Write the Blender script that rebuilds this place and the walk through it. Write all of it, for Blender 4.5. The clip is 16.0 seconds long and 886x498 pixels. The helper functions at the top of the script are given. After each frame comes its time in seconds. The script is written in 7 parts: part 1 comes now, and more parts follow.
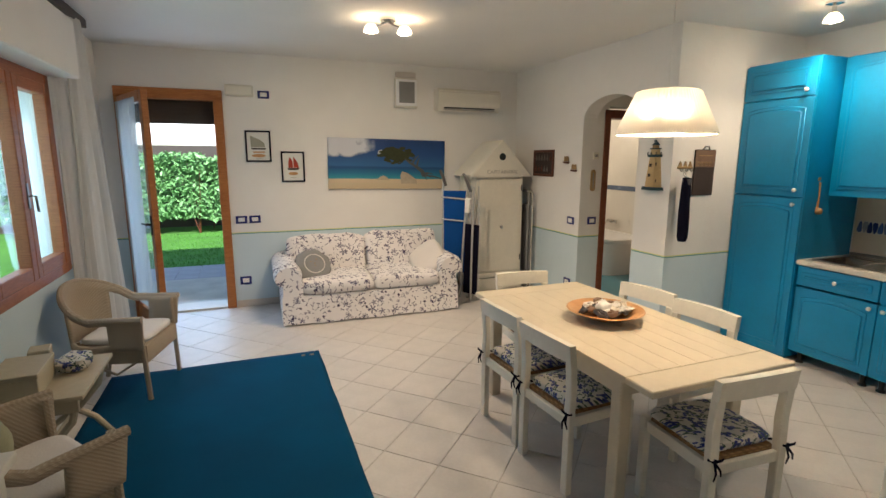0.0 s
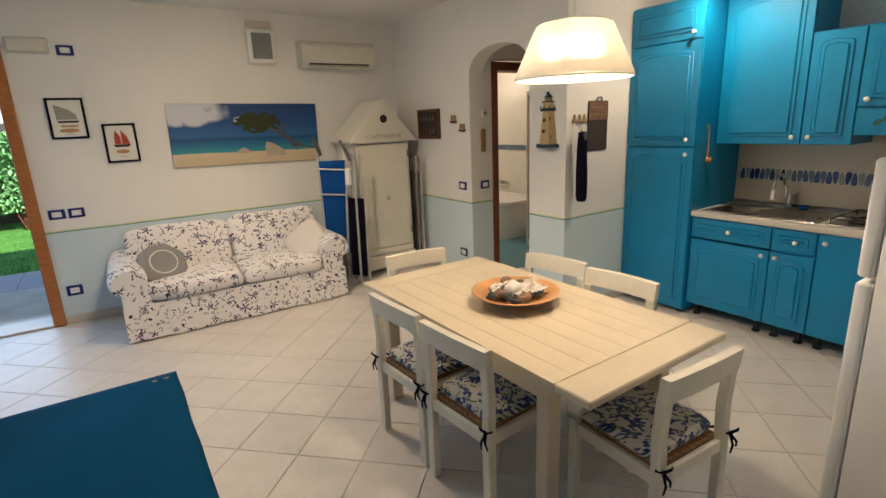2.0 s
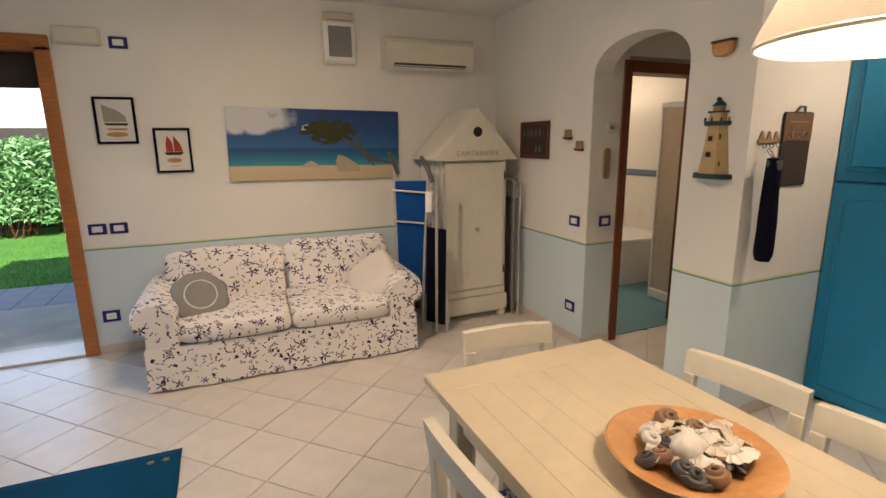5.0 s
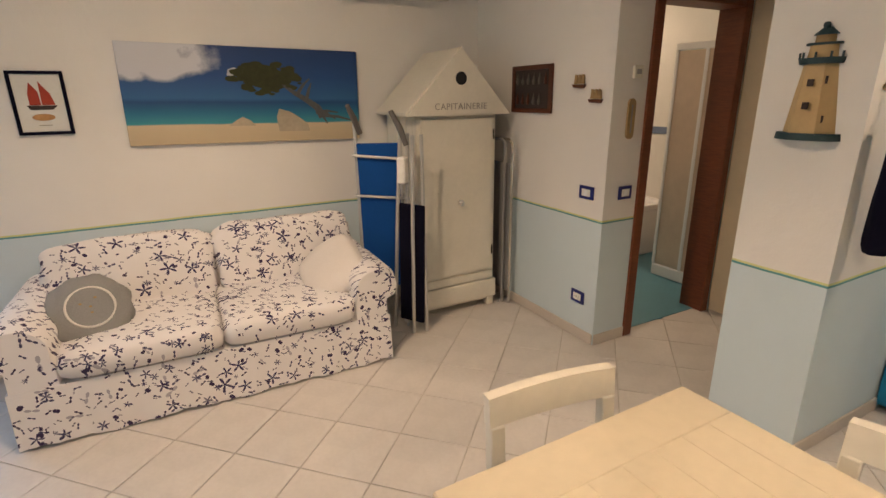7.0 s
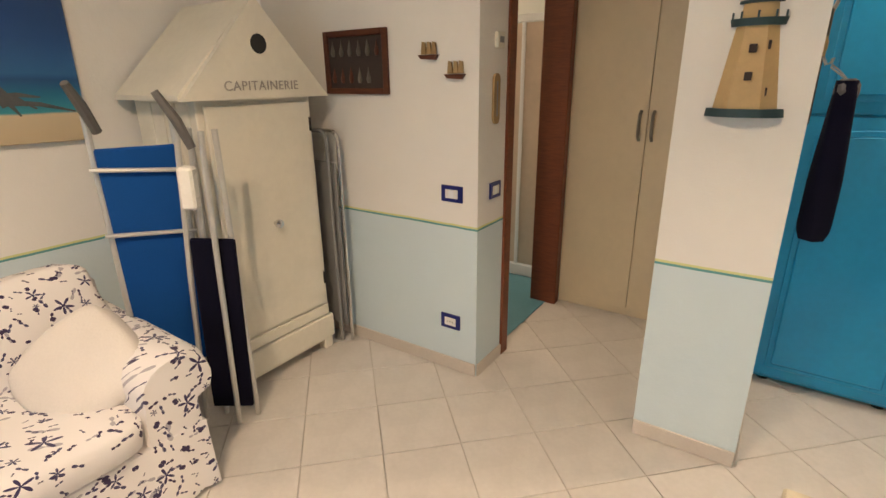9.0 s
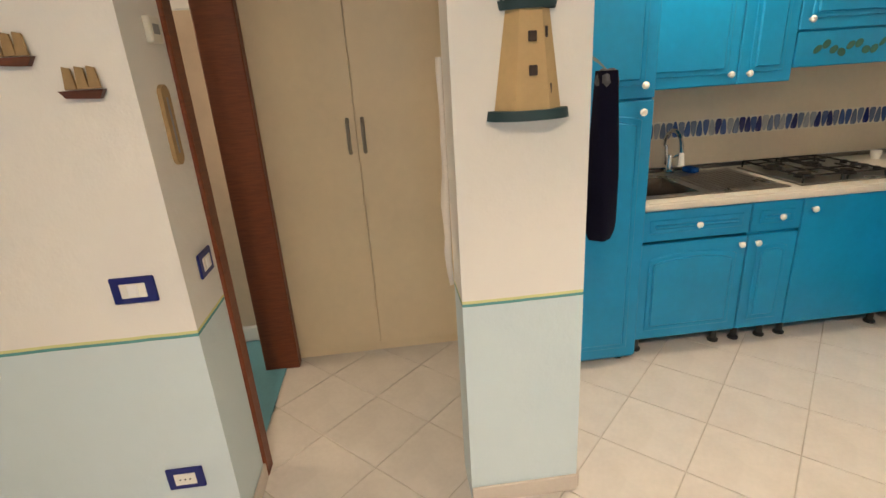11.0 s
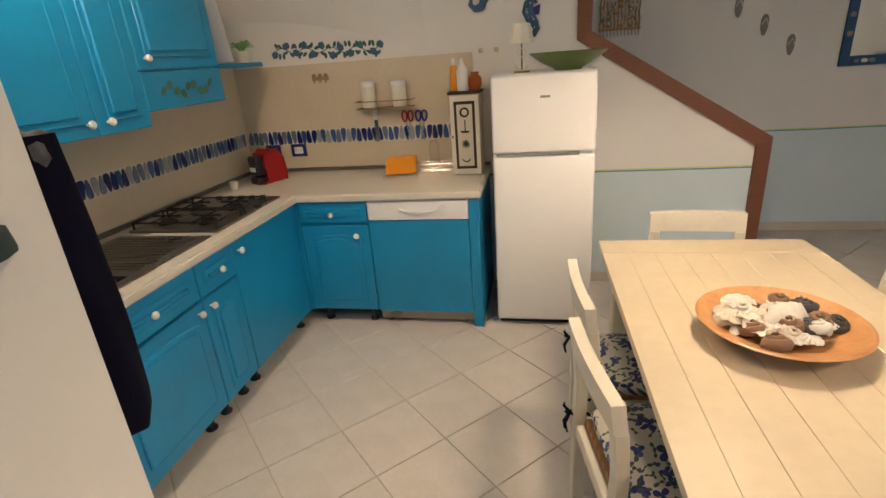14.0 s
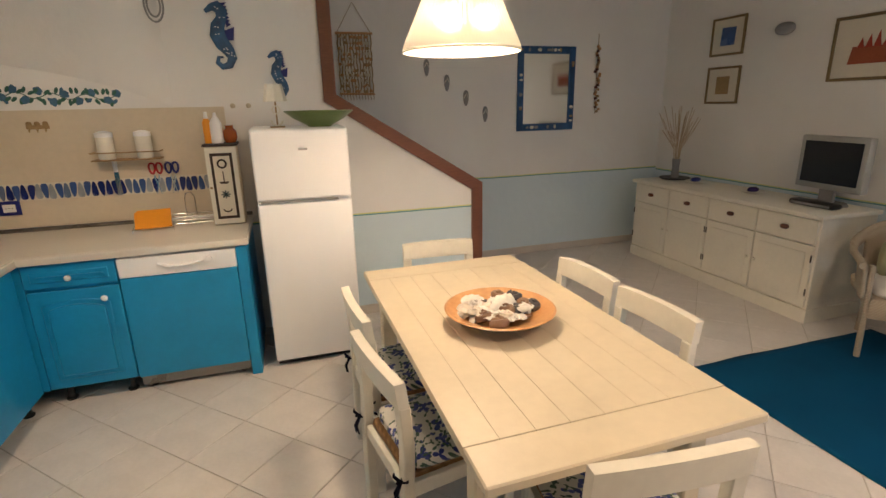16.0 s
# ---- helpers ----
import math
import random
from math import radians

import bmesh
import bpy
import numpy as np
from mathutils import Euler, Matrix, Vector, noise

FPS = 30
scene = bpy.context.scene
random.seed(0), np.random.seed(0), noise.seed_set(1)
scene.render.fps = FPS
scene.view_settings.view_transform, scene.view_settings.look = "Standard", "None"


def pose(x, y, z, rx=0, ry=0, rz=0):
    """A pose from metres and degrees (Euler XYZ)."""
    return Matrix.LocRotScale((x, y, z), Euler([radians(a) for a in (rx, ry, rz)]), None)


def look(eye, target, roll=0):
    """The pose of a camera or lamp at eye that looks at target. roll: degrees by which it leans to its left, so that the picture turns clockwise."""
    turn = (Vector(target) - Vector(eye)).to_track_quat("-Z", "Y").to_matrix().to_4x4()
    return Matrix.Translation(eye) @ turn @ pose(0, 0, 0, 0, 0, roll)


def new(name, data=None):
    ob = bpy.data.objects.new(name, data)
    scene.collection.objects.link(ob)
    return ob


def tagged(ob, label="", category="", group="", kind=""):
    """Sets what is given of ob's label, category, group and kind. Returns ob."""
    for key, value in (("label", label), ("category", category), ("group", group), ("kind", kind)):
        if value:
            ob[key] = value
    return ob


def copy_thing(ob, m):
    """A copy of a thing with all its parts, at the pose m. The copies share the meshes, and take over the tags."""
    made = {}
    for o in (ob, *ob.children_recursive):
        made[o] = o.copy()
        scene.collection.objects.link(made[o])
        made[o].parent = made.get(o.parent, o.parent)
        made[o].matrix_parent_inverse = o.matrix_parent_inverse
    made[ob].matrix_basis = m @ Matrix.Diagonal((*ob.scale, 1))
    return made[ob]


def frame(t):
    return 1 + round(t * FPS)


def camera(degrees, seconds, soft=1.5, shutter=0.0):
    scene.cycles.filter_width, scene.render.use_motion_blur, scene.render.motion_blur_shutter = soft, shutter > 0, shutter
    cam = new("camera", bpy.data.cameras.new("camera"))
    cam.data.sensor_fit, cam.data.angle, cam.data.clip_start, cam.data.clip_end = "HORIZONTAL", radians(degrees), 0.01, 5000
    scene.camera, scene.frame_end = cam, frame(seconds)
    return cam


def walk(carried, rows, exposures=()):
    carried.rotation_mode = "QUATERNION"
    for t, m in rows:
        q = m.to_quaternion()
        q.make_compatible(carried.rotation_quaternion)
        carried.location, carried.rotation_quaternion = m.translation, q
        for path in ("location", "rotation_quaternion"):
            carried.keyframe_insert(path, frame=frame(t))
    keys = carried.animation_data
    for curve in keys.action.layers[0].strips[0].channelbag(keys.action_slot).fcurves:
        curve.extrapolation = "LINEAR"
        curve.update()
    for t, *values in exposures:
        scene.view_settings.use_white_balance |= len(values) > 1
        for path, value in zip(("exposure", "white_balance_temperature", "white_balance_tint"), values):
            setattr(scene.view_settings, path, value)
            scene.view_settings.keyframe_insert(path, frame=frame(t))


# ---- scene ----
cam = camera(83.2, 16.0)
EXPOSURES = [(0.0, 1.06, 6050, 11), (3.0, 0.95, 6280, 13), (4.0, 0.90, 6400, 15), (7.0, 1.0, 6600, 18), (10.5, 1.7, 6250, 12), (11.5, 1.52, 6350, 13), (12.5, 1.3, 6420, 14), (14.5, 1.1, 6430, 15), (16.0, 1.16, 6450, 16)]
PATH = [
    (0, (0.112, -0.006, 1.658), (0.824, 1.828, 1.303), 0.2),
    (0.5, (0.19, 0.101, 1.63), (0.964, 1.904, 1.239), -0.1),
    (1, (0.244, 0.29, 1.638), (1.13, 2.034, 1.22), -0.9),
    (1.5, (0.255, 0.434, 1.643), (1.264, 2.099, 1.182), -1.8),
    (2, (0.417, 0.505, 1.632), (1.489, 2.12, 1.138), -2.4),
    (2.5, (0.568, 0.632, 1.633), (1.679, 2.22, 1.14), -2.1),
    (3, (0.645, 0.739, 1.607), (1.734, 2.346, 1.123), -1.5),
    (3.5, (0.748, 0.905, 1.595), (1.717, 2.595, 1.144), -1.3),
    (4, (0.784, 1.111, 1.609), (1.627, 2.879, 1.203), -1.0),
    (4.2, (0.835, 1.171, 1.609), (1.608, 2.975, 1.221), -1.0),
    (6.3, (1.079, 2.039, 1.623), (1.852, 3.812, 1.114), 0.3),
    (6.5, (1.118, 2.117, 1.602), (1.924, 3.871, 1.08), -0.1),
    (7, (1.188, 2.337, 1.583), (2.088, 4.023, 0.993), -0.7),
    (7.5, (1.261, 2.613, 1.574), (2.307, 4.209, 0.975), -0.3),
    (8, (1.311, 2.823, 1.541), (2.501, 4.305, 0.92), -0.2),
    (8.2, (1.297, 2.937, 1.535), (2.578, 4.341, 0.911), 0.0),
    (10.3, (1.774, 3.661, 1.517), (3.619, 4.026, 0.835), -2.9),
    (10.5, (1.833, 3.703, 1.495), (3.701, 3.927, 0.817), -3.0),
    (11, (1.996, 3.841, 1.547), (3.869, 3.667, 0.865), -3.7),
    (11.5, (2.144, 3.964, 1.58), (3.921, 3.387, 0.869), -4.3),
    (12, (2.264, 3.938, 1.551), (3.872, 3.003, 0.815), -4.4),
    (12.5, (2.427, 3.864, 1.543), (3.821, 2.636, 0.801), -4.4),
    (13, (2.578, 3.808, 1.511), (3.675, 2.304, 0.779), -4.4),
    (13.5, (2.714, 3.798, 1.553), (3.456, 2.087, 0.829), -4.5),
    (14, (2.779, 3.799, 1.574), (3.154, 1.969, 0.859), -4.3),
    (14.5, (2.844, 3.809, 1.588), (2.875, 1.935, 0.888), -3.3),
    (15, (2.865, 3.829, 1.575), (2.643, 1.955, 0.914), -2.5),
    (15.5, (2.845, 3.931, 1.57), (2.431, 2.074, 0.953), -1.9),
    (16, (2.854, 4.081, 1.579), (2.281, 2.248, 1.023), -1.2),
]
walk(cam, [(t, look(eye, target, roll)) for t, eye, target, roll in PATH], EXPOSURES)
SKY, SUN, DOOR_W, WIN_W, PEND_W, SPOT_W, GLOW_W, KIT_W, KGLOW_W, BATH_W = 0.15, 5.0, 7.0, 8.0, 14.0, 16.0, 17.5, 20.0, 8.5, 15.0

# ---- world and light ----
world = bpy.data.worlds.new("world")
scene.world = world
world.use_nodes = True
_nt = world.node_tree
_sky = _nt.nodes.new("ShaderNodeTexSky")
_sky.sky_type = "NISHITA"
_sky.sun_disc = False
_sky.sun_elevation = radians(41)
_sky.sun_rotation = radians(167)
_nt.links.new(_sky.outputs[0], _nt.nodes["Background"].inputs[0])
_nt.nodes["Background"].inputs[1].default_value = SKY


def lamp(name, kind, m, energy, color, **props):
    data = bpy.data.lights.new(name, kind)
    data.energy, data.color = energy, color
    if kind == "SUN":
        data.angle = props["angle"]
    elif kind == "AREA":
        data.shape, data.size, data.size_y = "RECTANGLE", props["size"], props["size_y"]
    else:
        data.shadow_soft_size = props.get("radius", 0.04)
        if kind == "SPOT":
            data.spot_size, data.spot_blend = props["spot"], props["blend"]
    ob = new(name, data)
    ob.matrix_world = m
    return ob


WARM = (1.0, 0.745, 0.485)
lamp("sun", "SUN", look((2, -9, 8), (0, 0, 0)), SUN, (1.0, 0.95, 0.87), angle=radians(0.6))
# sky light entering by the garden door and by the window
lamp("door_daylight", "AREA", look((-0.58, 6.18, 1.1), (-0.58, 3.0, 0.3)), DOOR_W, (0.50, 0.72, 1.0), size=0.75, size_y=1.8)
lamp("window_daylight", "AREA", look((-1.67, 3.85, 1.55), (2.0, 3.6, 0.9)), WIN_W, (0.58, 0.84, 1.0), size=1.3, size_y=1.1)
for k in range(3):
    a = 0.6 + k * 2.094
    lamp("pendant_bulb", "POINT", pose(2.111 + 0.075 * math.cos(a), 2.018 + 0.075 * math.sin(a), 1.883), PEND_W / 3, WARM, radius=0.035)
for x, y, tx, ty in ((1.086, 4.082, 0.99, 4.55), (1.352, 4.056, 1.7, 4.35)):
    lamp("ceiling_bulb", "SPOT", look((x, y, 2.60), (tx, ty, 0)), SPOT_W, WARM, radius=0.03, spot=radians(116), blend=0.7)
    lamp("ceiling_glow", "POINT", pose(x, y, 2.66), GLOW_W, WARM, radius=0.03)
lamp("kitchen_bulb", "SPOT", look((4.0, 2.48, 2.58), (3.92, 2.2, 0)), KIT_W, WARM, radius=0.02, spot=radians(150), blend=0.6)
lamp("kitchen_glow", "POINT", pose(4.0, 2.48, 2.62), KGLOW_W, WARM, radius=0.03)


# ---- materials ----
def nodes_of(name):
    m = bpy.data.materials.new(name)
    m.use_nodes = True
    nt = m.node_tree
    return m, nt, nt.nodes["Principled BSDF"]


def node(nt, kind, **values):
    n = nt.nodes.new(kind)
    for k, v in values.items():
        if k == "op":
            n.operation = v
        elif k == "mode":
            n.data_type = v
        elif k == "ins":
            for i, x in v.items():
                if isinstance(x, bpy.types.NodeSocket):
                    nt.links.new(x, n.inputs[i])
                else:
                    n.inputs[i].default_value = x
    return n


def math_node(nt, op, a, b=0.0):
    return node(nt, "ShaderNodeMath", op=op, ins={0: a, 1: b}).outputs[0]


def mix_color(nt, fac, a, b):
    n = nt.nodes.new("ShaderNodeMix")
    n.data_type = "RGBA"
    for i, x in ((0, fac), (6, a), (7, b)):
        if isinstance(x, bpy.types.NodeSocket):
            nt.links.new(x, n.inputs[i])
        elif i == 0:
            n.inputs[i].default_value = x
        else:
            n.inputs[i].default_value = (*x[:3], 1)
    return n.outputs[2]


def noise_fac(nt, scale, detail=4.0, coords=None, rough=0.55):
    n = nt.nodes.new("ShaderNodeTexNoise")
    n.inputs["Scale"].default_value, n.inputs["Detail"].default_value, n.inputs["Roughness"].default_value = scale, detail, rough
    if coords is None:
        coords = nt.nodes.new("ShaderNodeTexCoord").outputs["Object"]
    nt.links.new(coords, n.inputs["Vector"])
    return n.outputs[0]


def add_bump(nt, bsdf, height, strength, distance):
    b = nt.nodes.new("ShaderNodeBump")
    b.inputs["Strength"].default_value, b.inputs["Distance"].default_value = strength, distance
    nt.links.new(height, b.inputs["Height"])
    nt.links.new(b.outputs[0], bsdf.inputs["Normal"])


def surface(name, color, rough=0.6, metal=0.0, vary=0.12, grain=60.0, bump=0.15, stain=3.0, coat=0.0, tone=None, rand=0.0):
    """A material with stains at a large scale and grain at a small one."""
    m, nt, b = nodes_of(name)
    dark = tone or tuple(c * (1 - 2.2 * vary) for c in color)
    big, small = noise_fac(nt, stain, 5), noise_fac(nt, grain, 3)
    f = math_node(nt, "ADD", math_node(nt, "MULTIPLY", big, 0.65), math_node(nt, "MULTIPLY", small, 0.35))
    ramp = node(nt, "ShaderNodeMapRange", ins={0: f, 1: 0.32, 2: 0.68})
    c = mix_color(nt, ramp.outputs[0], dark, color)
    if rand:
        info = nt.nodes.new("ShaderNodeObjectInfo").outputs["Random"]
        c = mix_color(nt, math_node(nt, "MULTIPLY", info, rand), c, tuple(x * 0.6 for x in color))
    nt.links.new(c, b.inputs["Base Color"])
    r = node(nt, "ShaderNodeMapRange", ins={0: big, 3: max(0.02, rough - 0.08), 4: min(1, rough + 0.1)})
    nt.links.new(r.outputs[0], b.inputs["Roughness"])
    b.inputs["Metallic"].default_value = metal
    b.inputs["Coat Weight"].default_value = coat
    if bump:
        add_bump(nt, b, small, bump, 0.004)
    return m


def wall_paint(name="wall_paint", rise=0.0):
    """White plaster above, pale blue below a hand-painted teal and yellow line."""
    m, nt, b = nodes_of(name)
    pos = nt.nodes.new("ShaderNodeNewGeometry").outputs["Position"]
    z = node(nt, "ShaderNodeSeparateXYZ", ins={0: pos}).outputs[2]
    wob = math_node(nt, "MULTIPLY", math_node(nt, "SUBTRACT", noise_fac(nt, 5, 2, pos), 0.5), 0.008)
    z = math_node(nt, "SUBTRACT", math_node(nt, "ADD", z, wob), rise)
    n = noise_fac(nt, 1.6, 5, pos)
    white = mix_color(nt, n, (0.74, 0.72, 0.69), (0.84, 0.83, 0.80))
    blue = mix_color(nt, n, (0.55, 0.665, 0.72), (0.63, 0.74, 0.79))
    c = mix_color(nt, math_node(nt, "GREATER_THAN", z, 0.818), blue, (0.10, 0.32, 0.33))
    c = mix_color(nt, math_node(nt, "GREATER_THAN", z, 0.828), c, (0.66, 0.66, 0.32))
    c = mix_color(nt, math_node(nt, "GREATER_THAN", z, 0.838), c, white)
    nt.links.new(c, b.inputs["Base Color"])
    b.inputs["Roughness"].default_value = 0.75
    h = math_node(nt, "ADD", noise_fac(nt, 9, 5, pos), math_node(nt, "MULTIPLY", noise_fac(nt, 120, 3, pos), 0.12))
    add_bump(nt, b, h, 0.35, 0.012)
    return m


def wood(name, light, dark, rough=0.45, scale=(3, 3, 40)):
    m, nt, b = nodes_of(name)
    co = nt.nodes.new("ShaderNodeTexCoord").outputs["Object"]
    mp = node(nt, "ShaderNodeMapping", ins={0: co, 3: tuple(1.0 * s for s in scale)})
    f = noise_fac(nt, 4.0, 6, mp.outputs[0], 0.65)
    f2 = noise_fac(nt, 2.0, 3, co)
    r = node(nt, "ShaderNodeMapRange", ins={0: math_node(nt, "ADD", math_node(nt, "MULTIPLY", f, 0.7), math_node(nt, "MULTIPLY", f2, 0.3)), 1: 0.35, 2: 0.65})
    nt.links.new(mix_color(nt, r.outputs[0], dark, light), b.inputs["Base Color"])
    b.inputs["Roughness"].default_value = rough
    add_bump(nt, b, f, 0.2, 0.003)
    return m


def sprig_fabric(name, ground, inks, motifs, weave=260.0):
    """Printed cotton: star flowers, leaves and berries scattered at random turns."""
    m, nt, b = nodes_of(name)
    co = nt.nodes.new("ShaderNodeTexCoord").outputs["Object"]
    s = node(nt, "ShaderNodeSeparateXYZ", ins={0: co})
    u = math_node(nt, "ADD", s.outputs[0], math_node(nt, "MULTIPLY", s.outputs[1], 0.35))
    v = math_node(nt, "ADD", s.outputs[2], math_node(nt, "MULTIPLY", s.outputs[1], 0.94))
    flat = node(nt, "ShaderNodeCombineXYZ", ins={0: u, 1: v}).outputs[0]
    flat = node(nt, "ShaderNodeVectorMath", op="ADD", ins={0: flat, 1: (7.3, 5.1, 0.0)}).outputs[0]
    c = mix_color(nt, noise_fac(nt, 6, 4), tuple(x * 0.9 for x in ground), ground)

    def layer(col, sc, size, petals, ink, keep=1.0, sharp=2.5, core=0.13):
        """One kind of printed motif in a share (keep) of the cells."""
        vor = nt.nodes.new("ShaderNodeTexVoronoi")
        vor.voronoi_dimensions = "2D"
        vor.inputs["Scale"].default_value, vor.inputs["Randomness"].default_value = sc, 0.85
        nt.links.new(flat, vor.inputs["Vector"])
        d = node(nt, "ShaderNodeVectorMath", op="SUBTRACT", ins={0: flat, 1: vor.outputs["Position"]}).outputs[0]
        p = node(nt, "ShaderNodeSeparateXYZ", ins={0: d})
        rnd = node(nt, "ShaderNodeSeparateColor", ins={0: vor.outputs["Color"]})
        ang = math_node(nt, "ADD", math_node(nt, "ARCTAN2", p.outputs[1], p.outputs[0]), math_node(nt, "MULTIPLY", rnd.outputs[0], 6.28))
        r = math_node(nt, "MULTIPLY", node(nt, "ShaderNodeVectorMath", op="LENGTH", ins={0: d}).outputs[1], sc)
        wave = math_node(nt, "POWER", math_node(nt, "ABSOLUTE", math_node(nt, "COSINE", math_node(nt, "MULTIPLY", ang, petals / 2))), sharp)
        lim = math_node(nt, "MULTIPLY", math_node(nt, "ADD", wave, core), math_node(nt, "MULTIPLY", math_node(nt, "ADD", rnd.outputs[1], 0.55), size))
        lim = math_node(nt, "MULTIPLY", lim, math_node(nt, "LESS_THAN", rnd.outputs[2], keep))
        return mix_color(nt, math_node(nt, "LESS_THAN", r, lim), col, ink)

    for sc, size, petals, k, keep, sharp, core in motifs:
        c = layer(c, sc, size, petals, inks[k], keep, sharp, core)
    nt.links.new(c, b.inputs["Base Color"])
    b.inputs["Roughness"].default_value = 0.9
    b.inputs["Sheen Weight"].default_value = 0.2
    h = math_node(nt, "ADD", noise_fac(nt, weave, 2), math_node(nt, "MULTIPLY", noise_fac(nt, 11, 4), 3.0))
    add_bump(nt, b, h, 0.35, 0.006)
    return m


def woven(name, light, dark, rough=0.75, scale=70.0):
    m, nt, b = nodes_of(name)
    co = nt.nodes.new("ShaderNodeTexCoord").outputs["Object"]
    w1 = nt.nodes.new("ShaderNodeTexWave")
    w1.bands_direction = "Z"
    w2 = nt.nodes.new("ShaderNodeTexWave")
    w2.bands_direction = "DIAGONAL"
    for w, k in ((w1, scale), (w2, scale * 0.6)):
        w.inputs["Scale"].default_value, w.inputs["Distortion"].default_value = k / 6.28, 1.2
        nt.links.new(co, w.inputs["Vector"])
    f = math_node(nt, "MULTIPLY", w1.outputs[1], w2.outputs[1])
    f = math_node(nt, "ADD", math_node(nt, "MULTIPLY", f, 0.7), math_node(nt, "MULTIPLY", noise_fac(nt, 8), 0.3))
    nt.links.new(mix_color(nt, f, dark, light), b.inputs["Base Color"])
    b.inputs["Roughness"].default_value = rough
    add_bump(nt, b, f, 0.6, 0.006)
    return m


def thin_cloth(name, color, through_light=0.5, clear=0.25):
    m, nt, b = nodes_of(name)
    out = nt.nodes["Material Output"]
    co = noise_fac(nt, 30, 3)
    nt.links.new(mix_color(nt, co, tuple(c * 0.88 for c in color), color), b.inputs["Base Color"])
    b.inputs["Roughness"].default_value = 0.9
    tr = node(nt, "ShaderNodeBsdfTranslucent", ins={0: (*color, 1)})
    cl = node(nt, "ShaderNodeBsdfTransparent")
    a = node(nt, "ShaderNodeMixShader", ins={0: through_light, 1: b.outputs[0], 2: tr.outputs[0]})
    z = node(nt, "ShaderNodeMixShader", ins={0: clear, 1: a.outputs[0], 2: cl.outputs[0]})
    nt.links.new(z.outputs[0], out.inputs[0])
    return m


def glass(name, color=(0.95, 0.98, 0.97), rough=0.02, mirror=0.12):
    m, nt, b = nodes_of(name)
    out = nt.nodes["Material Output"]
    gl = node(nt, "ShaderNodeBsdfGlossy", ins={0: (1, 1, 1, 1), 1: rough})
    cl = node(nt, "ShaderNodeBsdfTransparent", ins={0: (*color, 1)})
    fr = nt.nodes.new("ShaderNodeLayerWeight").outputs["Facing"]
    fr = math_node(nt, "ADD", math_node(nt, "MULTIPLY", math_node(nt, "POWER", fr, 4.0), 0.45), 0.03)
    mx = node(nt, "ShaderNodeMixShader", ins={0: fr, 1: cl.outputs[0], 2: gl.outputs[0]})
    nt.links.new(mx.outputs[0], out.inputs[0])
    return m


def glow(name, color, strength):
    m, nt, b = nodes_of(name)
    b.inputs["Base Color"].default_value = (*color, 1)
    b.inputs["Emission Color"].default_value = (*color, 1)
    b.inputs["Emission Strength"].default_value = strength
    return m


M_WALL = wall_paint()
M_WALL_NORTH = wall_paint("wall_paint_north", 0.010)
M_WALL_STAIR = wall_paint("wall_paint_stair", -0.028)
M_WALL_SOUTH = wall_paint("wall_paint_south", 0.020)
M_CEIL = surface("ceiling_paint", (0.80, 0.79, 0.76), 0.85, vary=0.03, grain=90, bump=0.1, stain=1.2)
M_TILE = surface("floor_tile", (0.69, 0.65, 0.61), 0.40, vary=0.07, grain=45, bump=0.06, stain=7, rand=0.14)
M_GROUT = surface("grout", (0.60, 0.555, 0.495), 0.9, vary=0.15, grain=80)
M_SKIRT = surface("skirting_tile", (0.62, 0.56, 0.50), 0.4, vary=0.06)
M_BLUE = surface("blue_cabinet_paint", (0.005, 0.268, 0.55), 0.36, vary=0.07, grain=35, bump=0.10, stain=5)
M_KNOB = surface("ceramic_white", (0.85, 0.83, 0.78), 0.25, vary=0.03, bump=0)
M_CREAM = surface("cream_paint", (0.63, 0.55, 0.41), 0.42, vary=0.06, grain=25, bump=0.12, stain=4)
M_CHAIR = surface("white_chair_paint", (0.74, 0.70, 0.60), 0.42, vary=0.06, grain=30, bump=0.12, stain=6)
M_HUT = surface("hut_paint", (0.77, 0.735, 0.635), 0.5, vary=0.05, grain=30, bump=0.1)
M_WHITE = surface("white_enamel", (0.83, 0.83, 0.84), 0.30, vary=0.008, grain=200, bump=0.02)
M_PLAST = surface("aged_white_plastic", (0.72, 0.69, 0.60), 0.45, vary=0.05, bump=0.03)
M_PINE = wood("stained_pine", (0.50, 0.20, 0.055), (0.30, 0.095, 0.022))
M_REDWOOD = wood("red_window_wood", (0.40, 0.135, 0.045), (0.24, 0.070, 0.022))
M_DARKWOOD = wood("mahogany_trim", (0.125, 0.034, 0.011), (0.06, 0.015, 0.006))
M_CASING = wood("red_mahogany", (0.21, 0.055, 0.017), (0.11, 0.026, 0.009))
M_BOWL = wood("turned_wood", (0.56, 0.31, 0.13), (0.42, 0.20, 0.075), 0.4, (6, 6, 6))
M_SOFA = sprig_fabric("sofa_print", (0.84, 0.81, 0.80), ((0.05, 0.042, 0.11), (0.075, 0.07, 0.14), (0.05, 0.035, 0.085), (0.42, 0.40, 0.44)),
                      ((10.0, 0.26, 2, 3, 0.35, 6.0, 0.03), (8.4, 0.25, 5, 0, 0.42, 3.2, 0.10), (19.0, 0.29, 2, 1, 0.48, 5.0, 0.05),
                       (24.0, 0.28, 2, 2, 0.32, 4.0, 0.08), (18.0, 0.14, 2, 2, 0.24, 0.3, 0.35), (13.0, 0.22, 6, 1, 0.18, 2.0, 0.12)))
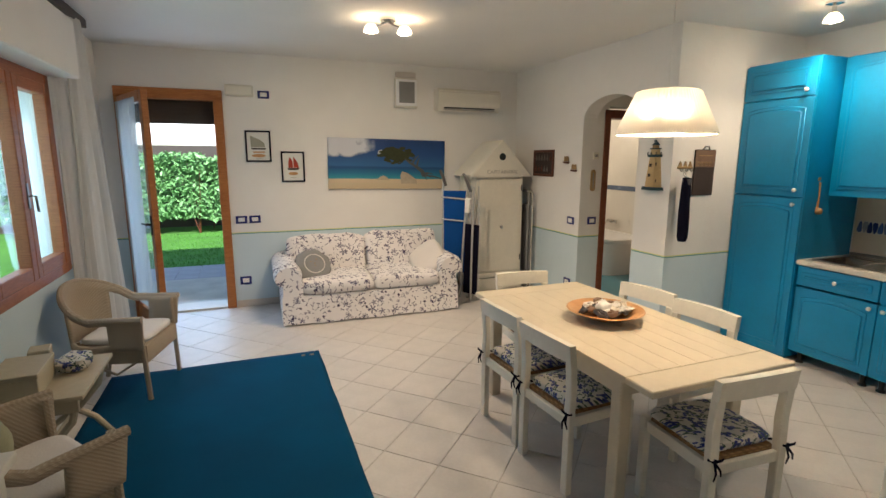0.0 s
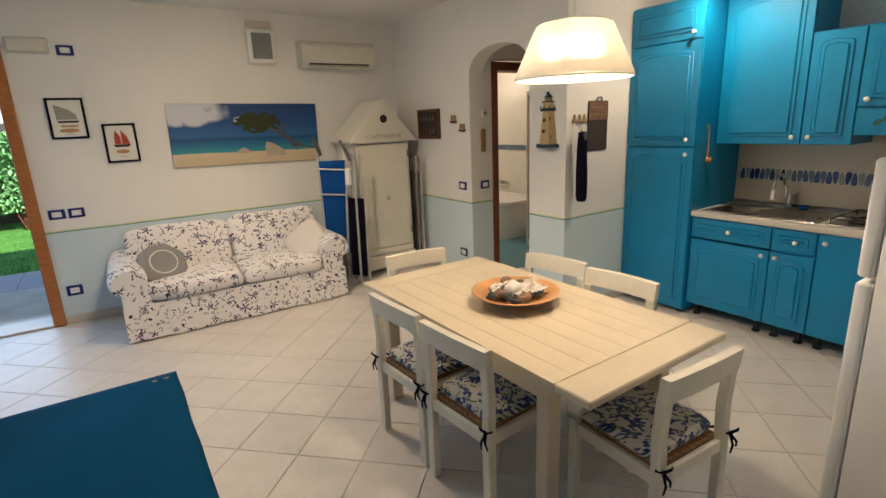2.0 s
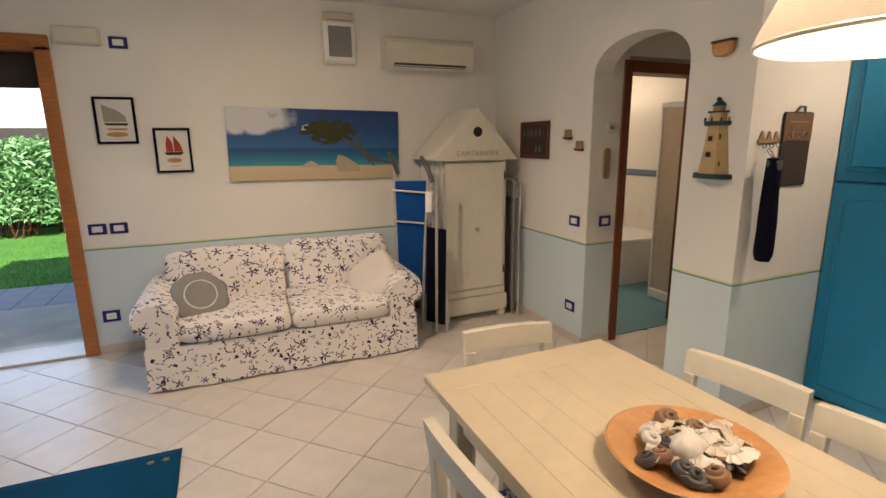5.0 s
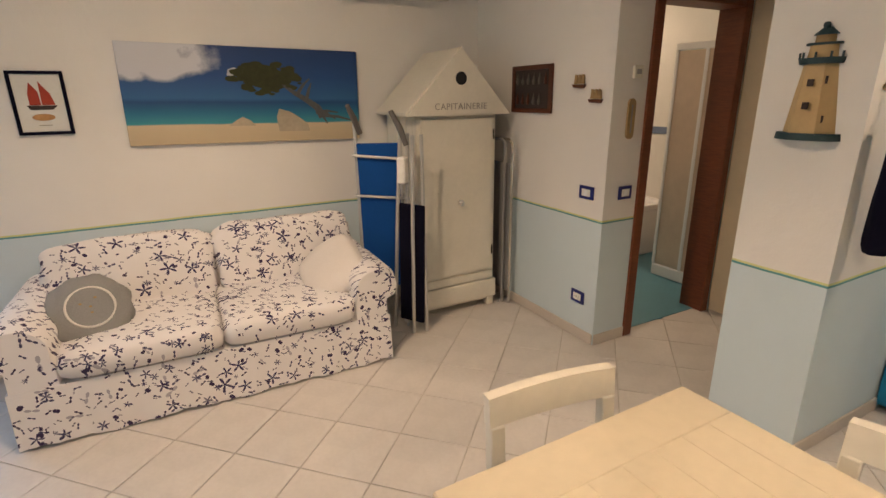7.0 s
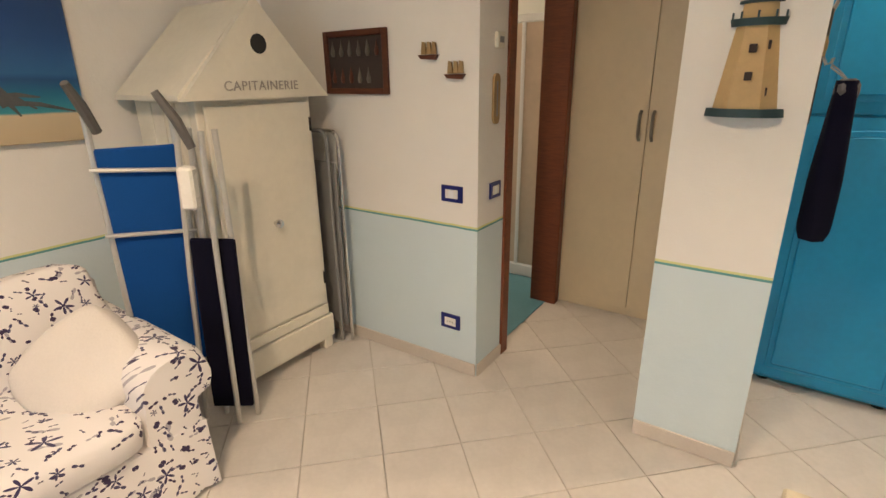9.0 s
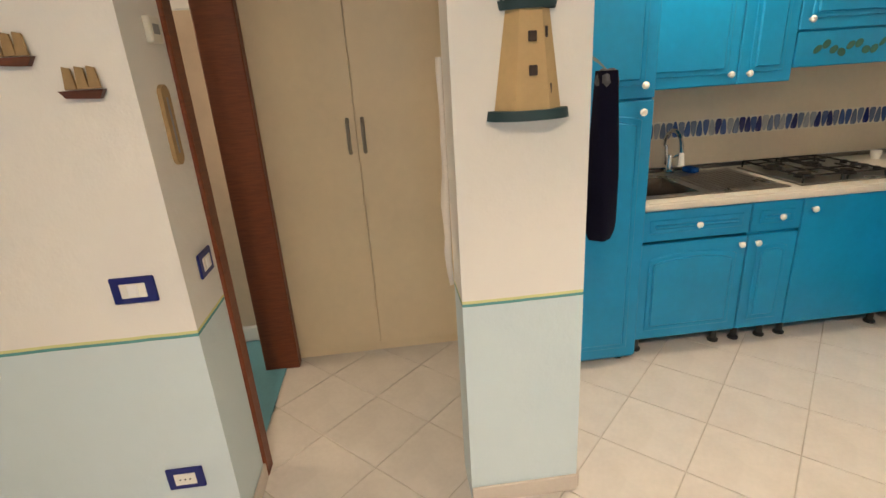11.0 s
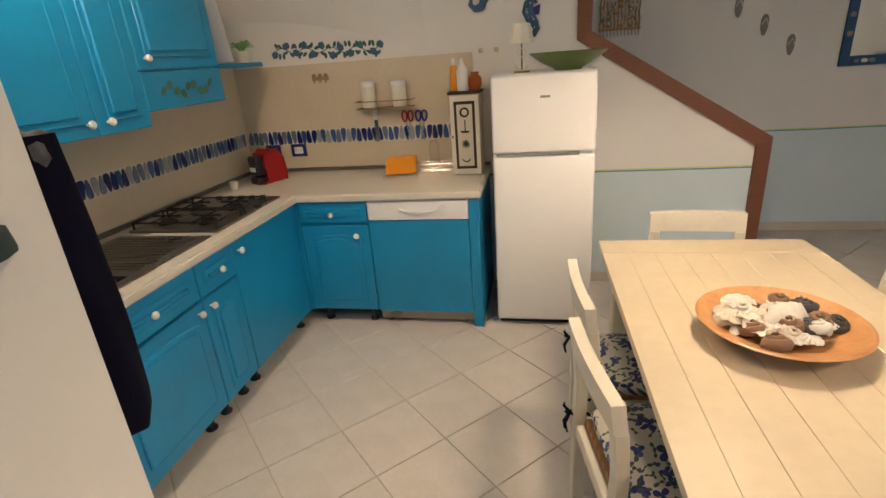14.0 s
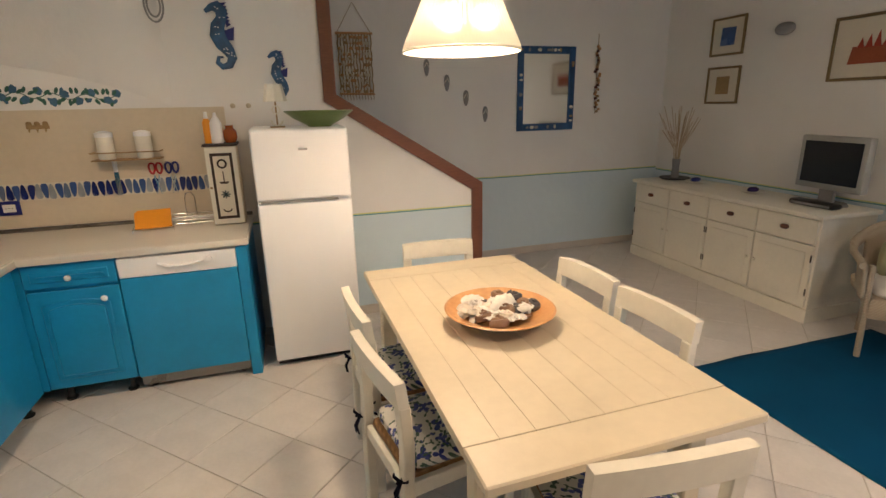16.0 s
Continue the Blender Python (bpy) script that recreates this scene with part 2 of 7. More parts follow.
M_CUSH = sprig_fabric("cushion_print", (0.60, 0.58, 0.52), ((0.03, 0.045, 0.19), (0.055, 0.10, 0.075), (0.06, 0.08, 0.24)),
                      ((24.0, 0.40, 2, 1, 0.8, 4.0, 0.05), (19.0, 0.36, 3, 0, 0.6, 1.2, 0.2), (23.0, 0.34, 2, 2, 0.5, 1.6, 0.12), (29.0, 0.38, 2, 1, 0.7, 4.0, 0.05)))
M_RUSH = woven("rush", (0.44, 0.25, 0.10), (0.20, 0.10, 0.035), scale=160)
M_WICKER = woven("wicker", (0.52, 0.44, 0.33), (0.35, 0.28, 0.20), scale=330)
M_RUG = surface("teal_rug", (0.001, 0.065, 0.152), 0.95, vary=0.14, grain=240, bump=0.35, stain=2)
M_STEEL = surface("brushed_steel", (0.32, 0.30, 0.275), 0.28, 0.95, vary=0.08, grain=70, bump=0.04)
M_CHROME = surface("chrome", (0.75, 0.74, 0.72), 0.14, 1.0, vary=0.03, bump=0)
M_ALU = surface("aluminium_tube", (0.62, 0.62, 0.60), 0.38, 0.6, vary=0.06, bump=0)
M_BLACK = surface("black_plastic", (0.012, 0.012, 0.013), 0.4, vary=0.1, bump=0.05)
M_IRON = surface("cast_iron", (0.02, 0.019, 0.018), 0.5, 0.4, vary=0.1)
M_TOP = surface("worktop", (0.70, 0.66, 0.58), 0.38, vary=0.05, grain=120, bump=0.03)
M_KTILE = surface("beige_wall_tile", (0.66, 0.57, 0.43), 0.35, vary=0.05, grain=30, bump=0.05)
M_NAVYPL = surface("blue_frame_plastic", (0.008, 0.016, 0.16), 0.35, vary=0.05, bump=0)
M_DECK = surface("blue_deck_canvas", (0.008, 0.075, 0.30), 0.8, vary=0.1, grain=300, bump=0.3)
M_NAVY = surface("navy_cloth", (0.006, 0.006, 0.018), 0.95, vary=0.2, grain=220, bump=0.5)
M_GREYC = surface("grey_cloth", (0.30, 0.30, 0.30), 0.9, vary=0.12, grain=150, bump=0.4)
M_WCLOTH = surface("white_cloth", (0.74, 0.70, 0.66), 0.9, vary=0.05, grain=120, bump=0.4)
M_TULLE = thin_cloth("tulle", (0.66, 0.69, 0.70), 0.5, 0.42)
M_SHEER = thin_cloth("curtain_cloth", (0.78, 0.78, 0.76), 0.35, 0.05)
M_GLASS = glass("window_glass")
M_MIRROR = surface("mirror_silver", (0.82, 0.84, 0.84), 0.02, 1.0, vary=0.0, bump=0)
M_TEAL = surface("dark_teal_paint", (0.018, 0.055, 0.065), 0.55, vary=0.15, grain=40)
M_LHOUSE = surface("lighthouse_cream", (0.60, 0.42, 0.20), 0.6, vary=0.08, grain=40)
M_WARDROBE = surface("wardrobe_laminate", (0.72, 0.59, 0.40), 0.45, vary=0.04, grain=20, bump=0.05)
M_SLATE = surface("roller_shutter_brown", (0.055, 0.042, 0.033), 0.5, vary=0.1)
M_GRASS = surface("lawn", (0.085, 0.26, 0.03), 0.95, vary=0.18, grain=90, bump=0.6, stain=2)
M_LEAF = surface("hedge_leaf", (0.23, 0.44, 0.17), 0.45, vary=0.15, grain=12, bump=0, stain=1.3, tone=(0.10, 0.26, 0.08))
M_PATIO = surface("patio_slab", (0.40, 0.39, 0.43), 0.7, vary=0.1, grain=50)
M_BATHBLUE = surface("bath_floor_blue", (0.14, 0.36, 0.46), 0.4, vary=0.08)
M_ORANGE = surface("orange_plastic", (0.80, 0.30, 0.01), 0.5, vary=0.06)
M_RED = surface("red_plastic", (0.36, 0.008, 0.012), 0.3, vary=0.06, bump=0)
M_GREENB = surface("green_ceramic", (0.14, 0.21, 0.055), 0.3, vary=0.12)
M_TAN = surface("dry_straw", (0.40, 0.27, 0.13), 0.9, vary=0.15)
for _m in (M_RUG, M_NAVY, M_SOFA, M_CUSH, M_DECK, M_GREYC):
    _m.node_tree.nodes["Principled BSDF"].inputs["Specular IOR Level"].default_value = 0.12
M_PAPER = surface("ivory_paper", (0.70, 0.65, 0.54), 0.85, vary=0.04, bump=0.03)


# ---- shapes ----
def bx(bm, x0, x1, y0, y1, z0, z1, bev=0.0, seg=1):
    v = [bm.verts.new(p) for p in ((x0, y0, z0), (x1, y0, z0), (x1, y1, z0), (x0, y1, z0), (x0, y0, z1), (x1, y0, z1), (x1, y1, z1), (x0, y1, z1))]
    fs = [bm.faces.new([v[i] for i in q]) for q in ((3, 2, 1, 0), (4, 5, 6, 7), (0, 1, 5, 4), (1, 2, 6, 5), (2, 3, 7, 6), (3, 0, 4, 7))]
    if bev:
        es = list({e for f in fs for e in f.edges})
        bmesh.ops.bevel(bm, geom=es, offset=bev, segments=seg, affect="EDGES", profile=0.5)
    return bm


def box(x0, x1, y0, y1, z0, z1, bev=0.0, seg=1):
    return bx(bmesh.new(), x0, x1, y0, y1, z0, z1, bev, seg)


def lathe(profile, n=20, bm=None, c=(0, 0, 0)):
    bm = bm or bmesh.new()
    rings = [[bm.verts.new((c[0] + r * math.cos(a), c[1] + r * math.sin(a), c[2] + z)) for a in (2 * math.pi * i / n for i in range(n))] for r, z in profile]
    for lo, hi in zip(rings, rings[1:]):
        for i in range(n):
            bm.faces.new((lo[i], lo[(i + 1) % n], hi[(i + 1) % n], hi[i]))
    for ring, flip in ((rings[0], True), (rings[-1], False)):
        if (ring[0].co - ring[n // 2].co).length > 0.002:
            bm.faces.new(ring[::-1] if flip else ring)
    return bm


def tube(points, r, n=8, bm=None, closed=False):
    """A round bar along points; r is a number or one radius per point."""
    bm = bm or bmesh.new()
    pts = [Vector(p) for p in points]
    rad = r if isinstance(r, (list, tuple)) else [r] * len(pts)
    rings, up = [], None
    for i, p in enumerate(pts):
        if closed:
            d = (pts[(i + 1) % len(pts)] - pts[i - 1]).normalized()
        else:
            d = (pts[min(i + 1, len(pts) - 1)] - pts[max(i - 1, 0)]).normalized()
        if up is None:
            up = Vector((0, 0, 1)) if abs(d.z) < 0.9 else Vector((1, 0, 0))
        s = d.cross(up).normalized()
        up = s.cross(d).normalized()
        rings.append([bm.verts.new(p + rad[i] * (math.cos(a) * s + math.sin(a) * up)) for a in (2 * math.pi * k / n for k in range(n))])
    pairs = list(zip(rings, rings[1:])) + ([(rings[-1], rings[0])] if closed else [])
    for lo, hi in pairs:
        for k in range(n):
            bm.faces.new((lo[k], lo[(k + 1) % n], hi[(k + 1) % n], hi[k]))
    if not closed:
        bm.faces.new(rings[0][::-1])
        bm.faces.new(rings[-1])
    return bm


def prism(outline, depth, place=None, bm=None, bev=0.0):
    """An outline in the xz plane, extruded depth along +y, then moved by place."""
    own = bmesh.new()
    a = [own.verts.new((x, 0, z)) for x, z in outline]
    b = [own.verts.new((x, depth, z)) for x, z in outline]
    own.faces.new(a)
    own.faces.new(b[::-1])
    n = len(a)
    for i in range(n):
        own.faces.new((a[(i + 1) % n], a[i], b[i], b[(i + 1) % n]))
    bmesh.ops.recalc_face_normals(own, faces=own.faces)
    if bev:
        bmesh.ops.bevel(own, geom=list(own.edges), offset=bev, segments=1, affect="EDGES")
    if place is not None:
        own.transform(place)
    if bm is None:
        return own
    me = bpy.data.meshes.new("tmp")
    own.to_mesh(me)
    bm.from_mesh(me)
    bpy.data.meshes.remove(me)
    own.free()
    return bm


def puff(c, size, e1=0.35, e2=0.35, nu=28, nv=14, wrinkle=0.0, seed=0.0, bm=None):
    """A stuffed block: a superellipsoid with slight wrinkles."""
    bm = bm or bmesh.new()

    def p(v, e):
        return math.copysign(abs(v) ** e, v)
    rings = []
    for j in range(1, nv):
        b = -math.pi / 2 + math.pi * j / nv
        ring = []
        for i in range(nu):
            a = 2 * math.pi * i / nu
            q = Vector((p(math.cos(b), e1) * p(math.cos(a), e2), p(math.cos(b), e1) * p(math.sin(a), e2), p(math.sin(b), e1)))
            w = 1 + wrinkle * noise.noise(q * 2.3 + Vector((seed, seed * 2, 0)))
            ring.append(bm.verts.new((c[0] + size[0] * q.x * w, c[1] + size[1] * q.y * w, c[2] + size[2] * q.z * w)))
        rings.append(ring)
    for lo, hi in zip(rings, rings[1:]):
        for i in range(nu):
            bm.faces.new((lo[i], lo[(i + 1) % nu], hi[(i + 1) % nu], hi[i]))
    bm.faces.new(rings[0][::-1])
    bm.faces.new(rings[-1])
    return bm


def mesh_ob(name, bm, material, smooth=None):
    me = bpy.data.meshes.new(name)
    bmesh.ops.recalc_face_normals(bm, faces=bm.faces)
    bm.to_mesh(me)
    bm.free()
    if smooth is not None:
        me.polygons.foreach_set("use_smooth", [True] * len(me.polygons))
        me.set_sharp_from_angle(angle=radians(smooth))
    me.materials.append(material)
    return new(name, me)


def part(name, bm, material, parent, label="", smooth=35):
    ob = mesh_ob(name, bm, material, smooth)
    ob.parent = parent
    if label:
        ob["label"] = label
    return ob


def thing(name, m, label, category, group=""):
    ob = new(name)
    ob.empty_display_size = 0.1
    ob.matrix_world = m
    return tagged(ob, label, category, group)


def single(name, bm, material, label, category, m=None, group="", smooth=35):
    ob = mesh_ob(name, bm, material, smooth)
    if m is not None:
        ob.matrix_world = m
    return tagged(ob, label, category, group)


def setting(name, bm, material, label, category, smooth=None):
    return tagged(mesh_ob(name, bm, material, smooth), label, category, kind="structure")


# ---- the shell of the rooms ----
WEST, EAST, NORTH, SOUTH, TOP = -1.20, 4.88, 5.915, -0.66, 2.75
setting("floor", box(WEST - 0.3, 6.2, SOUTH - 0.2, 7.6, -0.12, -0.006), M_GROUT, "grouted floor bed of beige ceramic tiles", "floor")
setting("ceiling", box(WEST - 0.3, 6.2, SOUTH - 0.2, 7.7, TOP, TOP + 0.15), M_CEIL, "plain white plastered ceiling", "ceiling")

bm = box(WEST - 0.3, -1.02, NORTH, NORTH + 0.28, -0.1, TOP)
bx(bm, -0.14, 3.58, NORTH, NORTH + 0.28, -0.1, TOP)
bx(bm, -1.02, -0.14, NORTH, NORTH + 0.28, 2.32, TOP)
setting("wall_north", bm, M_WALL_NORTH, "white plaster wall with pale blue dado and garden door", "wall")

WIN = (3.16, 4.50, 0.82, 2.235)
bm = box(WEST - 0.28, WEST, SOUTH, WIN[0], -0.1, TOP)
bx(bm, WEST - 0.28, WEST, WIN[1], NORTH, -0.1, TOP)
bx(bm, WEST - 0.28, WEST, WIN[0], WIN[1], -0.1, WIN[2])
bx(bm, WEST - 0.28, WEST, WIN[0], WIN[1], WIN[3], TOP)
setting("wall_west", bm, M_WALL, "white plaster wall with pale blue dado and a window", "wall")
setting("wall_south", box(WEST - 0.28, 6.0, SOUTH - 0.15, SOUTH, -0.1, TOP), M_WALL_SOUTH, "white plaster wall with pale blue dado beside the stairs", "wall")

# the wall with the arch: passage between pier and bathroom wall
A0, A1, AX0, AX1 = 3.657, 4.478, 3.43, 3.60
bm = box(AX0, AX1, A1, NORTH, -0.1, TOP)
setting("wall_arch_side", bm, M_WALL, "white plaster wall with pale blue dado beside an arch", "wall")
outline = [(A0, 2.03), (A0, TOP), (A1, TOP), (A1, 2.03)]
mid, half = (A0 + A1) / 2, (A1 - A0) / 2
arc = [(mid + half * math.cos(a), 2.03 + 0.245 * math.sin(a) ** 0.8) for a in (math.pi * i / 20 for i in range(1, 20))]
place = Matrix(((0, -1, 0, AX1), (1, 0, 0, 0), (0, 0, 1, 0), (0, 0, 0, 1)))
bm = bmesh.new()
pts = [(A1, 2.03)] + arc + [(A0, 2.03)]
for (ya, za), (yb, zb) in zip(pts, pts[1:]):
    prism([(ya, za), (yb, zb), (yb, TOP), (ya, TOP)], AX1 - AX0, place, bm)
setting("arch", bm, M_WALL, "white plaster arch over the passage to the bathroom", "arch")
plan = [(3.43, 3.255), (EAST, 3.255), (EAST, 3.36), (3.62, 3.36), (3.62, 3.657), (3.43, 3.657)]
bm = prism(plan, TOP + 0.1)
bm.transform(Matrix(((1, 0, 0, 0), (0, 0, 1, 0), (0, 1, 0, -0.1), (0, 0, 0, 1))))
bmesh.ops.bevel(bm, geom=[e for e in bm.edges if all(abs(v.co.x - 3.43) < 1e-4 for v in e.verts) and abs(e.verts[0].co.z - e.verts[1].co.z) > 1], offset=0.014, segments=3, affect="EDGES")
setting("wall_pillar", bm, M_WALL, "white plaster pier with pale blue dado between arch and kitchen", "wall", 40)
setting("wall_kitchen_east", box(EAST, EAST + 0.12, SOUTH, 3.36, -0.1, TOP), M_WALL, "plaster wall behind the kitchen units", "wall")
# stair wall with the sloping opening
bm = prism([(1.41, 0), (EAST, 0), (EAST, TOP), (2.50, TOP), (2.50, 1.64), (1.41, 0.955)], 0.14, pose(0, 0.26, 0))
setting("wall_stairs", bm, M_WALL_STAIR, "white plaster stair wall with a sloping top edge", "wall")
bm = bmesh.new()
q = [(2.46, TOP), (2.46, 1.66), (1.375, 0.985), (1.375, 0.0)]
w = [(2.545, TOP), (2.545, 1.615), (1.458, 0.93), (1.458, 0.0)]
for (a, b, c, d) in zip(q, q[1:], w[1:], w):
    prism([a, b, c, d], 0.20, pose(0, 0.23, 0), bm)
setting("trim_stairs", bm, wood("stair_trim", (0.20, 0.068, 0.026), (0.125, 0.038, 0.015)), "dark mahogany trim edging the sloping stair wall", "trim")
# passage beyond the arch, bathroom, hall end
bm = box(3.60, 3.75, A1, A1 + 0.16, -0.1, TOP)
bx(bm, 4.58, 5.3, A1, A1 + 0.16, -0.1, TOP)
bx(bm, 3.75, 4.58, A1, A1 + 0.16, 2.21, TOP)
setting("wall_bathroom_door", bm, M_WALL, "white plaster wall with the bathroom doorway", "wall")
setting("wall_passage_east", bx(box(5.20, 5.30, 3.36, A1, -0.1, TOP), EAST + 0.12, 5.30, 3.24, 3.36, -0.1, TOP), M_WALL, "plain wall closing the passage", "wall")
bm = box(3.62, 6.0, 7.4, 7.5, -0.1, TOP)
bx(bm, 5.60, 5.70, A1 + 0.16, 7.4, -0.1, TOP)
bx(bm, 3.58, 3.62, NORTH, 7.5, -0.1, TOP)
setting("wall_bathroom", bm, surface("bath_tile", (0.74, 0.72, 0.68), 0.3, vary=0.04), "white tiled bathroom wall", "wall")
setting("floor_bathroom", box(3.60, 5.60, A1 + 0.06, 7.4, -0.05, 0.006), M_BATHBLUE, "light blue bathroom floor", "floor")

# swelling underside of the stairs over the kitchen wall
bm = bmesh.new()
cols = []
for i in range(17):
    x = 3.49 + (EAST - 3.49) * i / 16
    u = (x - 3.49) / (EAST - 3.49)
    zb = 1.60 + 0.285 * (1 - (1 - u) ** 2.2)
    k = min(1, u * 5)
    cols.append([bm.verts.new((x, 0.402, zb)), bm.verts.new((x, 0.402 + 0.06 * k, zb + 0.12)), bm.verts.new((x, 0.402 + 0.30 * k, TOP)), bm.verts.new((x, 0.395, TOP))])
for a, b in zip(cols, cols[1:]):
    for j in range(3):
        bm.faces.new((a[j], b[j], b[j + 1], a[j + 1]))
setting("stair_underside", bm, M_WALL, "sloping white plaster underside of the stairs", "wall", 60)


def skirting(x0, x1, y0, y1):
    return bx(bmesh.new(), x0, x1, y0, y1, 0.0, 0.075, 0.004)


for args in ((-0.08, 3.43, NORTH - 0.012, NORTH - 0.002), (WEST + 0.002, WEST + 0.012, SOUTH, NORTH), (3.418, 3.428, A1, NORTH - 0.012),
             (3.418, 3.428, 3.255, A0), (3.43, 4.20, 3.243, 3.253), (3.43, 3.70, A1 - 0.012, A1 - 0.002), (WEST, 1.9, SOUTH + 0.002, SOUTH + 0.012), (1.46, 2.45, 0.402, 0.412)):
    setting("baseboard", skirting(*args), M_SKIRT, "beige ceramic skirting tiles", "baseboard")

# ---- garden door, window, bathroom door ----
def garden_door():
    d = thing("door_1", pose(-0.58, NORTH, 0), "stained pine garden door standing open with a tulle curtain", "door")
    d["kind"] = "structure"
    for n, a in (("jamb", (-0.49, -0.40)), ("jamb", (0.40, 0.49))):
        part(n, box(a[0], a[1], -0.03, 0.11, 0, 2.28, 0.006), M_PINE, d)
    part("lintel", box(-0.49, 0.49, -0.03, 0.11, 2.25, 2.355, 0.006), M_PINE, d)
    part("threshold", box(-0.40, 0.40, -0.02, 0.28, 0.0, 0.022, 0.004), M_SKIRT, d, "pale stone threshold")
    leaf = part("door_leaf", box(0.0, 0.085, -0.055, 0.0, 0.03, 2.25, 0.006), M_PINE, d)
    leaf.matrix_basis = pose(-0.41, -0.02, 0, 0, 0, -66)
    for x0, x1, z0, z1 in ((0.715, 0.80, 0.03, 2.25), (0.085, 0.715, 0.03, 0.16), (0.085, 0.715, 2.15, 2.25)):
        part("rail", box(x0, x1, -0.055, 0.0, z0, z1, 0.006), M_PINE, leaf)
    p = part("pane", box(0.085, 0.715, -0.032, -0.026, 0.16, 2.15), M_GLASS, leaf, "clear glass pane")
    p.visible_shadow = False
    bm = bmesh.new()
    grid = []
    for i in range(41):
        u = i / 40
        grid.append([bm.verts.new((0.06 + 0.62 * u * (1 - 0.1 * math.sin(3.14 * k / 12)), -0.075 - 0.012 * math.sin(u * 60) - 0.004 * k / 12, 0.22 + 1.97 * k / 12)) for k in range(13)])
    for a, b in zip(grid, grid[1:]):
        for k in range(12):
            bm.faces.new((a[k], b[k], b[k + 1], a[k + 1]))
    part("tulle_curtain", bm, M_TULLE, leaf, "sheer white tulle gathered on the glass", 60)
    bm = tube([(0.755, -0.055, 1.06), (0.755, -0.10, 1.06), (0.65, -0.105, 1.06)], 0.009)
    bx(bm, 0.735, 0.775, -0.062, -0.054, 0.96, 1.14, 0.002)
    part("handle", bm, M_IRON, leaf, "dark metal lever handle")
    for k in range(7):
        part("shutter_slat", box(-0.40, 0.40, 0.15, 0.165, 2.015 + k * 0.042, 2.0572 + k * 0.042, 0.002), M_SLATE, d)


garden_door()


def west_window():
    y0, y1, z0, z1 = WIN
    d = thing("window_1", pose(WEST, (y0 + y1) / 2, z0), "red-stained wooden casement window with two sashes", "window")
    d["kind"] = "structure"
    h, wd = z1 - z0, (y1 - y0) / 2
    for n, a in (("frame_side", (-wd, -wd + 0.07)), ("frame_side", (wd - 0.07, wd))):
        part(n, box(-0.06, 0.018, a[0], a[1], 0, h, 0.005), M_REDWOOD, d)
    part("frame_head", box(-0.06, 0.016, -wd + 0.07, wd - 0.07, h - 0.07, h, 0.005), M_REDWOOD, d)
    part("frame_sill", box(-0.06, 0.024, -wd + 0.07, wd - 0.07, 0, 0.07, 0.005), M_REDWOOD, d)
    for s0, s1 in ((-wd + 0.072, -0.002), (0.002, wd - 0.072)):
        s = part("sash", box(-0.045, 0.03, s0, s0 + 0.075, 0.072, h - 0.072, 0.006), M_REDWOOD, d)
        part("stile", box(-0.045, 0.03, s1 - 0.075, s1, 0.072, h - 0.072, 0.006), M_REDWOOD, s)
        part("rail", box(-0.045, 0.028, s0 + 0.075, s1 - 0.075, 0.072, 0.16, 0.006), M_REDWOOD, s)
        part("rail", box(-0.045, 0.028, s0 + 0.075, s1 - 0.075, h - 0.15, h - 0.072, 0.006), M_REDWOOD, s)
        g = part("pane", box(-0.012, -0.006, s0 + 0.075, s1 - 0.075, 0.16, h - 0.15), M_GLASS, s, "clear glass pane")
        g.visible_shadow = False
    bm = tube([(0.035, 0.0, 0.60), (0.07, 0.0, 0.60), (0.075, 0.0, 0.50)], 0.008)
    bx(bm, 0.028, 0.036, -0.014, 0.014, 0.52, 0.68, 0.002)
    part("handle", bm, M_STEEL, d, "brushed metal window handle")


west_window()
bm = box(WEST + 0.003, -1.00, 2.86, 4.56, 2.23, 2.64, 0.008)
setting("shutter_box", bm, M_WALL, "white roller shutter box over the window", "shutter box")
setting("curtain_rail", box(-1.08, -1.02, 2.76, 5.0, 2.68, 2.748, 0.005), M_SLATE, "dark wooden curtain rail under the ceiling", "curtain rail")


def curtain(name, top_line, low_line, top, bottom, folds, label):
    """A gathered sheer curtain between a line under the rail and a wider one at the hem."""
    bm = bmesh.new()
    grid = []
    for i in range(folds * 8 + 1):
        u = i / (folds * 8)
        row = []
        for k in range(19):
            v = k / 18
            q = v ** 0.8
            (xa, ya), (xb, yb) = [(a[0] + (b[0] - a[0]) * u, a[1] + (b[1] - a[1]) * u) for a, b in (top_line, low_line)]
            sway = (0.022 + 0.014 * math.sin(u * 11)) * math.sin(u * folds * 6.28 + 0.6 * math.sin(v * 4 + u * 3)) * (0.5 + 0.5 * v)
            row.append(bm.verts.new((xa + (xb - xa) * q + sway, ya + (yb - ya) * q + 0.015 * math.sin(v * 5 + u * 9), top + (bottom - top) * v)))
        grid.append(row)
    for a, b in zip(grid, grid[1:]):
        for k in range(18):
            bm.faces.new((a[k], b[k], b[k + 1], a[k + 1]))
    return single(name, bm, M_SHEER, label, "curtain", smooth=70)


curtain("curtain", ((-1.07, 4.57), (-1.01, 4.78)), ((-1.12, 4.56), (-0.98, 5.2)), 2.69, 0.03, 6, "sheer greyish white curtain hanging beside the window")


curtain("sheer_curtain", ((-1.15, 4.40), (-1.08, 4.75)), ((-1.15, 4.40), (-1.09, 4.82)), 2.225, 0.03, 4, "grey sheer curtain drawn to the window edge")


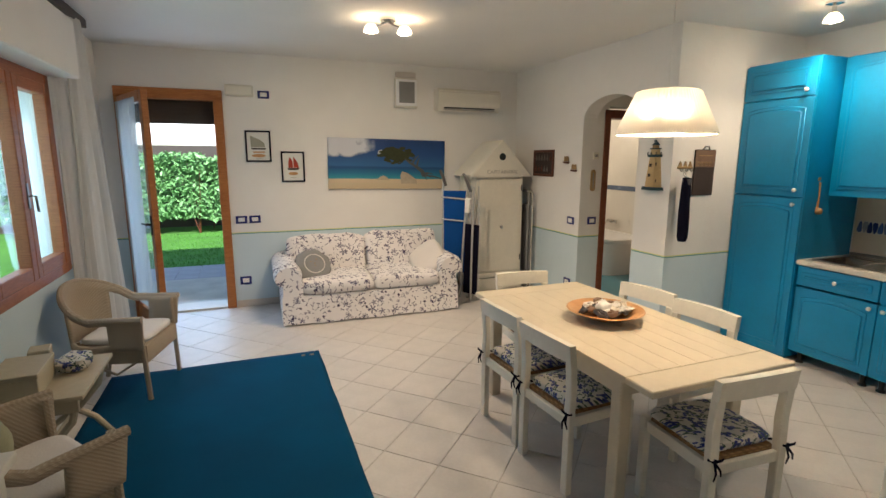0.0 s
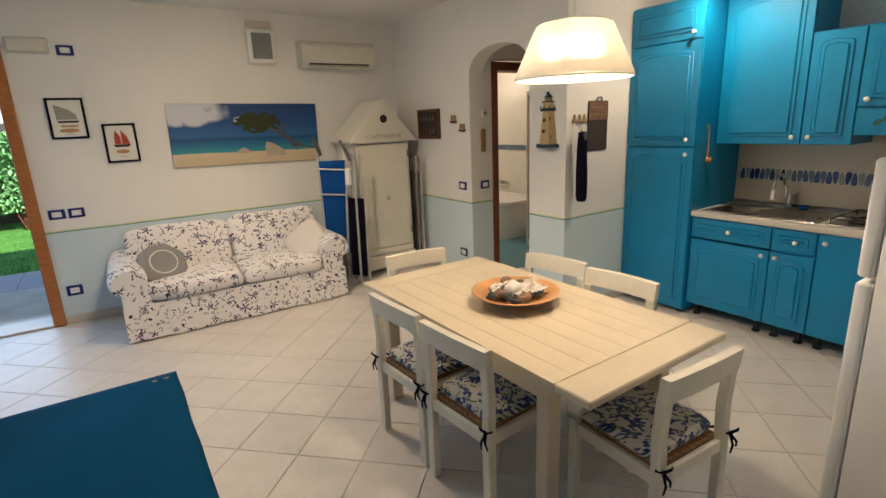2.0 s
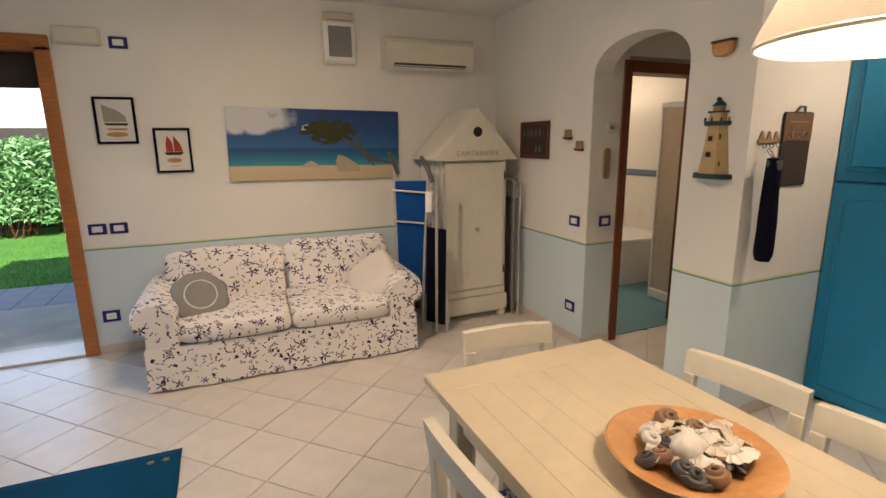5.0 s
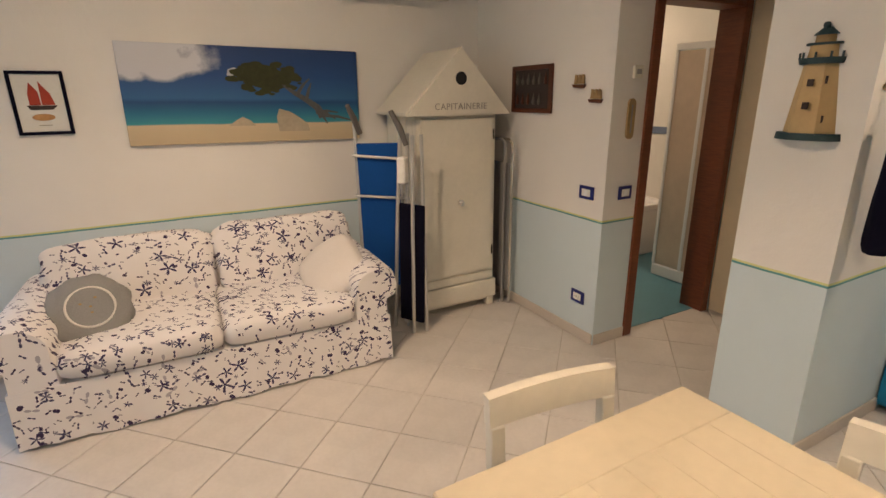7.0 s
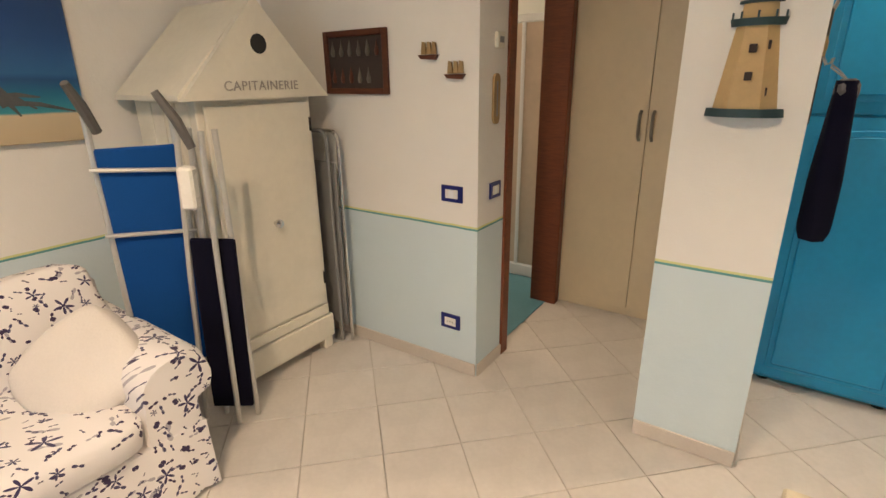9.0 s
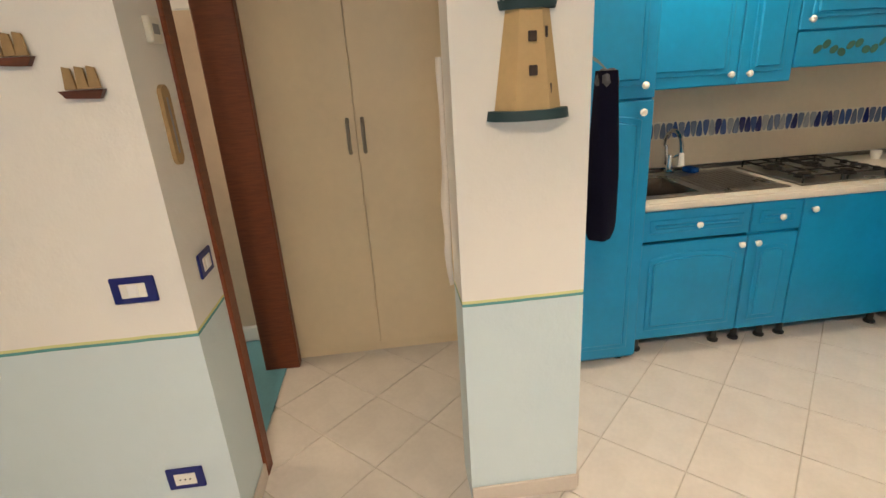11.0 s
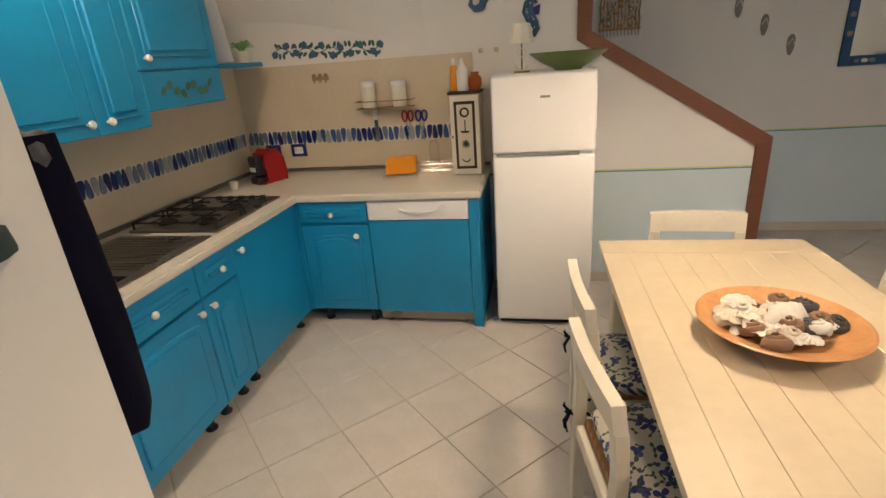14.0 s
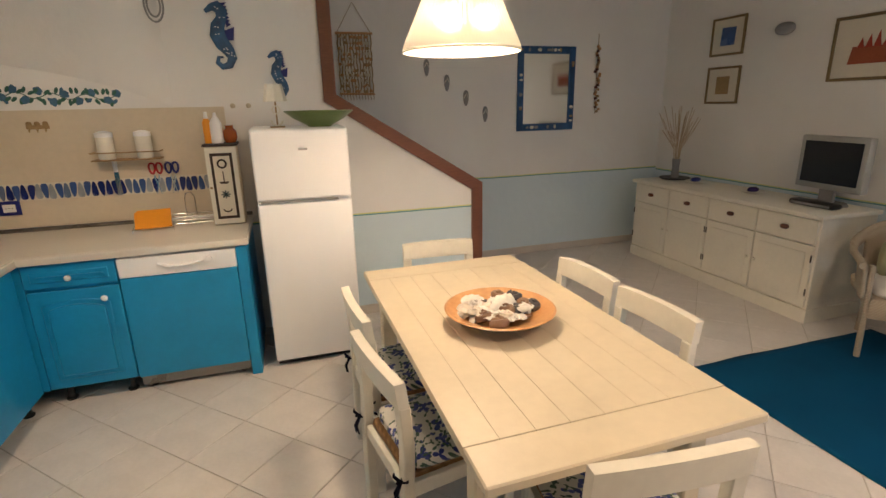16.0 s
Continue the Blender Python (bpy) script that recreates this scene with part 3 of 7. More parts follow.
def bathroom_door():
    d = thing("door_2", pose(4.16, A1, 0), "dark mahogany bathroom door frame without its leaf in view", "door")
    d["kind"] = "structure"
    part("casing", box(-0.46, -0.385, -0.014, 0.174, 0, 2.18, 0.005), M_CASING, d)
    part("casing", box(0.355, 0.425, -0.014, 0.174, 0, 2.18, 0.005), M_CASING, d)
    part("casing_head", box(-0.385, 0.355, -0.014, 0.174, 2.095, 2.18, 0.005), M_CASING, d)


bathroom_door()


# ---- outside ----
bm = bmesh.new()
bmesh.ops.create_grid(bm, x_segments=60, y_segments=60, size=1.0)
for v in bm.verts:
    v.co = Vector((v.co.x * 900 * abs(v.co.x), v.co.y * 900 * abs(v.co.y), -0.16))
setting("ground", bm, M_GRASS, "mown green lawn around the house", "ground")
patio = setting("patio", box(-3.2, 2.5, NORTH + 0.28, 8.65, -0.155, -0.06), M_GROUT, "patio of grey-blue slabs outside the door", "pavement")


def grass_tufts():
    bm = bmesh.new()
    rng = random.Random(4)
    for _ in range(7000):
        x, y = rng.uniform(-2.6, 1.2), rng.uniform(8.75, 13.4)
        a, h = rng.uniform(0, 6.28), rng.uniform(0.02, 0.05)
        c, s = math.cos(a) * 0.008, math.sin(a) * 0.008
        bm.faces.new((bm.verts.new((x - c, y - s, -0.16)), bm.verts.new((x + c, y + s, -0.16)), bm.verts.new((x + s, y - c, -0.16 + h))))
    ob = single("grass", bm, M_GRASS, "short green grass blades of the lawn", "grass", smooth=None)
    ob["kind"] = "stuff"


grass_tufts()


def leafy_hedge(name, x0, x1, y0, y1, top, count, seed, label, along="x"):
    rng = random.Random(seed)
    h = thing(name, pose((x0 + x1) / 2, (y0 + y1) / 2, -0.16), label, "hedge")
    cx, cy = (x0 + x1) / 2, (y0 + y1) / 2
    bm = bmesh.new()
    for k in range(int(max(x1 - x0, y1 - y0) / 0.3)):
        x, y = rng.uniform(x0, x1) - cx, rng.uniform(y0 + 0.3, y1) - cy
        for _ in range(3):
            dx, dy = rng.uniform(-0.4, 0.4), rng.uniform(-0.3, 0.3)
            tube([(x, y, 0), (x + dx * 0.4, y + dy * 0.4, 0.5), (x + dx, y + dy, top * 0.9)], [0.018, 0.013, 0.004], 5, bm)
    part("branches", bm, M_DARKWOOD, h, "thin brown stems")["kind"] = "stuff"
    verts, faces = [], []
    for _ in range(count):
        x, z = rng.uniform(x0, x1) - cx, rng.uniform(0.12, 1) ** 0.8 * (top + 0.16)
        y = rng.triangular(y0, y1, y0 + 0.15) - cy
        bump = 0.22 * noise.noise(Vector((x * 1.7, z * 1.9, seed)))
        y += bump
        z += 0.15 * noise.noise(Vector((x * 2.1, y, 3.0 + seed)))
        x += 0.1 * noise.noise(Vector((z * 2.0, y * 2, 9.0)))
        L, W = rng.uniform(0.05, 0.10), rng.uniform(0.022, 0.045)
        rot = Euler((rng.uniform(-1.2, 1.2), rng.uniform(-0.9, 0.9), rng.uniform(0, 6.28))).to_matrix()
        n = len(verts)
        for q in ((0, -L, 0), (W, -L * 0.15, 0.012), (0, L, -0.01), (-W, -L * 0.15, 0.012)):
            verts.append(Vector((x, y, z)) + rot @ Vector(q))
        faces += [(n, n + 1, n + 2), (n, n + 2, n + 3)]
    me = bpy.data.meshes.new("leaves")
    me.from_pydata(verts, [], faces)
    me.materials.append(M_LEAF)
    ob = new("leaves", me)
    ob.parent = h
    ob["kind"] = "stuff"
    return h


leafy_hedge("hedge", -5.0, 2.2, 13.2, 14.4, 1.72, 20000, 3, "tall bright green laurel hedge behind the lawn")
leafy_hedge("hedge", -8.6, -7.4, 0.5, 13.0, 3.4, 24000, 8, "tall green hedge outside the window")
bm = box(-7, 4, 14.9, 15.0, -0.16, 1.98)
single("fence", bm, M_SLATE, "dark fence panel behind the hedge", "fence")
bm = box(-9, 8, 15.6, 24.0, 2.55, 2.72)
bx(bm, -9, 8, 15.55, 15.6, 2.02, 2.9)
for k in range(9):
    bx(bm, -9 + k * 2.1, -8.9 + k * 2.1, 15.7, 15.8, -0.16, 2.55)
single("awning", bm, M_WHITE, "long white awning roof beyond the hedge", "awning")


# ---- kitchen ----
def raised_panel(w, h, t=0.02, arch=0.0):
    """A cabinet front in the xz plane, facing -y, with a moulded raised field."""
    bm = box(0.002, w - 0.002, -t, 0, 0.002, h - 0.002, 0.004)
    m = min(0.055, w * 0.2, h * 0.28)
    def field(inset, y0, y1):
        n = 12
        top = [(w - inset, h - inset - arch)] + [(w - inset - (w - 2 * inset) * i / n, h - inset - arch + arch * math.sin(math.pi * i / n) ** 0.7) for i in range(1, n)] + [(inset, h - inset - arch)]
        return [(inset, inset), (w - inset, inset)] + top
    step = prism(field(m, 0, 0), 0.0085, pose(0, -t - 0.008, 0), None, 0.004)
    top = prism(field(m + 0.024, 0, 0), 0.0095, pose(0, -t - 0.015, 0), None, 0.0075)
    return bm, step, top


def knob(parent, x, y, z):
    bm = lathe([(0.006, 0), (0.006, 0.012), (0.015, 0.018), (0.017, 0.026), (0.011, 0.034), (0.0, 0.036)], 14)
    bm.transform(Matrix.Rotation(radians(90), 4, "X"))
    bm.transform(Matrix.Translation((x, y, z)))
    part("knob", bm, M_KNOB, parent, "white ceramic knob")


def unit(m, w, d, z0, z1, fronts, label, feet=True, name="kitchen_cabinet"):
    """A cabinet unit: x along its width, front towards -y at y=0. fronts: (x, z, w, h, arch, knob x, knob z, name)."""
    u = thing(name, m, label, "cabinet", "blue kitchen cabinets")
    part("body", box(0.0015, w - 0.0015, 0.003, d, z0, z1, 0.002), M_BLUE, u)
    for fx, fz, fw, fh, arch, kx, kz, n in fronts:
        slab, step, field = raised_panel(fw, fh, 0.02, arch)
        f = part(n, slab, M_BLUE, u)
        f.matrix_basis = pose(fx, 0, fz)
        part("moulding", step, M_BLUE, f)
        part("raised_field", field, M_BLUE, f)
        if kx is not None:
            knob(f, kx, -0.02, kz)
    if feet:
        for x in (0.06, w - 0.06):
            bm = lathe([(0.028, 0.0), (0.03, 0.01), (0.018, 0.02), (0.018, z0)], 12)
            bm.transform(Matrix.Translation((x, 0.06, 0)))
            part("foot", bm, M_BLACK, u, "black plastic foot")
    return u


FX = 4.25          # front plane of the units on the east wall
EASTW = Matrix.Translation((FX, 0, 0)) @ Matrix.Rotation(radians(-90), 4, "Z")


def east_at(y_far, x=FX):
    """Pose of a unit on the east wall whose left end (seen from the front) is at y_far."""
    return pose(x, y_far, 0, 0, 0, -90)


D = EAST - FX - 0.004
TX = 4.205         # the tall cabinet stands slightly proud
unit(east_at(3.25, TX), 0.60, EAST - TX - 0.004, 0.03, 2.445,
     [(0, 0.05, 0.60, 1.31, 0.03, 0.54, 1.258, "door"), (0, 1.365, 0.60, 0.778, 0.03, 0.54, 0.057, "door"), (0, 2.148, 0.60, 0.287, 0.0, 0.54, 0.05, "door")],
     "tall bright blue cabinet with three raised panel doors", True)
unit(east_at(2.645), 0.582, D, 0.10, 0.64, [(0, 0.105, 0.582, 0.545, 0.03, 0.541, 0.503, "door"), (0, 0.66, 0.582, 0.16, 0, 0.297, 0.078, "drawer")], "bright blue sink cabinet with drawer front and door")
unit(east_at(2.061), 0.277, D, 0.10, 0.825, [(0, 0.105, 0.277, 0.545, 0.02, 0.045, 0.503, "door"), (0, 0.66, 0.277, 0.16, 0, 0.156, 0.078, "drawer")], "narrow bright blue cabinet with drawer and door")
u3 = unit(east_at(1.782), 0.69, D, 0.10, 0.825, [], "bright blue cabinet with one plain wide door below the hob")
part("door", box(0.003, 0.66, -0.02, 0, 0.105, 0.82, 0.003), M_BLUE, u3)
knob(u3, 0.049, -0.02, 0.762)
FY = 1.085
SW = lambda x: pose(x, FY, 0, 0, 0, 180)
unit(SW(4.205), 0.43, FY - 0.404, 0.10, 0.825, [(0, 0.105, 0.43, 0.57, 0.03, 0.356, 0.508, "door"), (0, 0.69, 0.43, 0.13, 0, 0.211, 0.055, "drawer")], "bright blue corner cabinet with drawer and door")
dw = thing("dishwasher", SW(3.773), "built-in dishwasher with white control strip and blue front", "dishwasher")
part("body", box(0.004, 0.601, 0.02, 0.6, 0.03, 0.825), M_STEEL, dw, "grey metal body")
part("front_panel", box(0.003, 0.602, -0.018, 0.019, 0.10, 0.70, 0.003), M_BLUE, dw, "plain blue front panel")
part("control_strip", box(0.003, 0.602, -0.022, 0.019, 0.704, 0.815, 0.004), M_WHITE, dw, "white plastic control strip")
bm = tube([(0.20, -0.022, 0.768), (0.25, -0.034, 0.752), (0.32, -0.036, 0.749), (0.39, -0.034, 0.755), (0.43, -0.022, 0.768)], 0.008)
part("handle", bm, M_WHITE, dw, "white recessed handle lip")
bm = lathe([(0.02, 0), (0.018, 0.015), (0, 0.016)], 16)
bm.transform(Matrix.Translation((0.46, -0.022, 0.77)) @ Matrix.Rotation(radians(90), 4, "X"))
part("dial", bm, M_WHITE, dw)
for x in (0.05, 0.55):
    part("foot", lathe([(0.022, 0), (0.022, 0.01), (0.012, 0.015), (0.012, 0.05)], 10, None, (x, 0.08, 0)), M_BLACK, dw)
single("end_panel", box(3.108, 3.168, 0.404, 1.10, 0.0, 0.825, 0.004), M_BLUE, "blue painted end panel beside the dishwasher", "panel")

bm = prism([(4.205, -2.645), (EAST - 0.004, -2.645), (EAST - 0.004, -2.43), (4.69, -2.43), (4.69, -2.57), (4.33, -2.57), (4.33, -2.29), (4.69, -2.29), (4.69, -2.43), (EAST - 0.004, -2.43), (EAST - 0.004, -0.404), (3.095, -0.404), (3.095, -1.122), (4.205, -1.122)], 0.04)
bm.transform(Matrix(((1, 0, 0, 0), (0, 0, -1, 0), (0, 1, 0, 0.828), (0, 0, 0, 1))))
bmesh.ops.bevel(bm, geom=[e for e in bm.edges if abs(e.verts[0].co.z - e.verts[1].co.z) < 1e-4 and all(v.co.x < 4.25 for v in e.verts)], offset=0.008, segments=2, affect="EDGES")
top = thing("worktop", pose(0, 0, 0), "pale speckled laminate worktop running round the corner", "worktop")
part("slab", bm, M_TOP, top)
part("front_edge", box(4.2025, 4.2045, 1.125, 2.643, 0.837, 0.859), M_TOP, top)
part("front_edge", box(3.097, 4.20, 1.1225, 1.1245, 0.837, 0.859), M_TOP, top)
part("side_edge", box(3.0925, 3.0945, 0.41, 1.12, 0.837, 0.859), M_TOP, top)
ZT = 0.868
bm = box(EAST - 0.03, EAST - 0.004, 0.43, 2.64, ZT + 0.001, ZT + 0.024, 0.005)
bx(bm, 3.095, EAST - 0.03, 0.404, 0.43, ZT + 0.001, ZT + 0.024, 0.005)
setting("worktop_upstand", bm, M_STEEL, "grey metallic upstand behind the worktop", "trim")


def sink():
    s = thing("sink", pose(4.53, 2.24, ZT + 0.001), "stainless steel inset sink with ribbed drainer", "sink")
    dr = part("drainer", box(-0.25, 0.25, -0.41, 0.05, 0, 0.006, 0.002), M_STEEL, s)
    for k in range(12):
        part("rib", box(-0.20, 0.20, -0.37 + k * 0.032, -0.358 + k * 0.032, 0.006, 0.010, 0.0015), M_STEEL, dr)
    bm = box(-0.25, 0.25, 0.33, 0.36, 0, 0.006, 0.002)
    bx(bm, -0.25, -0.20, 0.05, 0.33, 0, 0.006, 0.002)
    bx(bm, 0.16, 0.25, 0.05, 0.33, 0, 0.006, 0.002)
    part("rim", bm, M_STEEL, s)
    bm, rows = bmesh.new(), []
    for inset, z in ((0.0, 0.004), (0.004, -0.004), (0.012, -0.13), (0.045, -0.155), (0.14, -0.158)):
        rows.append([bm.verts.new(q) for q in ((-0.20 + inset, 0.05 + inset, z), (0.16 - inset, 0.05 + inset, z), (0.16 - inset, 0.33 - inset, z), (-0.20 + inset, 0.33 - inset, z))])
    for lo, hi in zip(rows, rows[1:]):
        for i in range(4):
            bm.faces.new((lo[i], lo[(i + 1) % 4], hi[(i + 1) % 4], hi[i]))
    bm.faces.new(rows[-1])
    # the basin's steel is darker than the rim: shade of the recess in its colour
    part("basin", bm, surface("shaded_basin_steel", (0.16, 0.14, 0.12), 0.25, 0.9), s, "recessed steel basin with its shade put into a darker tone")
    f = thing("faucet", pose(4.79, 2.20, ZT + 0.008), "chrome kitchen tap with a curved spout", "tap")
    part("base", lathe([(0.03, 0), (0.03, 0.01), (0.02, 0.02), (0.018, 0.10), (0.014, 0.11), (0, 0.112)], 16), M_CHROME, f)
    arc_pts = [(0, 0.02, 0.05), (0, 0.03, 0.16)] + [(-0.09 + 0.09 * math.cos(a), 0.04, 0.17 + 0.09 * math.sin(a)) for a in (math.pi * i / 8 for i in range(9))] + [(-0.185, 0.04, 0.13)]
    part("spout", tube(arc_pts, 0.011, 10), M_CHROME, f)
    part("spray_head", tube([(-0.183, 0.04, 0.15), (-0.19, 0.04, 0.08)], [0.013, 0.018], 12), M_KNOB, f, "white spray head")
    part("lever", tube([(0, -0.02, 0.09), (-0.03, -0.07, 0.12)], 0.008, 8), M_CHROME, f)

    single("sponge", puff((0, 0, 0), (0.045, 0.03, 0.016), 0.45, 0.4, 20, 8, 0.06), M_DECK, "small blue sponge beside the kitchen tap", "sponge", pose(4.76, 2.08, ZT + 0.023, 0, 0, 15), smooth=60)


sink()


def hob():
    h = thing("hob", pose(4.53, 1.46, ZT + 0.001) @ Matrix.Diagonal((1, 1.08, 1, 1)), "stainless gas hob with black cast iron grates", "hob")
    part("plate", box(-0.25, 0.25, -0.29, 0.29, 0, 0.010, 0.004), M_STEEL, h)
    for x in (-0.11, 0.12):
        for y in (-0.06, 0.17):
            part("burner", lathe([(0.045, 0.01), (0.045, 0.02), (0.03, 0.024), (0.03, 0.032), (0, 0.033)], 16, None, (x, y, 0)), M_IRON, h)
    for y in (-0.06, 0.17):
        bm = tube([(-0.23, y - 0.10, 0.045), (0.23, y - 0.10, 0.045), (0.23, y + 0.10, 0.045), (-0.23, y + 0.10, 0.045)], 0.005, 6, None, True)
        for x in (-0.11, 0.12):
            tube([(x - 0.08, y, 0.048), (x + 0.08, y, 0.048)], 0.005, 6, bm)
            tube([(x, y - 0.10, 0.048), (x, y + 0.10, 0.048)], 0.005, 6, bm)
        for x in (-0.23, 0.23):
            for yy in (-0.10, 0.10):
                tube([(x, y + yy, 0.010), (x, y + yy, 0.045)], 0.005, 6, bm)
        part("grate", bm, M_IRON, h)
    for k in range(5):
        part("control_knob", lathe([(0.018, 0.01), (0.016, 0.03), (0, 0.031)], 12, None, (-0.17 + k * 0.07, -0.235, 0)), M_BLACK, h)


hob()

# wall units on the east wall
UX = 4.50
DU = EAST - UX - 0.004
unit(east_at(2.645, UX), 0.583, DU, 1.375, 2.445, [(0, 1.375, 0.583, 1.065, 0.03, 0.536, 0.052, "door")], "bright blue wall cabinet with a large raised panel door", False, "wall_cabinet")
unit(east_at(2.06, UX), 0.293, DU, 1.375, 2.11, [(0, 1.375, 0.293, 0.73, 0.02, 0.05, 0.052, "door")], "narrow bright blue wall cabinet with arched panel door", False, "wall_cabinet")
hd = unit(east_at(1.765, UX), 0.595, DU, 1.437, 2.11, [(0, 1.612, 0.595, 0.493, 0.02, 0.05, 0.05, "door")], "bright blue hood cabinet with painted leaf sprig on its lower front", False, "hood_cabinet")
part("hood_front", box(0.003, 0.592, -0.02, 0, 1.44, 1.606, 0.003), M_BLUE, hd)
bm = prism([(0.0, 0), (0.62, 0), (0.62, 0.31), (0.12, 0.31), (0.03, 0.22)], 0.025)
bm.transform(Matrix(((0, 0, -1, 0), (-1, 0, 0, 0), (0, 1, 0, 0), (0, 0, 0, 1))))
single("corner_shelf", bm, M_BLUE, "blue corner shelf ending the wall cabinets", "shelf", pose(EAST - 0.004, 1.165, 1.605))

# wall tiling: beige field with a band of blue shell shapes
bm = box(EAST - 0.010, EAST - 0.002, 0.412, 2.64, ZT + 0.026, 1.64)
setting("wall_tiles_east", bm, M_KTILE, "beige glazed wall tiles with a blue band", "wall tiles")
bm = box(3.19, EAST - 0.010, 0.402, 0.410, ZT + 0.026, 1.595)
setting("wall_tiles_south", bm, M_KTILE, "beige glazed wall tiles with a blue band", "wall tiles")
M_BAND = [surface("band_" + n, c, 0.25, vary=0.12, grain=30, bump=0.05) for n, c in (("navy", (0.014, 0.026, 0.15)), ("blue", (0.055, 0.11, 0.29)), ("pale", (0.36, 0.39, 0.42)), ("steel", (0.15, 0.20, 0.31)))]


def drop_tile(flip):
    s = -1 if flip else 1
    o = [(0.0165 * math.copysign(abs(math.cos(a)) ** 0.65, math.cos(a)) * (1.0 + 0.5 * s * math.sin(a)), 0.047 * math.copysign(abs(math.sin(a)) ** 0.8, math.sin(a))) for a in (2 * math.pi * (i + 0.5) / 12 for i in range(12))]
    bm = prism(o, 0.006)
    me = bpy.data.meshes.new("drop_tile")
    bm.to_mesh(me)
    bm.free()
    return me


DROPS = {}
for k in range(4):
    for fl in (False, True):
        DROPS[k, fl] = drop_tile(fl)
        DROPS[k, fl].materials.append(M_BAND[k])
rng = random.Random(11)


def band(parent_name, place, length):
    par = bpy.data.objects[parent_name]
    bmb = box(0, length, -0.001, 0.001, -0.052, 0.052)
    bmb.transform(place)
    part("band_ground", bmb, M_PAPER, par, "off-white band ground")
    k, x = 0, 0.024
    while x < length - 0.02:
        ob = new("drop_tile", DROPS[rng.choice((0, 0, 1, 1, 1, 2, 2, 3, 3)), k % 2 == 0])
        ob.parent = par
        ob.matrix_basis = place @ pose(x, -0.005, rng.uniform(-0.003, 0.003), 0, rng.uniform(-6, 6), 0)
        x += rng.uniform(0.035, 0.042)
        k += 1


band("wall_tiles_south", pose(4.86, 0.412, 1.113, 0, 0, 180), 1.55)
band("wall_tiles_east", pose(EAST - 0.012, 2.62, 1.113, 0, 0, -90), 2.19)


def fridge():
    f = thing("fridge", pose(2.752, 1.075, 0), "white two-door fridge freezer beside the stair wall", "fridge")
    part("body", box(-0.27, 0.27, -0.60, -0.055, 0.02, 1.455, 0.008, 2), M_WHITE, f)
    part("fridge_door", box(-0.27, 0.27, -0.05, 0.0, 0.045, 1.045, 0.014, 3), M_WHITE, f)
    part("freezer_door", box(-0.27, 0.27, -0.05, 0.0, 1.062, 1.463, 0.014, 3), M_WHITE, f)
    part("top_cap", box(-0.27, 0.27, -0.60, -0.052, 1.455, 1.466, 0.004), M_WHITE, f)
    part("grip", box(-0.19, 0.25, -0.012, 0.004, 1.047, 1.060, 0.003), M_GREYC, f, "grey grip recess")
    part("plinth", box(-0.26, 0.26, -0.55, -0.06, 0.0, 0.02), M_BLACK, f, "dark base")
    part("maker_badge", box(-0.035, 0.015, 0.0, 0.002, 1.345, 1.357, 0.0005), M_GREYC, f, "small grey badge")


fridge()


# ---- table and chairs ----
def dining_table():
    t = thing("dining_table", pose(2.049, 2.328, 0, 0, 0, 0.6), "cream painted extending farmhouse table with plank top", "table")
    hw, hl = 0.441, 0.853
    x = [-0.441, -0.34, -0.23, -0.114, 0.0, 0.114, 0.223, 0.334, 0.441]
    for a, b in zip(x, x[1:]):
        part("plank", box(a + 0.0004, b - 0.0004, -0.6895, 0.6945, 0.678, 0.711, 0.0010), M_CREAM, t)
    part("end_board", box(-hw, hw, 0.695, hl, 0.678, 0.711, 0.005), M_CREAM, t)
    part("leaf", box(-hw, hw, -hl, -0.690, 0.678, 0.711, 0.005), M_CREAM, t)
    for sx in (-1, 1):
        part("apron", box(sx * 0.37 - 0.012, sx * 0.37 + 0.012, -0.56, 0.62, 0.57, 0.677, 0.003), M_CREAM, t)
        for y in (-0.60, 0.66):
            part("leg", box(sx * 0.37 - 0.035, sx * 0.37 + 0.035, y - 0.035, y + 0.035, 0, 0.677, 0.006), M_CREAM, t)
    for y in (-0.60, 0.66):
        part("apron", box(-0.334, 0.334, y - 0.012, y + 0.012, 0.57, 0.677, 0.003), M_CREAM, t)


dining_table()


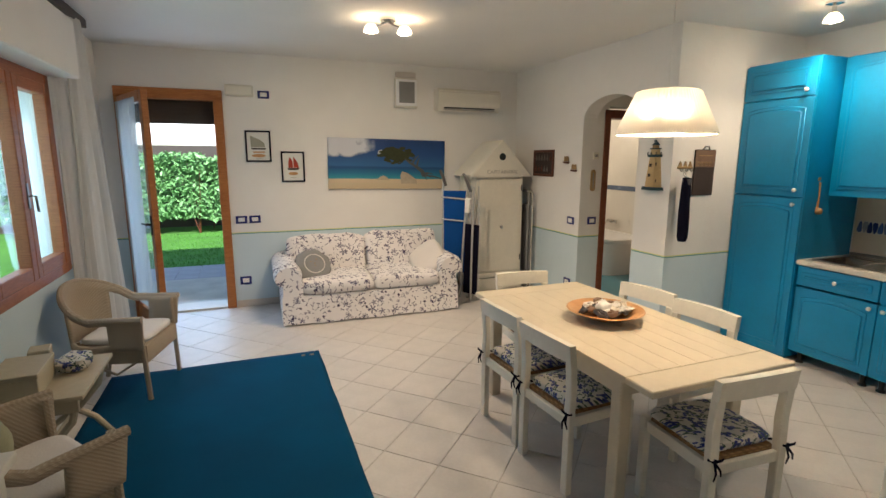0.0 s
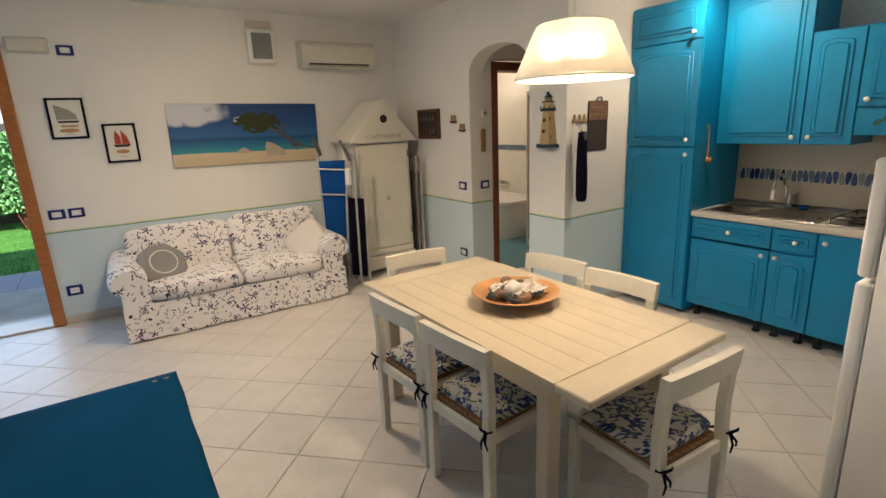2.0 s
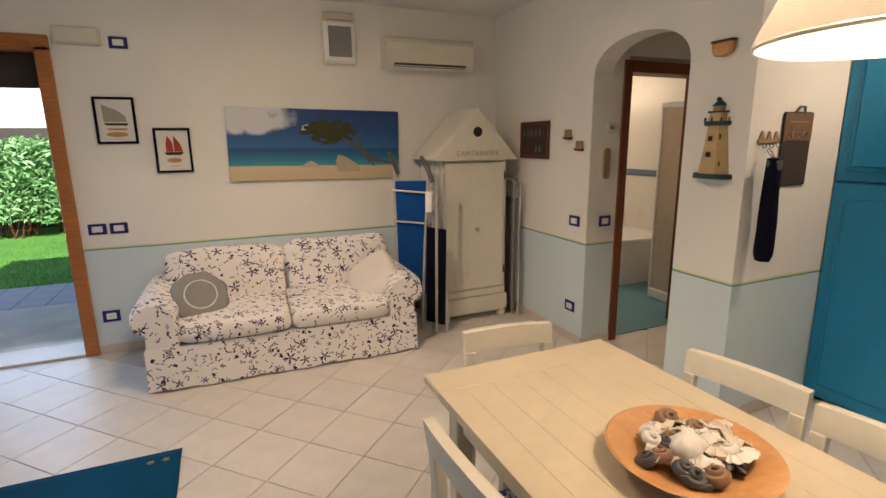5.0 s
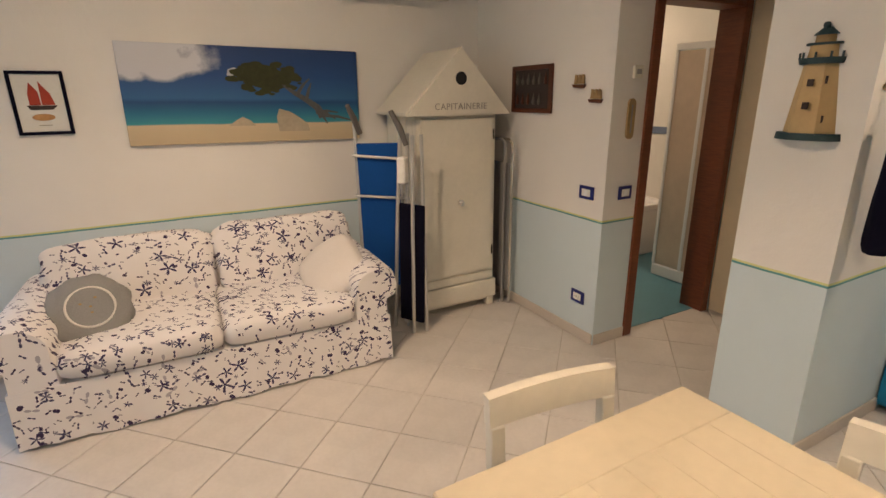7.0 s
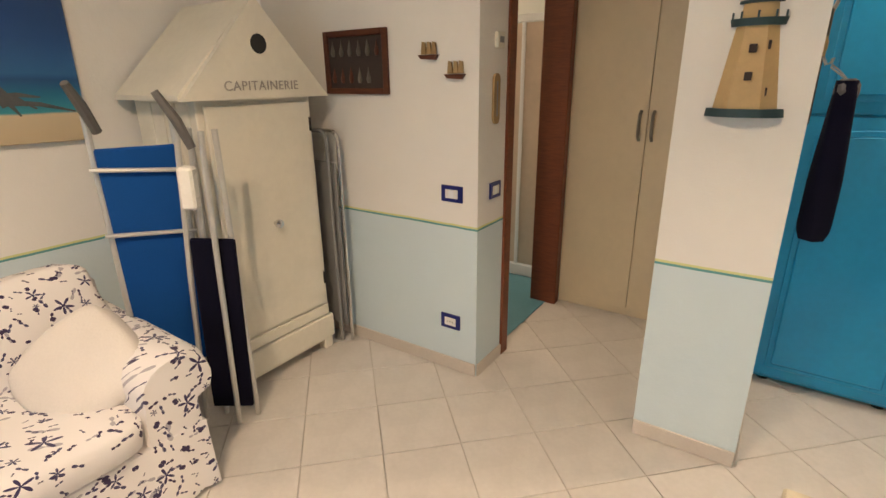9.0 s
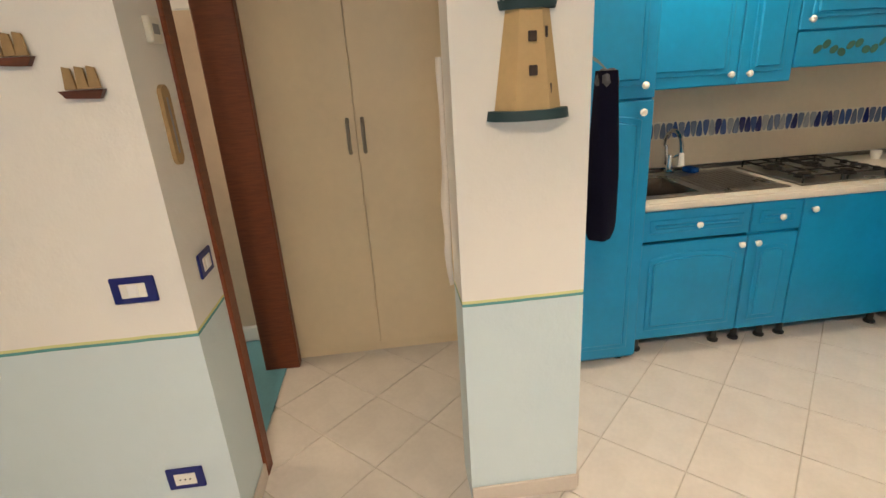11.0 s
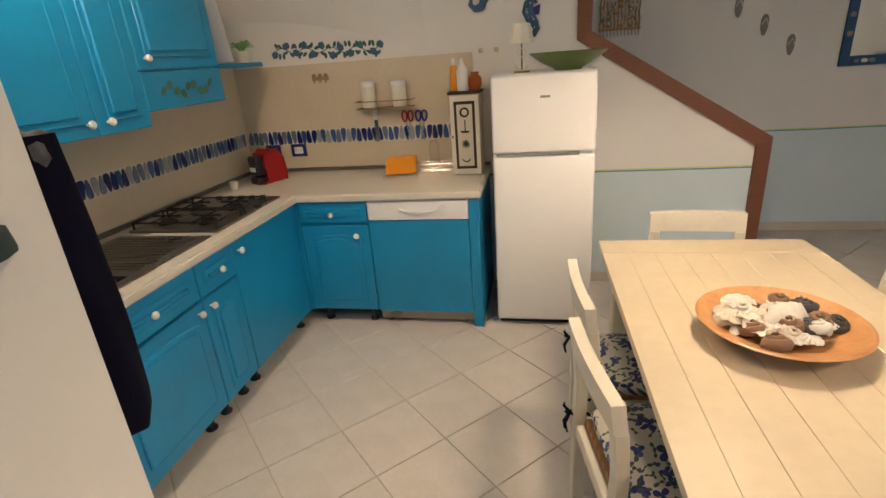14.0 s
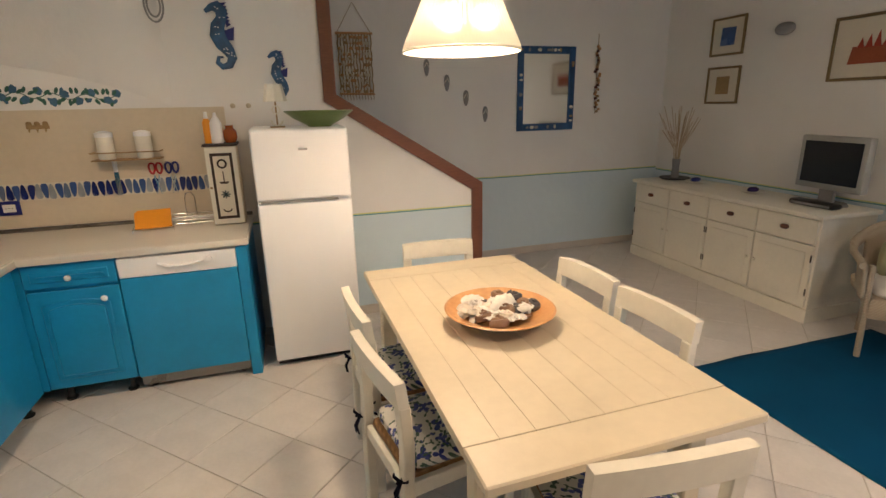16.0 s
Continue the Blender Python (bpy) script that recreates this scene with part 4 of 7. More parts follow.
def dining_chair(m):
    c = thing("dining_chair", m, "white painted chair with rush seat and blue flowered tie-on cushion", "chair", "chairs round the dining table")
    for sx in (-1, 1):
        prof = [(-0.20, 0.0), (-0.20, 0.42), (-0.195, 0.56), (-0.205, 0.704)]
        bm = bmesh.new()
        rings = []
        for y, z in prof:
            rings.append([bm.verts.new((sx * 0.19 + dx, y + dy, z)) for dx, dy in ((-0.023, -0.019), (0.023, -0.019), (0.023, 0.019), (-0.023, 0.019))])
        for lo, hi in zip(rings, rings[1:]):
            for i in range(4):
                bm.faces.new((lo[i], lo[(i + 1) % 4], hi[(i + 1) % 4], hi[i]))
        bm.faces.new(rings[0][::-1])
        bm.faces.new(rings[-1])
        bmesh.ops.bevel(bm, geom=list(bm.edges), offset=0.004, segments=1, affect="EDGES")
        part("leg", bm, M_CHAIR, c)
        part("leg", box(sx * 0.19 - 0.019, sx * 0.19 + 0.019, 0.17, 0.21, 0, 0.43, 0.004), M_CHAIR, c)
        part("side_rail", box(sx * 0.19 - 0.012, sx * 0.19 + 0.012, -0.18, 0.17, 0.36, 0.415, 0.003), M_CHAIR, c)
    bm = bmesh.new()
    rows = []
    for i in range(13):
        u = -1 + i / 6
        x, bow = u * 0.213, -0.012 * (1 - u * u)
        top = 0.790 + 0.005 * (1 - u * u)
        rows.append([bm.verts.new((x, y + bow, z)) for y, z in ((-0.226, 0.702), (-0.190, 0.702), (-0.200, top), (-0.236, top))])
    for a, b in zip(rows, rows[1:]):
        for k in range(4):
            bm.faces.new((a[k], a[(k + 1) % 4], b[(k + 1) % 4], b[k]))
    bm.faces.new(rows[0])
    bm.faces.new(rows[-1][::-1])
    bmesh.ops.recalc_face_normals(bm, faces=bm.faces)
    part("top_rail", bm, M_CHAIR, c)
    part("back_rail", box(-0.171, 0.171, -0.212, -0.188, 0.36, 0.41, 0.003), M_CHAIR, c)
    part("front_rail", box(-0.171, 0.171, 0.178, 0.202, 0.355, 0.415, 0.003), M_CHAIR, c)
    bm = box(-0.178, 0.178, -0.186, 0.176, 0.395, 0.43, 0.012, 2)
    part("rush_seat", bm, M_RUSH, c, "woven rush seat")
    part("seat_cushion", puff((0, 0.01, 0.452), (0.19, 0.185, 0.026), 0.5, 0.22, 28, 8, 0.04, 1.0), M_CUSH, c, "white cushion printed with blue and green flowers", 60)
    for sx in (-1, 1):
        bm = tube([(sx * 0.17, -0.16, 0.44), (sx * 0.19, -0.19, 0.45), (sx * 0.216, -0.21, 0.44), (sx * 0.20, -0.226, 0.435), (sx * 0.17, -0.20, 0.44)], 0.005, 6)
        for dx, dz in ((0.03, 0.02), (-0.02, 0.025), (0.025, -0.06), (-0.012, -0.075)):
            tube([(sx * 0.20, -0.226, 0.437), (sx * 0.20 + dx * 0.6, -0.245, 0.437 + dz * 0.6 + 0.006), (sx * 0.20 + dx, -0.24, 0.437 + dz)], [0.006, 0.005, 0.003], 6, bm)
        part("tie", bm, M_NAVY, c, "dark navy ribbon tie")
    return c


first = dining_chair(pose(2.035, 1.536, 0, 0, 0, -3))
for x, y, rz in ((1.683, 2.553, -87), (1.696, 2.08, -86), (2.037, 3.093, 174), (2.418, 2.552, 100), (2.413, 2.10, 94)):
    copy_thing(first, pose(x, y, 0, 0, 0, rz))


def shell_bowl():
    b = thing("wooden_bowl", pose(2.07, 2.336, 0.711) @ Matrix.Scale(0.95, 4), "shallow turned wooden bowl on the dining table", "bowl")
    part("dish", lathe([(0.0, 0.004), (0.07, 0.0), (0.085, 0.005), (0.17, 0.040), (0.232, 0.064), (0.24, 0.070), (0.232, 0.073), (0.175, 0.052), (0.12, 0.028), (0.0, 0.018)], 48), M_BOWL, b)
    mats = [surface("shell_" + n, c, 0.45, vary=0.12, grain=50) for n, c in (("ivory", (0.70, 0.62, 0.52)), ("white", (0.78, 0.75, 0.70)), ("slate", (0.07, 0.065, 0.07)), ("brown", (0.26, 0.15, 0.09)))]
    rng = random.Random(5)
    for k in range(58):
        a, r = rng.uniform(0, 6.28), 0.15 * math.sqrt(rng.random())
        z = 0.036 + 0.020 * (r / 0.17) ** 2 + 0.020 * (1 - r / 0.17) + rng.uniform(0, 0.012)
        m = pose(2.07 + r * math.cos(a), 2.336 + r * math.sin(a), 0.711 + z, rng.uniform(-22, 22), rng.uniform(-22, 22), rng.uniform(0, 360))
        kind = rng.random()
        if kind < 0.36:      # scallop
            s, bm = rng.uniform(0.026, 0.055), bmesh.new()
            c = bm.verts.new((0, -s * 0.9, 0))
            rim = [bm.verts.new((s * 1.1 * math.sin(t), s * 0.8 * math.cos(t), (0.006 if i % 2 else 0.011))) for i, t in enumerate((-2.0 + 4.0 * j / 14 for j in range(15)))]
            mid = [bm.verts.new((p.co.x * 0.55, p.co.y * 0.5 - s * 0.2, p.co.z + s * 0.22)) for p in rim]
            for i in range(14):
                bm.faces.new((rim[i], rim[i + 1], mid[i + 1], mid[i]))
                bm.faces.new((mid[i], mid[i + 1], c))
            mat = mats[rng.choice((0, 0, 1, 1))]
        elif kind < 0.66:    # snail
            s, pts, rad = rng.uniform(0.013, 0.026), [], []
            for j in range(26):
                t = j / 25
                pts.append((s * 1.2 * (1 - t) * math.cos(t * 16), s * 1.2 * (1 - t) * math.sin(t * 16), s * 1.6 * t))
                rad.append(s * 0.75 * (1 - t) + 0.001)
            bm = tube(pts, rad, 7)
            mat = mats[rng.choice((0, 2, 3, 1))]
        else:                # mussel or pebble
            s = rng.uniform(0.012, 0.024)
            bm = puff((0, 0, 0), (s * 1.3, s * 0.7, s * 0.4), 0.9, 0.9, 12, 6, 0.3, k)
            mat = mats[rng.choice((2, 2, 3, 1))]
        single("seashell", bm, mat, "sea shell lying in the wooden bowl", "shell", m, "shells in the bowl", 50)

    # the large pale conch in the middle, with blunt spikes
    bm, rows = bmesh.new(), []
    for j in range(13):
        v = j / 12
        rad = 0.062 * math.sin(math.pi * min(1, 0.08 + 0.92 * v)) ** 0.7 * (1 - 0.35 * v)
        rows.append([bm.verts.new((-0.085 + 0.17 * v, rad * (1 + 0.32 * (i % 3 == 0) * (j % 3 == 1)) * math.cos(a), rad * (1 + 0.32 * (i % 3 == 0) * (j % 3 == 1)) * math.sin(a))) for i, a in enumerate(2 * math.pi * q / 15 for q in range(15))])
    for a, b in zip(rows, rows[1:]):
        for i in range(15):
            bm.faces.new((a[i], a[(i + 1) % 15], b[(i + 1) % 15], b[i]))
    bm.faces.new(rows[0])
    bm.faces.new(rows[-1][::-1])
    single("seashell", bm, mats[1], "large white spiky conch in the wooden bowl", "shell", pose(2.065, 2.34, 0.783, 8, 6, 25) @ Matrix.Scale(0.78, 4), "shells in the bowl", 60)


shell_bowl()


# ---- sofa corner ----
def sofa():
    s = thing("sofa", pose(1.297, 5.467, 0, 0, 0, -1.1) @ Matrix.Diagonal((0.96, 1, 1, 1)), "two-seat sofa in white loose cover printed with dark sprigs", "sofa")
    bm = bmesh.new()
    n, cols = 60, []
    for i in range(n + 1):
        u = -0.97 + 1.94 * i / n
        wv = 0.008 * math.sin(i * 0.9) + 0.006 * math.sin(i * 2.3)
        cols.append([bm.verts.new((u, y, z)) for y, z in ((-0.50 + wv, 0.015 + 0.006 * math.sin(i * 0.35)), (-0.485 + wv * 0.4, 0.17), (-0.475, 0.30), (0.38, 0.30), (0.38, 0.03))])
    for a, b in zip(cols, cols[1:]):
        for k in range(4):
            bm.faces.new((a[k], b[k], b[k + 1], a[k + 1]))
        bm.faces.new((a[4], b[4], b[0], a[0]))
    bm.faces.new(cols[0])
    bm.faces.new(cols[-1][::-1])
    part("skirt", bm, M_SOFA, s, "", 60)
    for sx in (-1, 1):
        prof = [(0.74, 0.03), (0.975, 0.02), (0.965, 0.42)] + [(0.90 + 0.145 * math.cos(a), 0.50 + 0.12 * math.sin(a)) for a in (-0.5 + 3.9 * i / 14 for i in range(15))] + [(0.75, 0.42)]
        bm = bmesh.new()
        rows = []
        for j in range(13):
            y = -0.47 + 0.87 * j / 12
            k = 1 - 0.10 * (j == 0)
            rows.append([bm.verts.new((sx * (0.87 + (x - 0.87) * k), y - 0.02 * (j == 0) * 0, 0.02 + (z - 0.02) * (1 - 0.04 * (j == 0)) + 0.006 * noise.noise(Vector((x * 5, y * 6, z * 5))))) for x, z in prof])
        for a, b in zip(rows, rows[1:]):
            for k in range(len(prof)):
                bm.faces.new((a[k], a[(k + 1) % len(prof)], b[(k + 1) % len(prof)], b[k]))
        bm.faces.new(rows[0])
        bm.faces.new(rows[-1][::-1])
        part("armrest", bm, M_SOFA, s, "", 60)
    bm = box(-0.86, 0.90, 0.22, 0.42, 0.30, 0.74, 0.06, 3)
    part("back_frame", bm, M_SOFA, s, "", 60)
    for sx in (-1, 1):
        part("seat_cushion", puff((sx * 0.385, -0.10, 0.375), (0.385, 0.40, 0.085), 0.42, 0.20, 44, 14, 0.05, sx + 3), M_SOFA, s, "", 60)
        bm = puff((0, 0, 0), (0.46, 0.11, 0.235), 0.36, 0.36, 44, 16, 0.09, sx + 7)
        bm.transform(Matrix.Translation((0.03 + sx * 0.455, 0.20, 0.59 + 0.008 * sx)) @ Matrix.Rotation(radians(-13), 4, "X"))
        part("back_cushion", bm, M_SOFA, s, "", 60)


sofa()


def pillows():
    bm = puff((0, 0, 0), (0.19, 0.19, 0.065), 0.8, 1.0, 48, 18, 0.12, 2)
    p = single("round_cushion", bm, M_GREYC, "round gathered grey cushion with a white ring", "cushion", pose(0.70, 5.287, 0.545, 55, 0, 12), smooth=60)
    ring = [(0.105 * math.cos(a), 0.105 * math.sin(a), 0.058) for a in (2 * math.pi * i / 40 for i in range(40))]
    part("ring", tube(ring, 0.006, 6, None, True), M_WCLOTH, p, "white appliqué ring")
    for k in range(4):
        a = 0.45 * k
        part("shell_motif", puff((0.05 * math.cos(a * 2.2) * (k % 3), 0.045 * math.sin(a * 2.9), 0.064), (0.008, 0.006, 0.003), 1, 1, 8, 4), M_TAN, p, "tiny tan motif")
    bm = puff((0, 0, 0), (0.20, 0.20, 0.07), 0.6, 0.45, 36, 14, 0.08, 5)
    single("square_cushion", bm, M_WCLOTH, "plain white square cushion against the armrest", "cushion", pose(1.975, 5.287, 0.535, 42, -34, -20), smooth=60)


pillows()


def beach_hut():
    h = thing("beach_hut_cabinet", pose(2.94, 5.385, 0), "white beach hut shaped cabinet with gabled roof", "cabinet")
    w, d = 0.315, 0.50
    part("body", box(-w, w, 0.006, d, 0.05, 1.47, 0.004), M_HUT, h)
    gable = [(-0.398, 1.452), (0.398, 1.452), (0, 1.882)]
    part("gable", prism(gable, 0.03, pose(0, -0.05, 0)), M_HUT, h)
    for sx in (-1, 1):
        o = [(sx * 0.395, 1.455), (sx * 0.395, 1.475), (0, 1.878), (0, 1.848)]
        part("roof_side", prism(o, d + 0.02, pose(0, -0.0195, 0)), M_HUT, h)
    hole = lathe([(0.042, 0), (0.042, 0.004), (0, 0.0045)], 24)
    hole.transform(Matrix.Translation((0, -0.048, 1.687)) @ Matrix.Rotation(radians(90), 4, "X"))
    part("round_hole", hole, M_BLACK, h, "round black vent hole")
    dr = part("door", box(-w + 0.03, w - 0.03, -0.014, 0.004, 0.30, 1.43, 0.004), M_HUT, h)
    k = lathe([(0.01, 0), (0.01, 0.015), (0.022, 0.025), (0.022, 0.04), (0, 0.048)], 16)
    k.transform(Matrix.Translation((0.0, -0.014, 0.85)) @ Matrix.Rotation(radians(90), 4, "X"))
    part("knob", k, M_CHROME, dr, "round metal knob")
    for z in (0.42, 1.28):
        part("hinge", box(w - 0.034, w - 0.022, -0.02, -0.004, z, z + 0.07, 0.002), M_IRON, dr, "dark hinge")
    part("drawer", box(-w + 0.01, w - 0.01, -0.010, 0.004, 0.225, 0.285, 0.004), M_HUT, h)
    part("plinth", box(-w - 0.012, w + 0.012, -0.02, d, 0.075, 0.215, 0.004), M_HUT, h)
    for x in (-w + 0.03, w - 0.03):
        for y in (0.02, d - 0.03):
            part("foot", box(x - 0.03, x + 0.03, y - 0.03, y + 0.03, 0, 0.075, 0.006), M_HUT, h)
    for i, y in enumerate((0.1, 0.2, 0.3, 0.4)):
        part("board", box(-w - 0.006, -w + 0.001, y - 0.045, y + 0.045, 0.22, 1.44, 0.002), M_HUT, h)
    cu = bpy.data.curves.new("lettering", "FONT")
    cu.body, cu.size, cu.extrude, cu.align_x, cu.space_character = "CAPITAINERIE", 0.058, 0.001, "CENTER", 1.12
    tmp = new("lettering", cu)
    me = bpy.data.meshes.new_from_object(tmp.evaluated_get(bpy.context.evaluated_depsgraph_get()))
    bpy.data.objects.remove(tmp)
    me.materials.append(surface("faded_grey_ink", (0.45, 0.42, 0.375), 0.8, vary=0.2, grain=80))
    ob = new("lettering", me)
    ob.parent, ob.matrix_basis = h, pose(0, -0.0525, 1.49, 90, 0, 0)
    ob["label"] = "faded grey capital lettering"


beach_hut()

single("corner_filler", box(4.207, 4.249, 1.06, 1.10, 0.10, 0.825, 0.002), M_BLUE, "blue filler strip in the corner of the units", "panel")

bm = prism([(0.40 * math.cos(a), 0.26 * math.sin(a)) for a in (math.pi * i / 20 for i in range(21))], 0.014)
bm.transform(Matrix(((1, 0, 0, 0), (0, 0, 1, 0), (0, 1, 0, 0), (0, 0, 0, 1))))
single("doormat", bm, surface("coir_mat", (0.075, 0.045, 0.035), 0.95, vary=0.15, grain=200, bump=0.5), "half-round dark brown doormat outside the garden door", "doormat", pose(-0.58, NORTH + 0.285, -0.046))


# ---- lamps ----
def lit_shade(name, color, scatter, clear, rough):
    """Translucent moulded plastic: blurred light of the bulbs, some scatter, a little see-through."""
    m, nt, b = nodes_of(name)
    out = nt.nodes["Material Output"]
    b.inputs["Base Color"].default_value = (*color, 1)
    b.inputs["Roughness"].default_value = 0.35
    tr = node(nt, "ShaderNodeBsdfTranslucent", ins={0: (*color, 1)})
    df = node(nt, "ShaderNodeMixShader", ins={0: 0.030, 1: b.outputs[0], 2: tr.outputs[0]})
    rf = node(nt, "ShaderNodeBsdfRefraction", ins={0: (*color, 1), 1: rough, 2: 1.3})
    mx = node(nt, "ShaderNodeMixShader", ins={0: scatter, 1: rf.outputs[0], 2: df.outputs[0]})
    cl = node(nt, "ShaderNodeBsdfTransparent", ins={0: (1.0, 0.97, 0.92, 1)})
    fin = node(nt, "ShaderNodeMixShader", ins={0: clear, 1: mx.outputs[0], 2: cl.outputs[0]})
    nt.links.new(fin.outputs[0], out.inputs[0])
    return m


M_SHADE = lit_shade("ribbed_shade", (0.74, 0.695, 0.61), 0.88, 0.0, 0.40)
M_SPOTGLASS = lit_shade("frosted_spot_glass", (0.92, 0.88, 0.80), 0.4, 0.25, 0.6)
M_BULB = glow("lit_bulb", (1.0, 0.82, 0.58), 22.0)


def pendant():
    p = thing("pendant_lamp", pose(2.111, 2.018, 1.785) @ Matrix.Diagonal((0.91, 0.91, 0.93, 1)), "large ribbed translucent pendant lamp lit over the table", "lamp")
    bm, n, rings = bmesh.new(), 144, []
    for r, z in ((0.262, 0.0), (0.267, 0.006), (0.256, 0.028), (0.165, 0.222), (0.158, 0.227)):
        rings.append([bm.verts.new(((r + (0.004 if i % 2 else 0) * (0.01 < z < 0.224)) * math.cos(2 * math.pi * i / n), (r + (0.004 if i % 2 else 0) * (0.01 < z < 0.224)) * math.sin(2 * math.pi * i / n), z)) for i in range(n)])
    for lo, hi in zip(rings, rings[1:]):
        for i in range(n):
            bm.faces.new((lo[i], lo[(i + 1) % n], hi[(i + 1) % n], hi[i]))
    part("shade", bm, M_SHADE, p, "ribbed translucent shade", 25)
    rim = [(0.264 * math.cos(2 * math.pi * i / 48), 0.264 * math.sin(2 * math.pi * i / 48), 0.0) for i in range(48)]
    part("rim", tube(rim, 0.004, 8, None, True), M_SHADE, p)
    part("top_plate", lathe([(0.0, 0.228), (0.158, 0.226), (0.158, 0.232), (0.02, 0.238), (0, 0.238)], 40), M_KNOB, p)
    part("socket", lathe([(0.02, 0.226), (0.02, 0.16), (0.0, 0.158)], 14), M_KNOB, p)
    for k in range(3):
        a = 0.6 + k * 2.094
        b = part("bulb", puff((0.085 * math.cos(a), 0.085 * math.sin(a), 0.105), (0.038, 0.038, 0.05), 1, 1, 16, 10), M_BULB, p, "lit warm bulb")
        b.visible_shadow = False
    part("cord", tube([(0, 0, 0.238), (0, 0, 1.035)], 0.0022, 6), M_KNOB, p, "thin pale cord")
    part("canopy", lathe([(0.0, 0.998), (0.045, 1.013), (0.05, 1.0365)], 20), M_KNOB, p)


pendant()


def glass_spot(p, x, y, z):
    part("glass_shade", lathe([(0.028, 0.0), (0.052, -0.025), (0.062, -0.055), (0.056, -0.056), (0.026, -0.004)], 20, None, (x, y, z)), M_SPOTGLASS, p, "small frosted glass shade")
    b = part("bulb", puff((x, y, z - 0.035), (0.03, 0.03, 0.033), 1, 1, 14, 8), M_BULB, p, "lit warm bulb")
    b.visible_shadow = False


def ceiling_spots():
    p = thing("ceiling_lamp", pose(1.219, 4.069, TOP), "two-armed ceiling lamp with small lit glass shades", "lamp")
    part("plate", lathe([(0.06, -0.001), (0.06, -0.02), (0.02, -0.026), (0.0, -0.026)], 24), M_CHROME, p)
    part("arm", tube([(-0.135, 0.013, -0.06), (-0.06, 0.006, -0.05), (0, 0, -0.025), (0.06, -0.006, -0.05), (0.135, -0.013, -0.06)], 0.009, 8), M_CHROME, p, "chrome arm")
    glass_spot(p, -0.133, 0.013, -0.055)
    glass_spot(p, 0.133, -0.013, -0.055)
    q = thing("ceiling_lamp", pose(4.0, 2.48, TOP), "single ceiling spot with a small lit glass shade", "lamp")
    part("plate", lathe([(0.055, -0.001), (0.055, -0.02), (0.015, -0.03), (0.015, -0.08), (0, -0.08)], 24), M_CHROME, q)
    glass_spot(q, 0, 0, -0.08)


ceiling_spots()


# ---- things on the north wall ----
def plate(name, place, w, h, label, face="blank"):
    """A wall plate in the xz plane facing -y."""
    s = thing(name, place, label, "switch" if "switch" in name else "socket")
    part("frame", box(-w / 2, w / 2, -0.010, -0.0005, -h / 2, h / 2, 0.003), M_NAVYPL, s, "dark blue plastic frame")
    part("insert", box(-w * 0.29, w * 0.29, -0.0125, -0.0095, -h * 0.27, h * 0.27, 0.001), M_KNOB, s, "white insert")
    if face == "holes":
        for x in (-0.016, 0.0, 0.016):
            part("hole", lathe([(0.003, 0), (0.003, 0.001)], 8, None, (0, 0, 0)), M_BLACK, s).matrix_basis = pose(x, -0.0125, 0, 90, 0, 0)
    else:
        part("rocker", box(-w * 0.12, w * 0.12, -0.015, -0.012, -h * 0.22, h * 0.22, 0.001), M_WHITE, s)
    return s


NW = lambda x, z: pose(x, NORTH, z)
plate("light_switch", NW(0.02, 0.99), 0.118, 0.082, "white light switch in a dark blue frame by the door")
plate("light_switch", NW(0.16, 0.99), 0.118, 0.082, "white light switch in a dark blue frame by the door")
plate("wall_socket", NW(0.024, 0.302), 0.118, 0.09, "white wall socket in a dark blue frame", "holes")
plate("light_switch", NW(0.323, 2.333), 0.118, 0.08, "white switch plate in dark blue frame near the ceiling")
AWP = lambda y, z: pose(3.43, y, z, 0, 0, -90)
plate("light_switch", AWP(4.621, 0.992), 0.125, 0.082, "white light switch in a dark blue frame beside the arch")
plate("wall_socket", AWP(4.634, 0.292), 0.12, 0.085, "white wall socket in a dark blue frame beside the arch", "holes")
plate("light_switch", pose(3.595, A1, 0.999), 0.11, 0.082, "white light switch in a dark blue frame by the bathroom door")
plate("wall_socket", pose(4.477, 0.410, 1.022, 0, 0, 180), 0.115, 0.088, "white wall socket in a dark blue frame on tiles", "holes")
plate("wall_socket", pose(4.676, 0.410, 1.022, 0, 0, 180), 0.115, 0.088, "white wall socket in a dark blue frame on tiles", "holes")

e = thing("emergency_light", NW(0.08, 2.362), "oblong white emergency light above the door", "lamp")
part("housing", box(-0.14, 0.14, -0.035, -0.0005, -0.06, 0.06, 0.01, 2), M_PLAST, e)
part("cover", box(-0.13, 0.13, -0.050, -0.034, -0.05, 0.05, 0.012, 2), M_PLAST, e)


def framed(name, place, w, h, rim, frame_mat, label, mount=0.0, paper=None):
    f = thing(name, place, label, "picture")
    d = 0.022
    for a in ((-w / 2, -w / 2 + rim, -h / 2, h / 2), (w / 2 - rim, w / 2, -h / 2, h / 2)):
        part("frame_side", box(a[0], a[1], -d, -0.001, a[2], a[3], 0.003), frame_mat, f)
    for z in (-h / 2, h / 2 - rim):
        part("frame_rail", box(-w / 2 + rim, w / 2 - rim, -d, -0.001, z, z + rim, 0.003), frame_mat, f)
    part("sheet", box(-w / 2 + rim, w / 2 - rim, -0.010, -0.002, -h / 2 + rim, h / 2 - rim), paper or M_PAPER, f, "pale paper sheet")
    return f


def flat_shape(parent, name, outline, mat, y=-0.012, label="", thick=0.0015):
    return part(name, prism(outline, thick, pose(0, y, 0)), mat, parent, label, None)


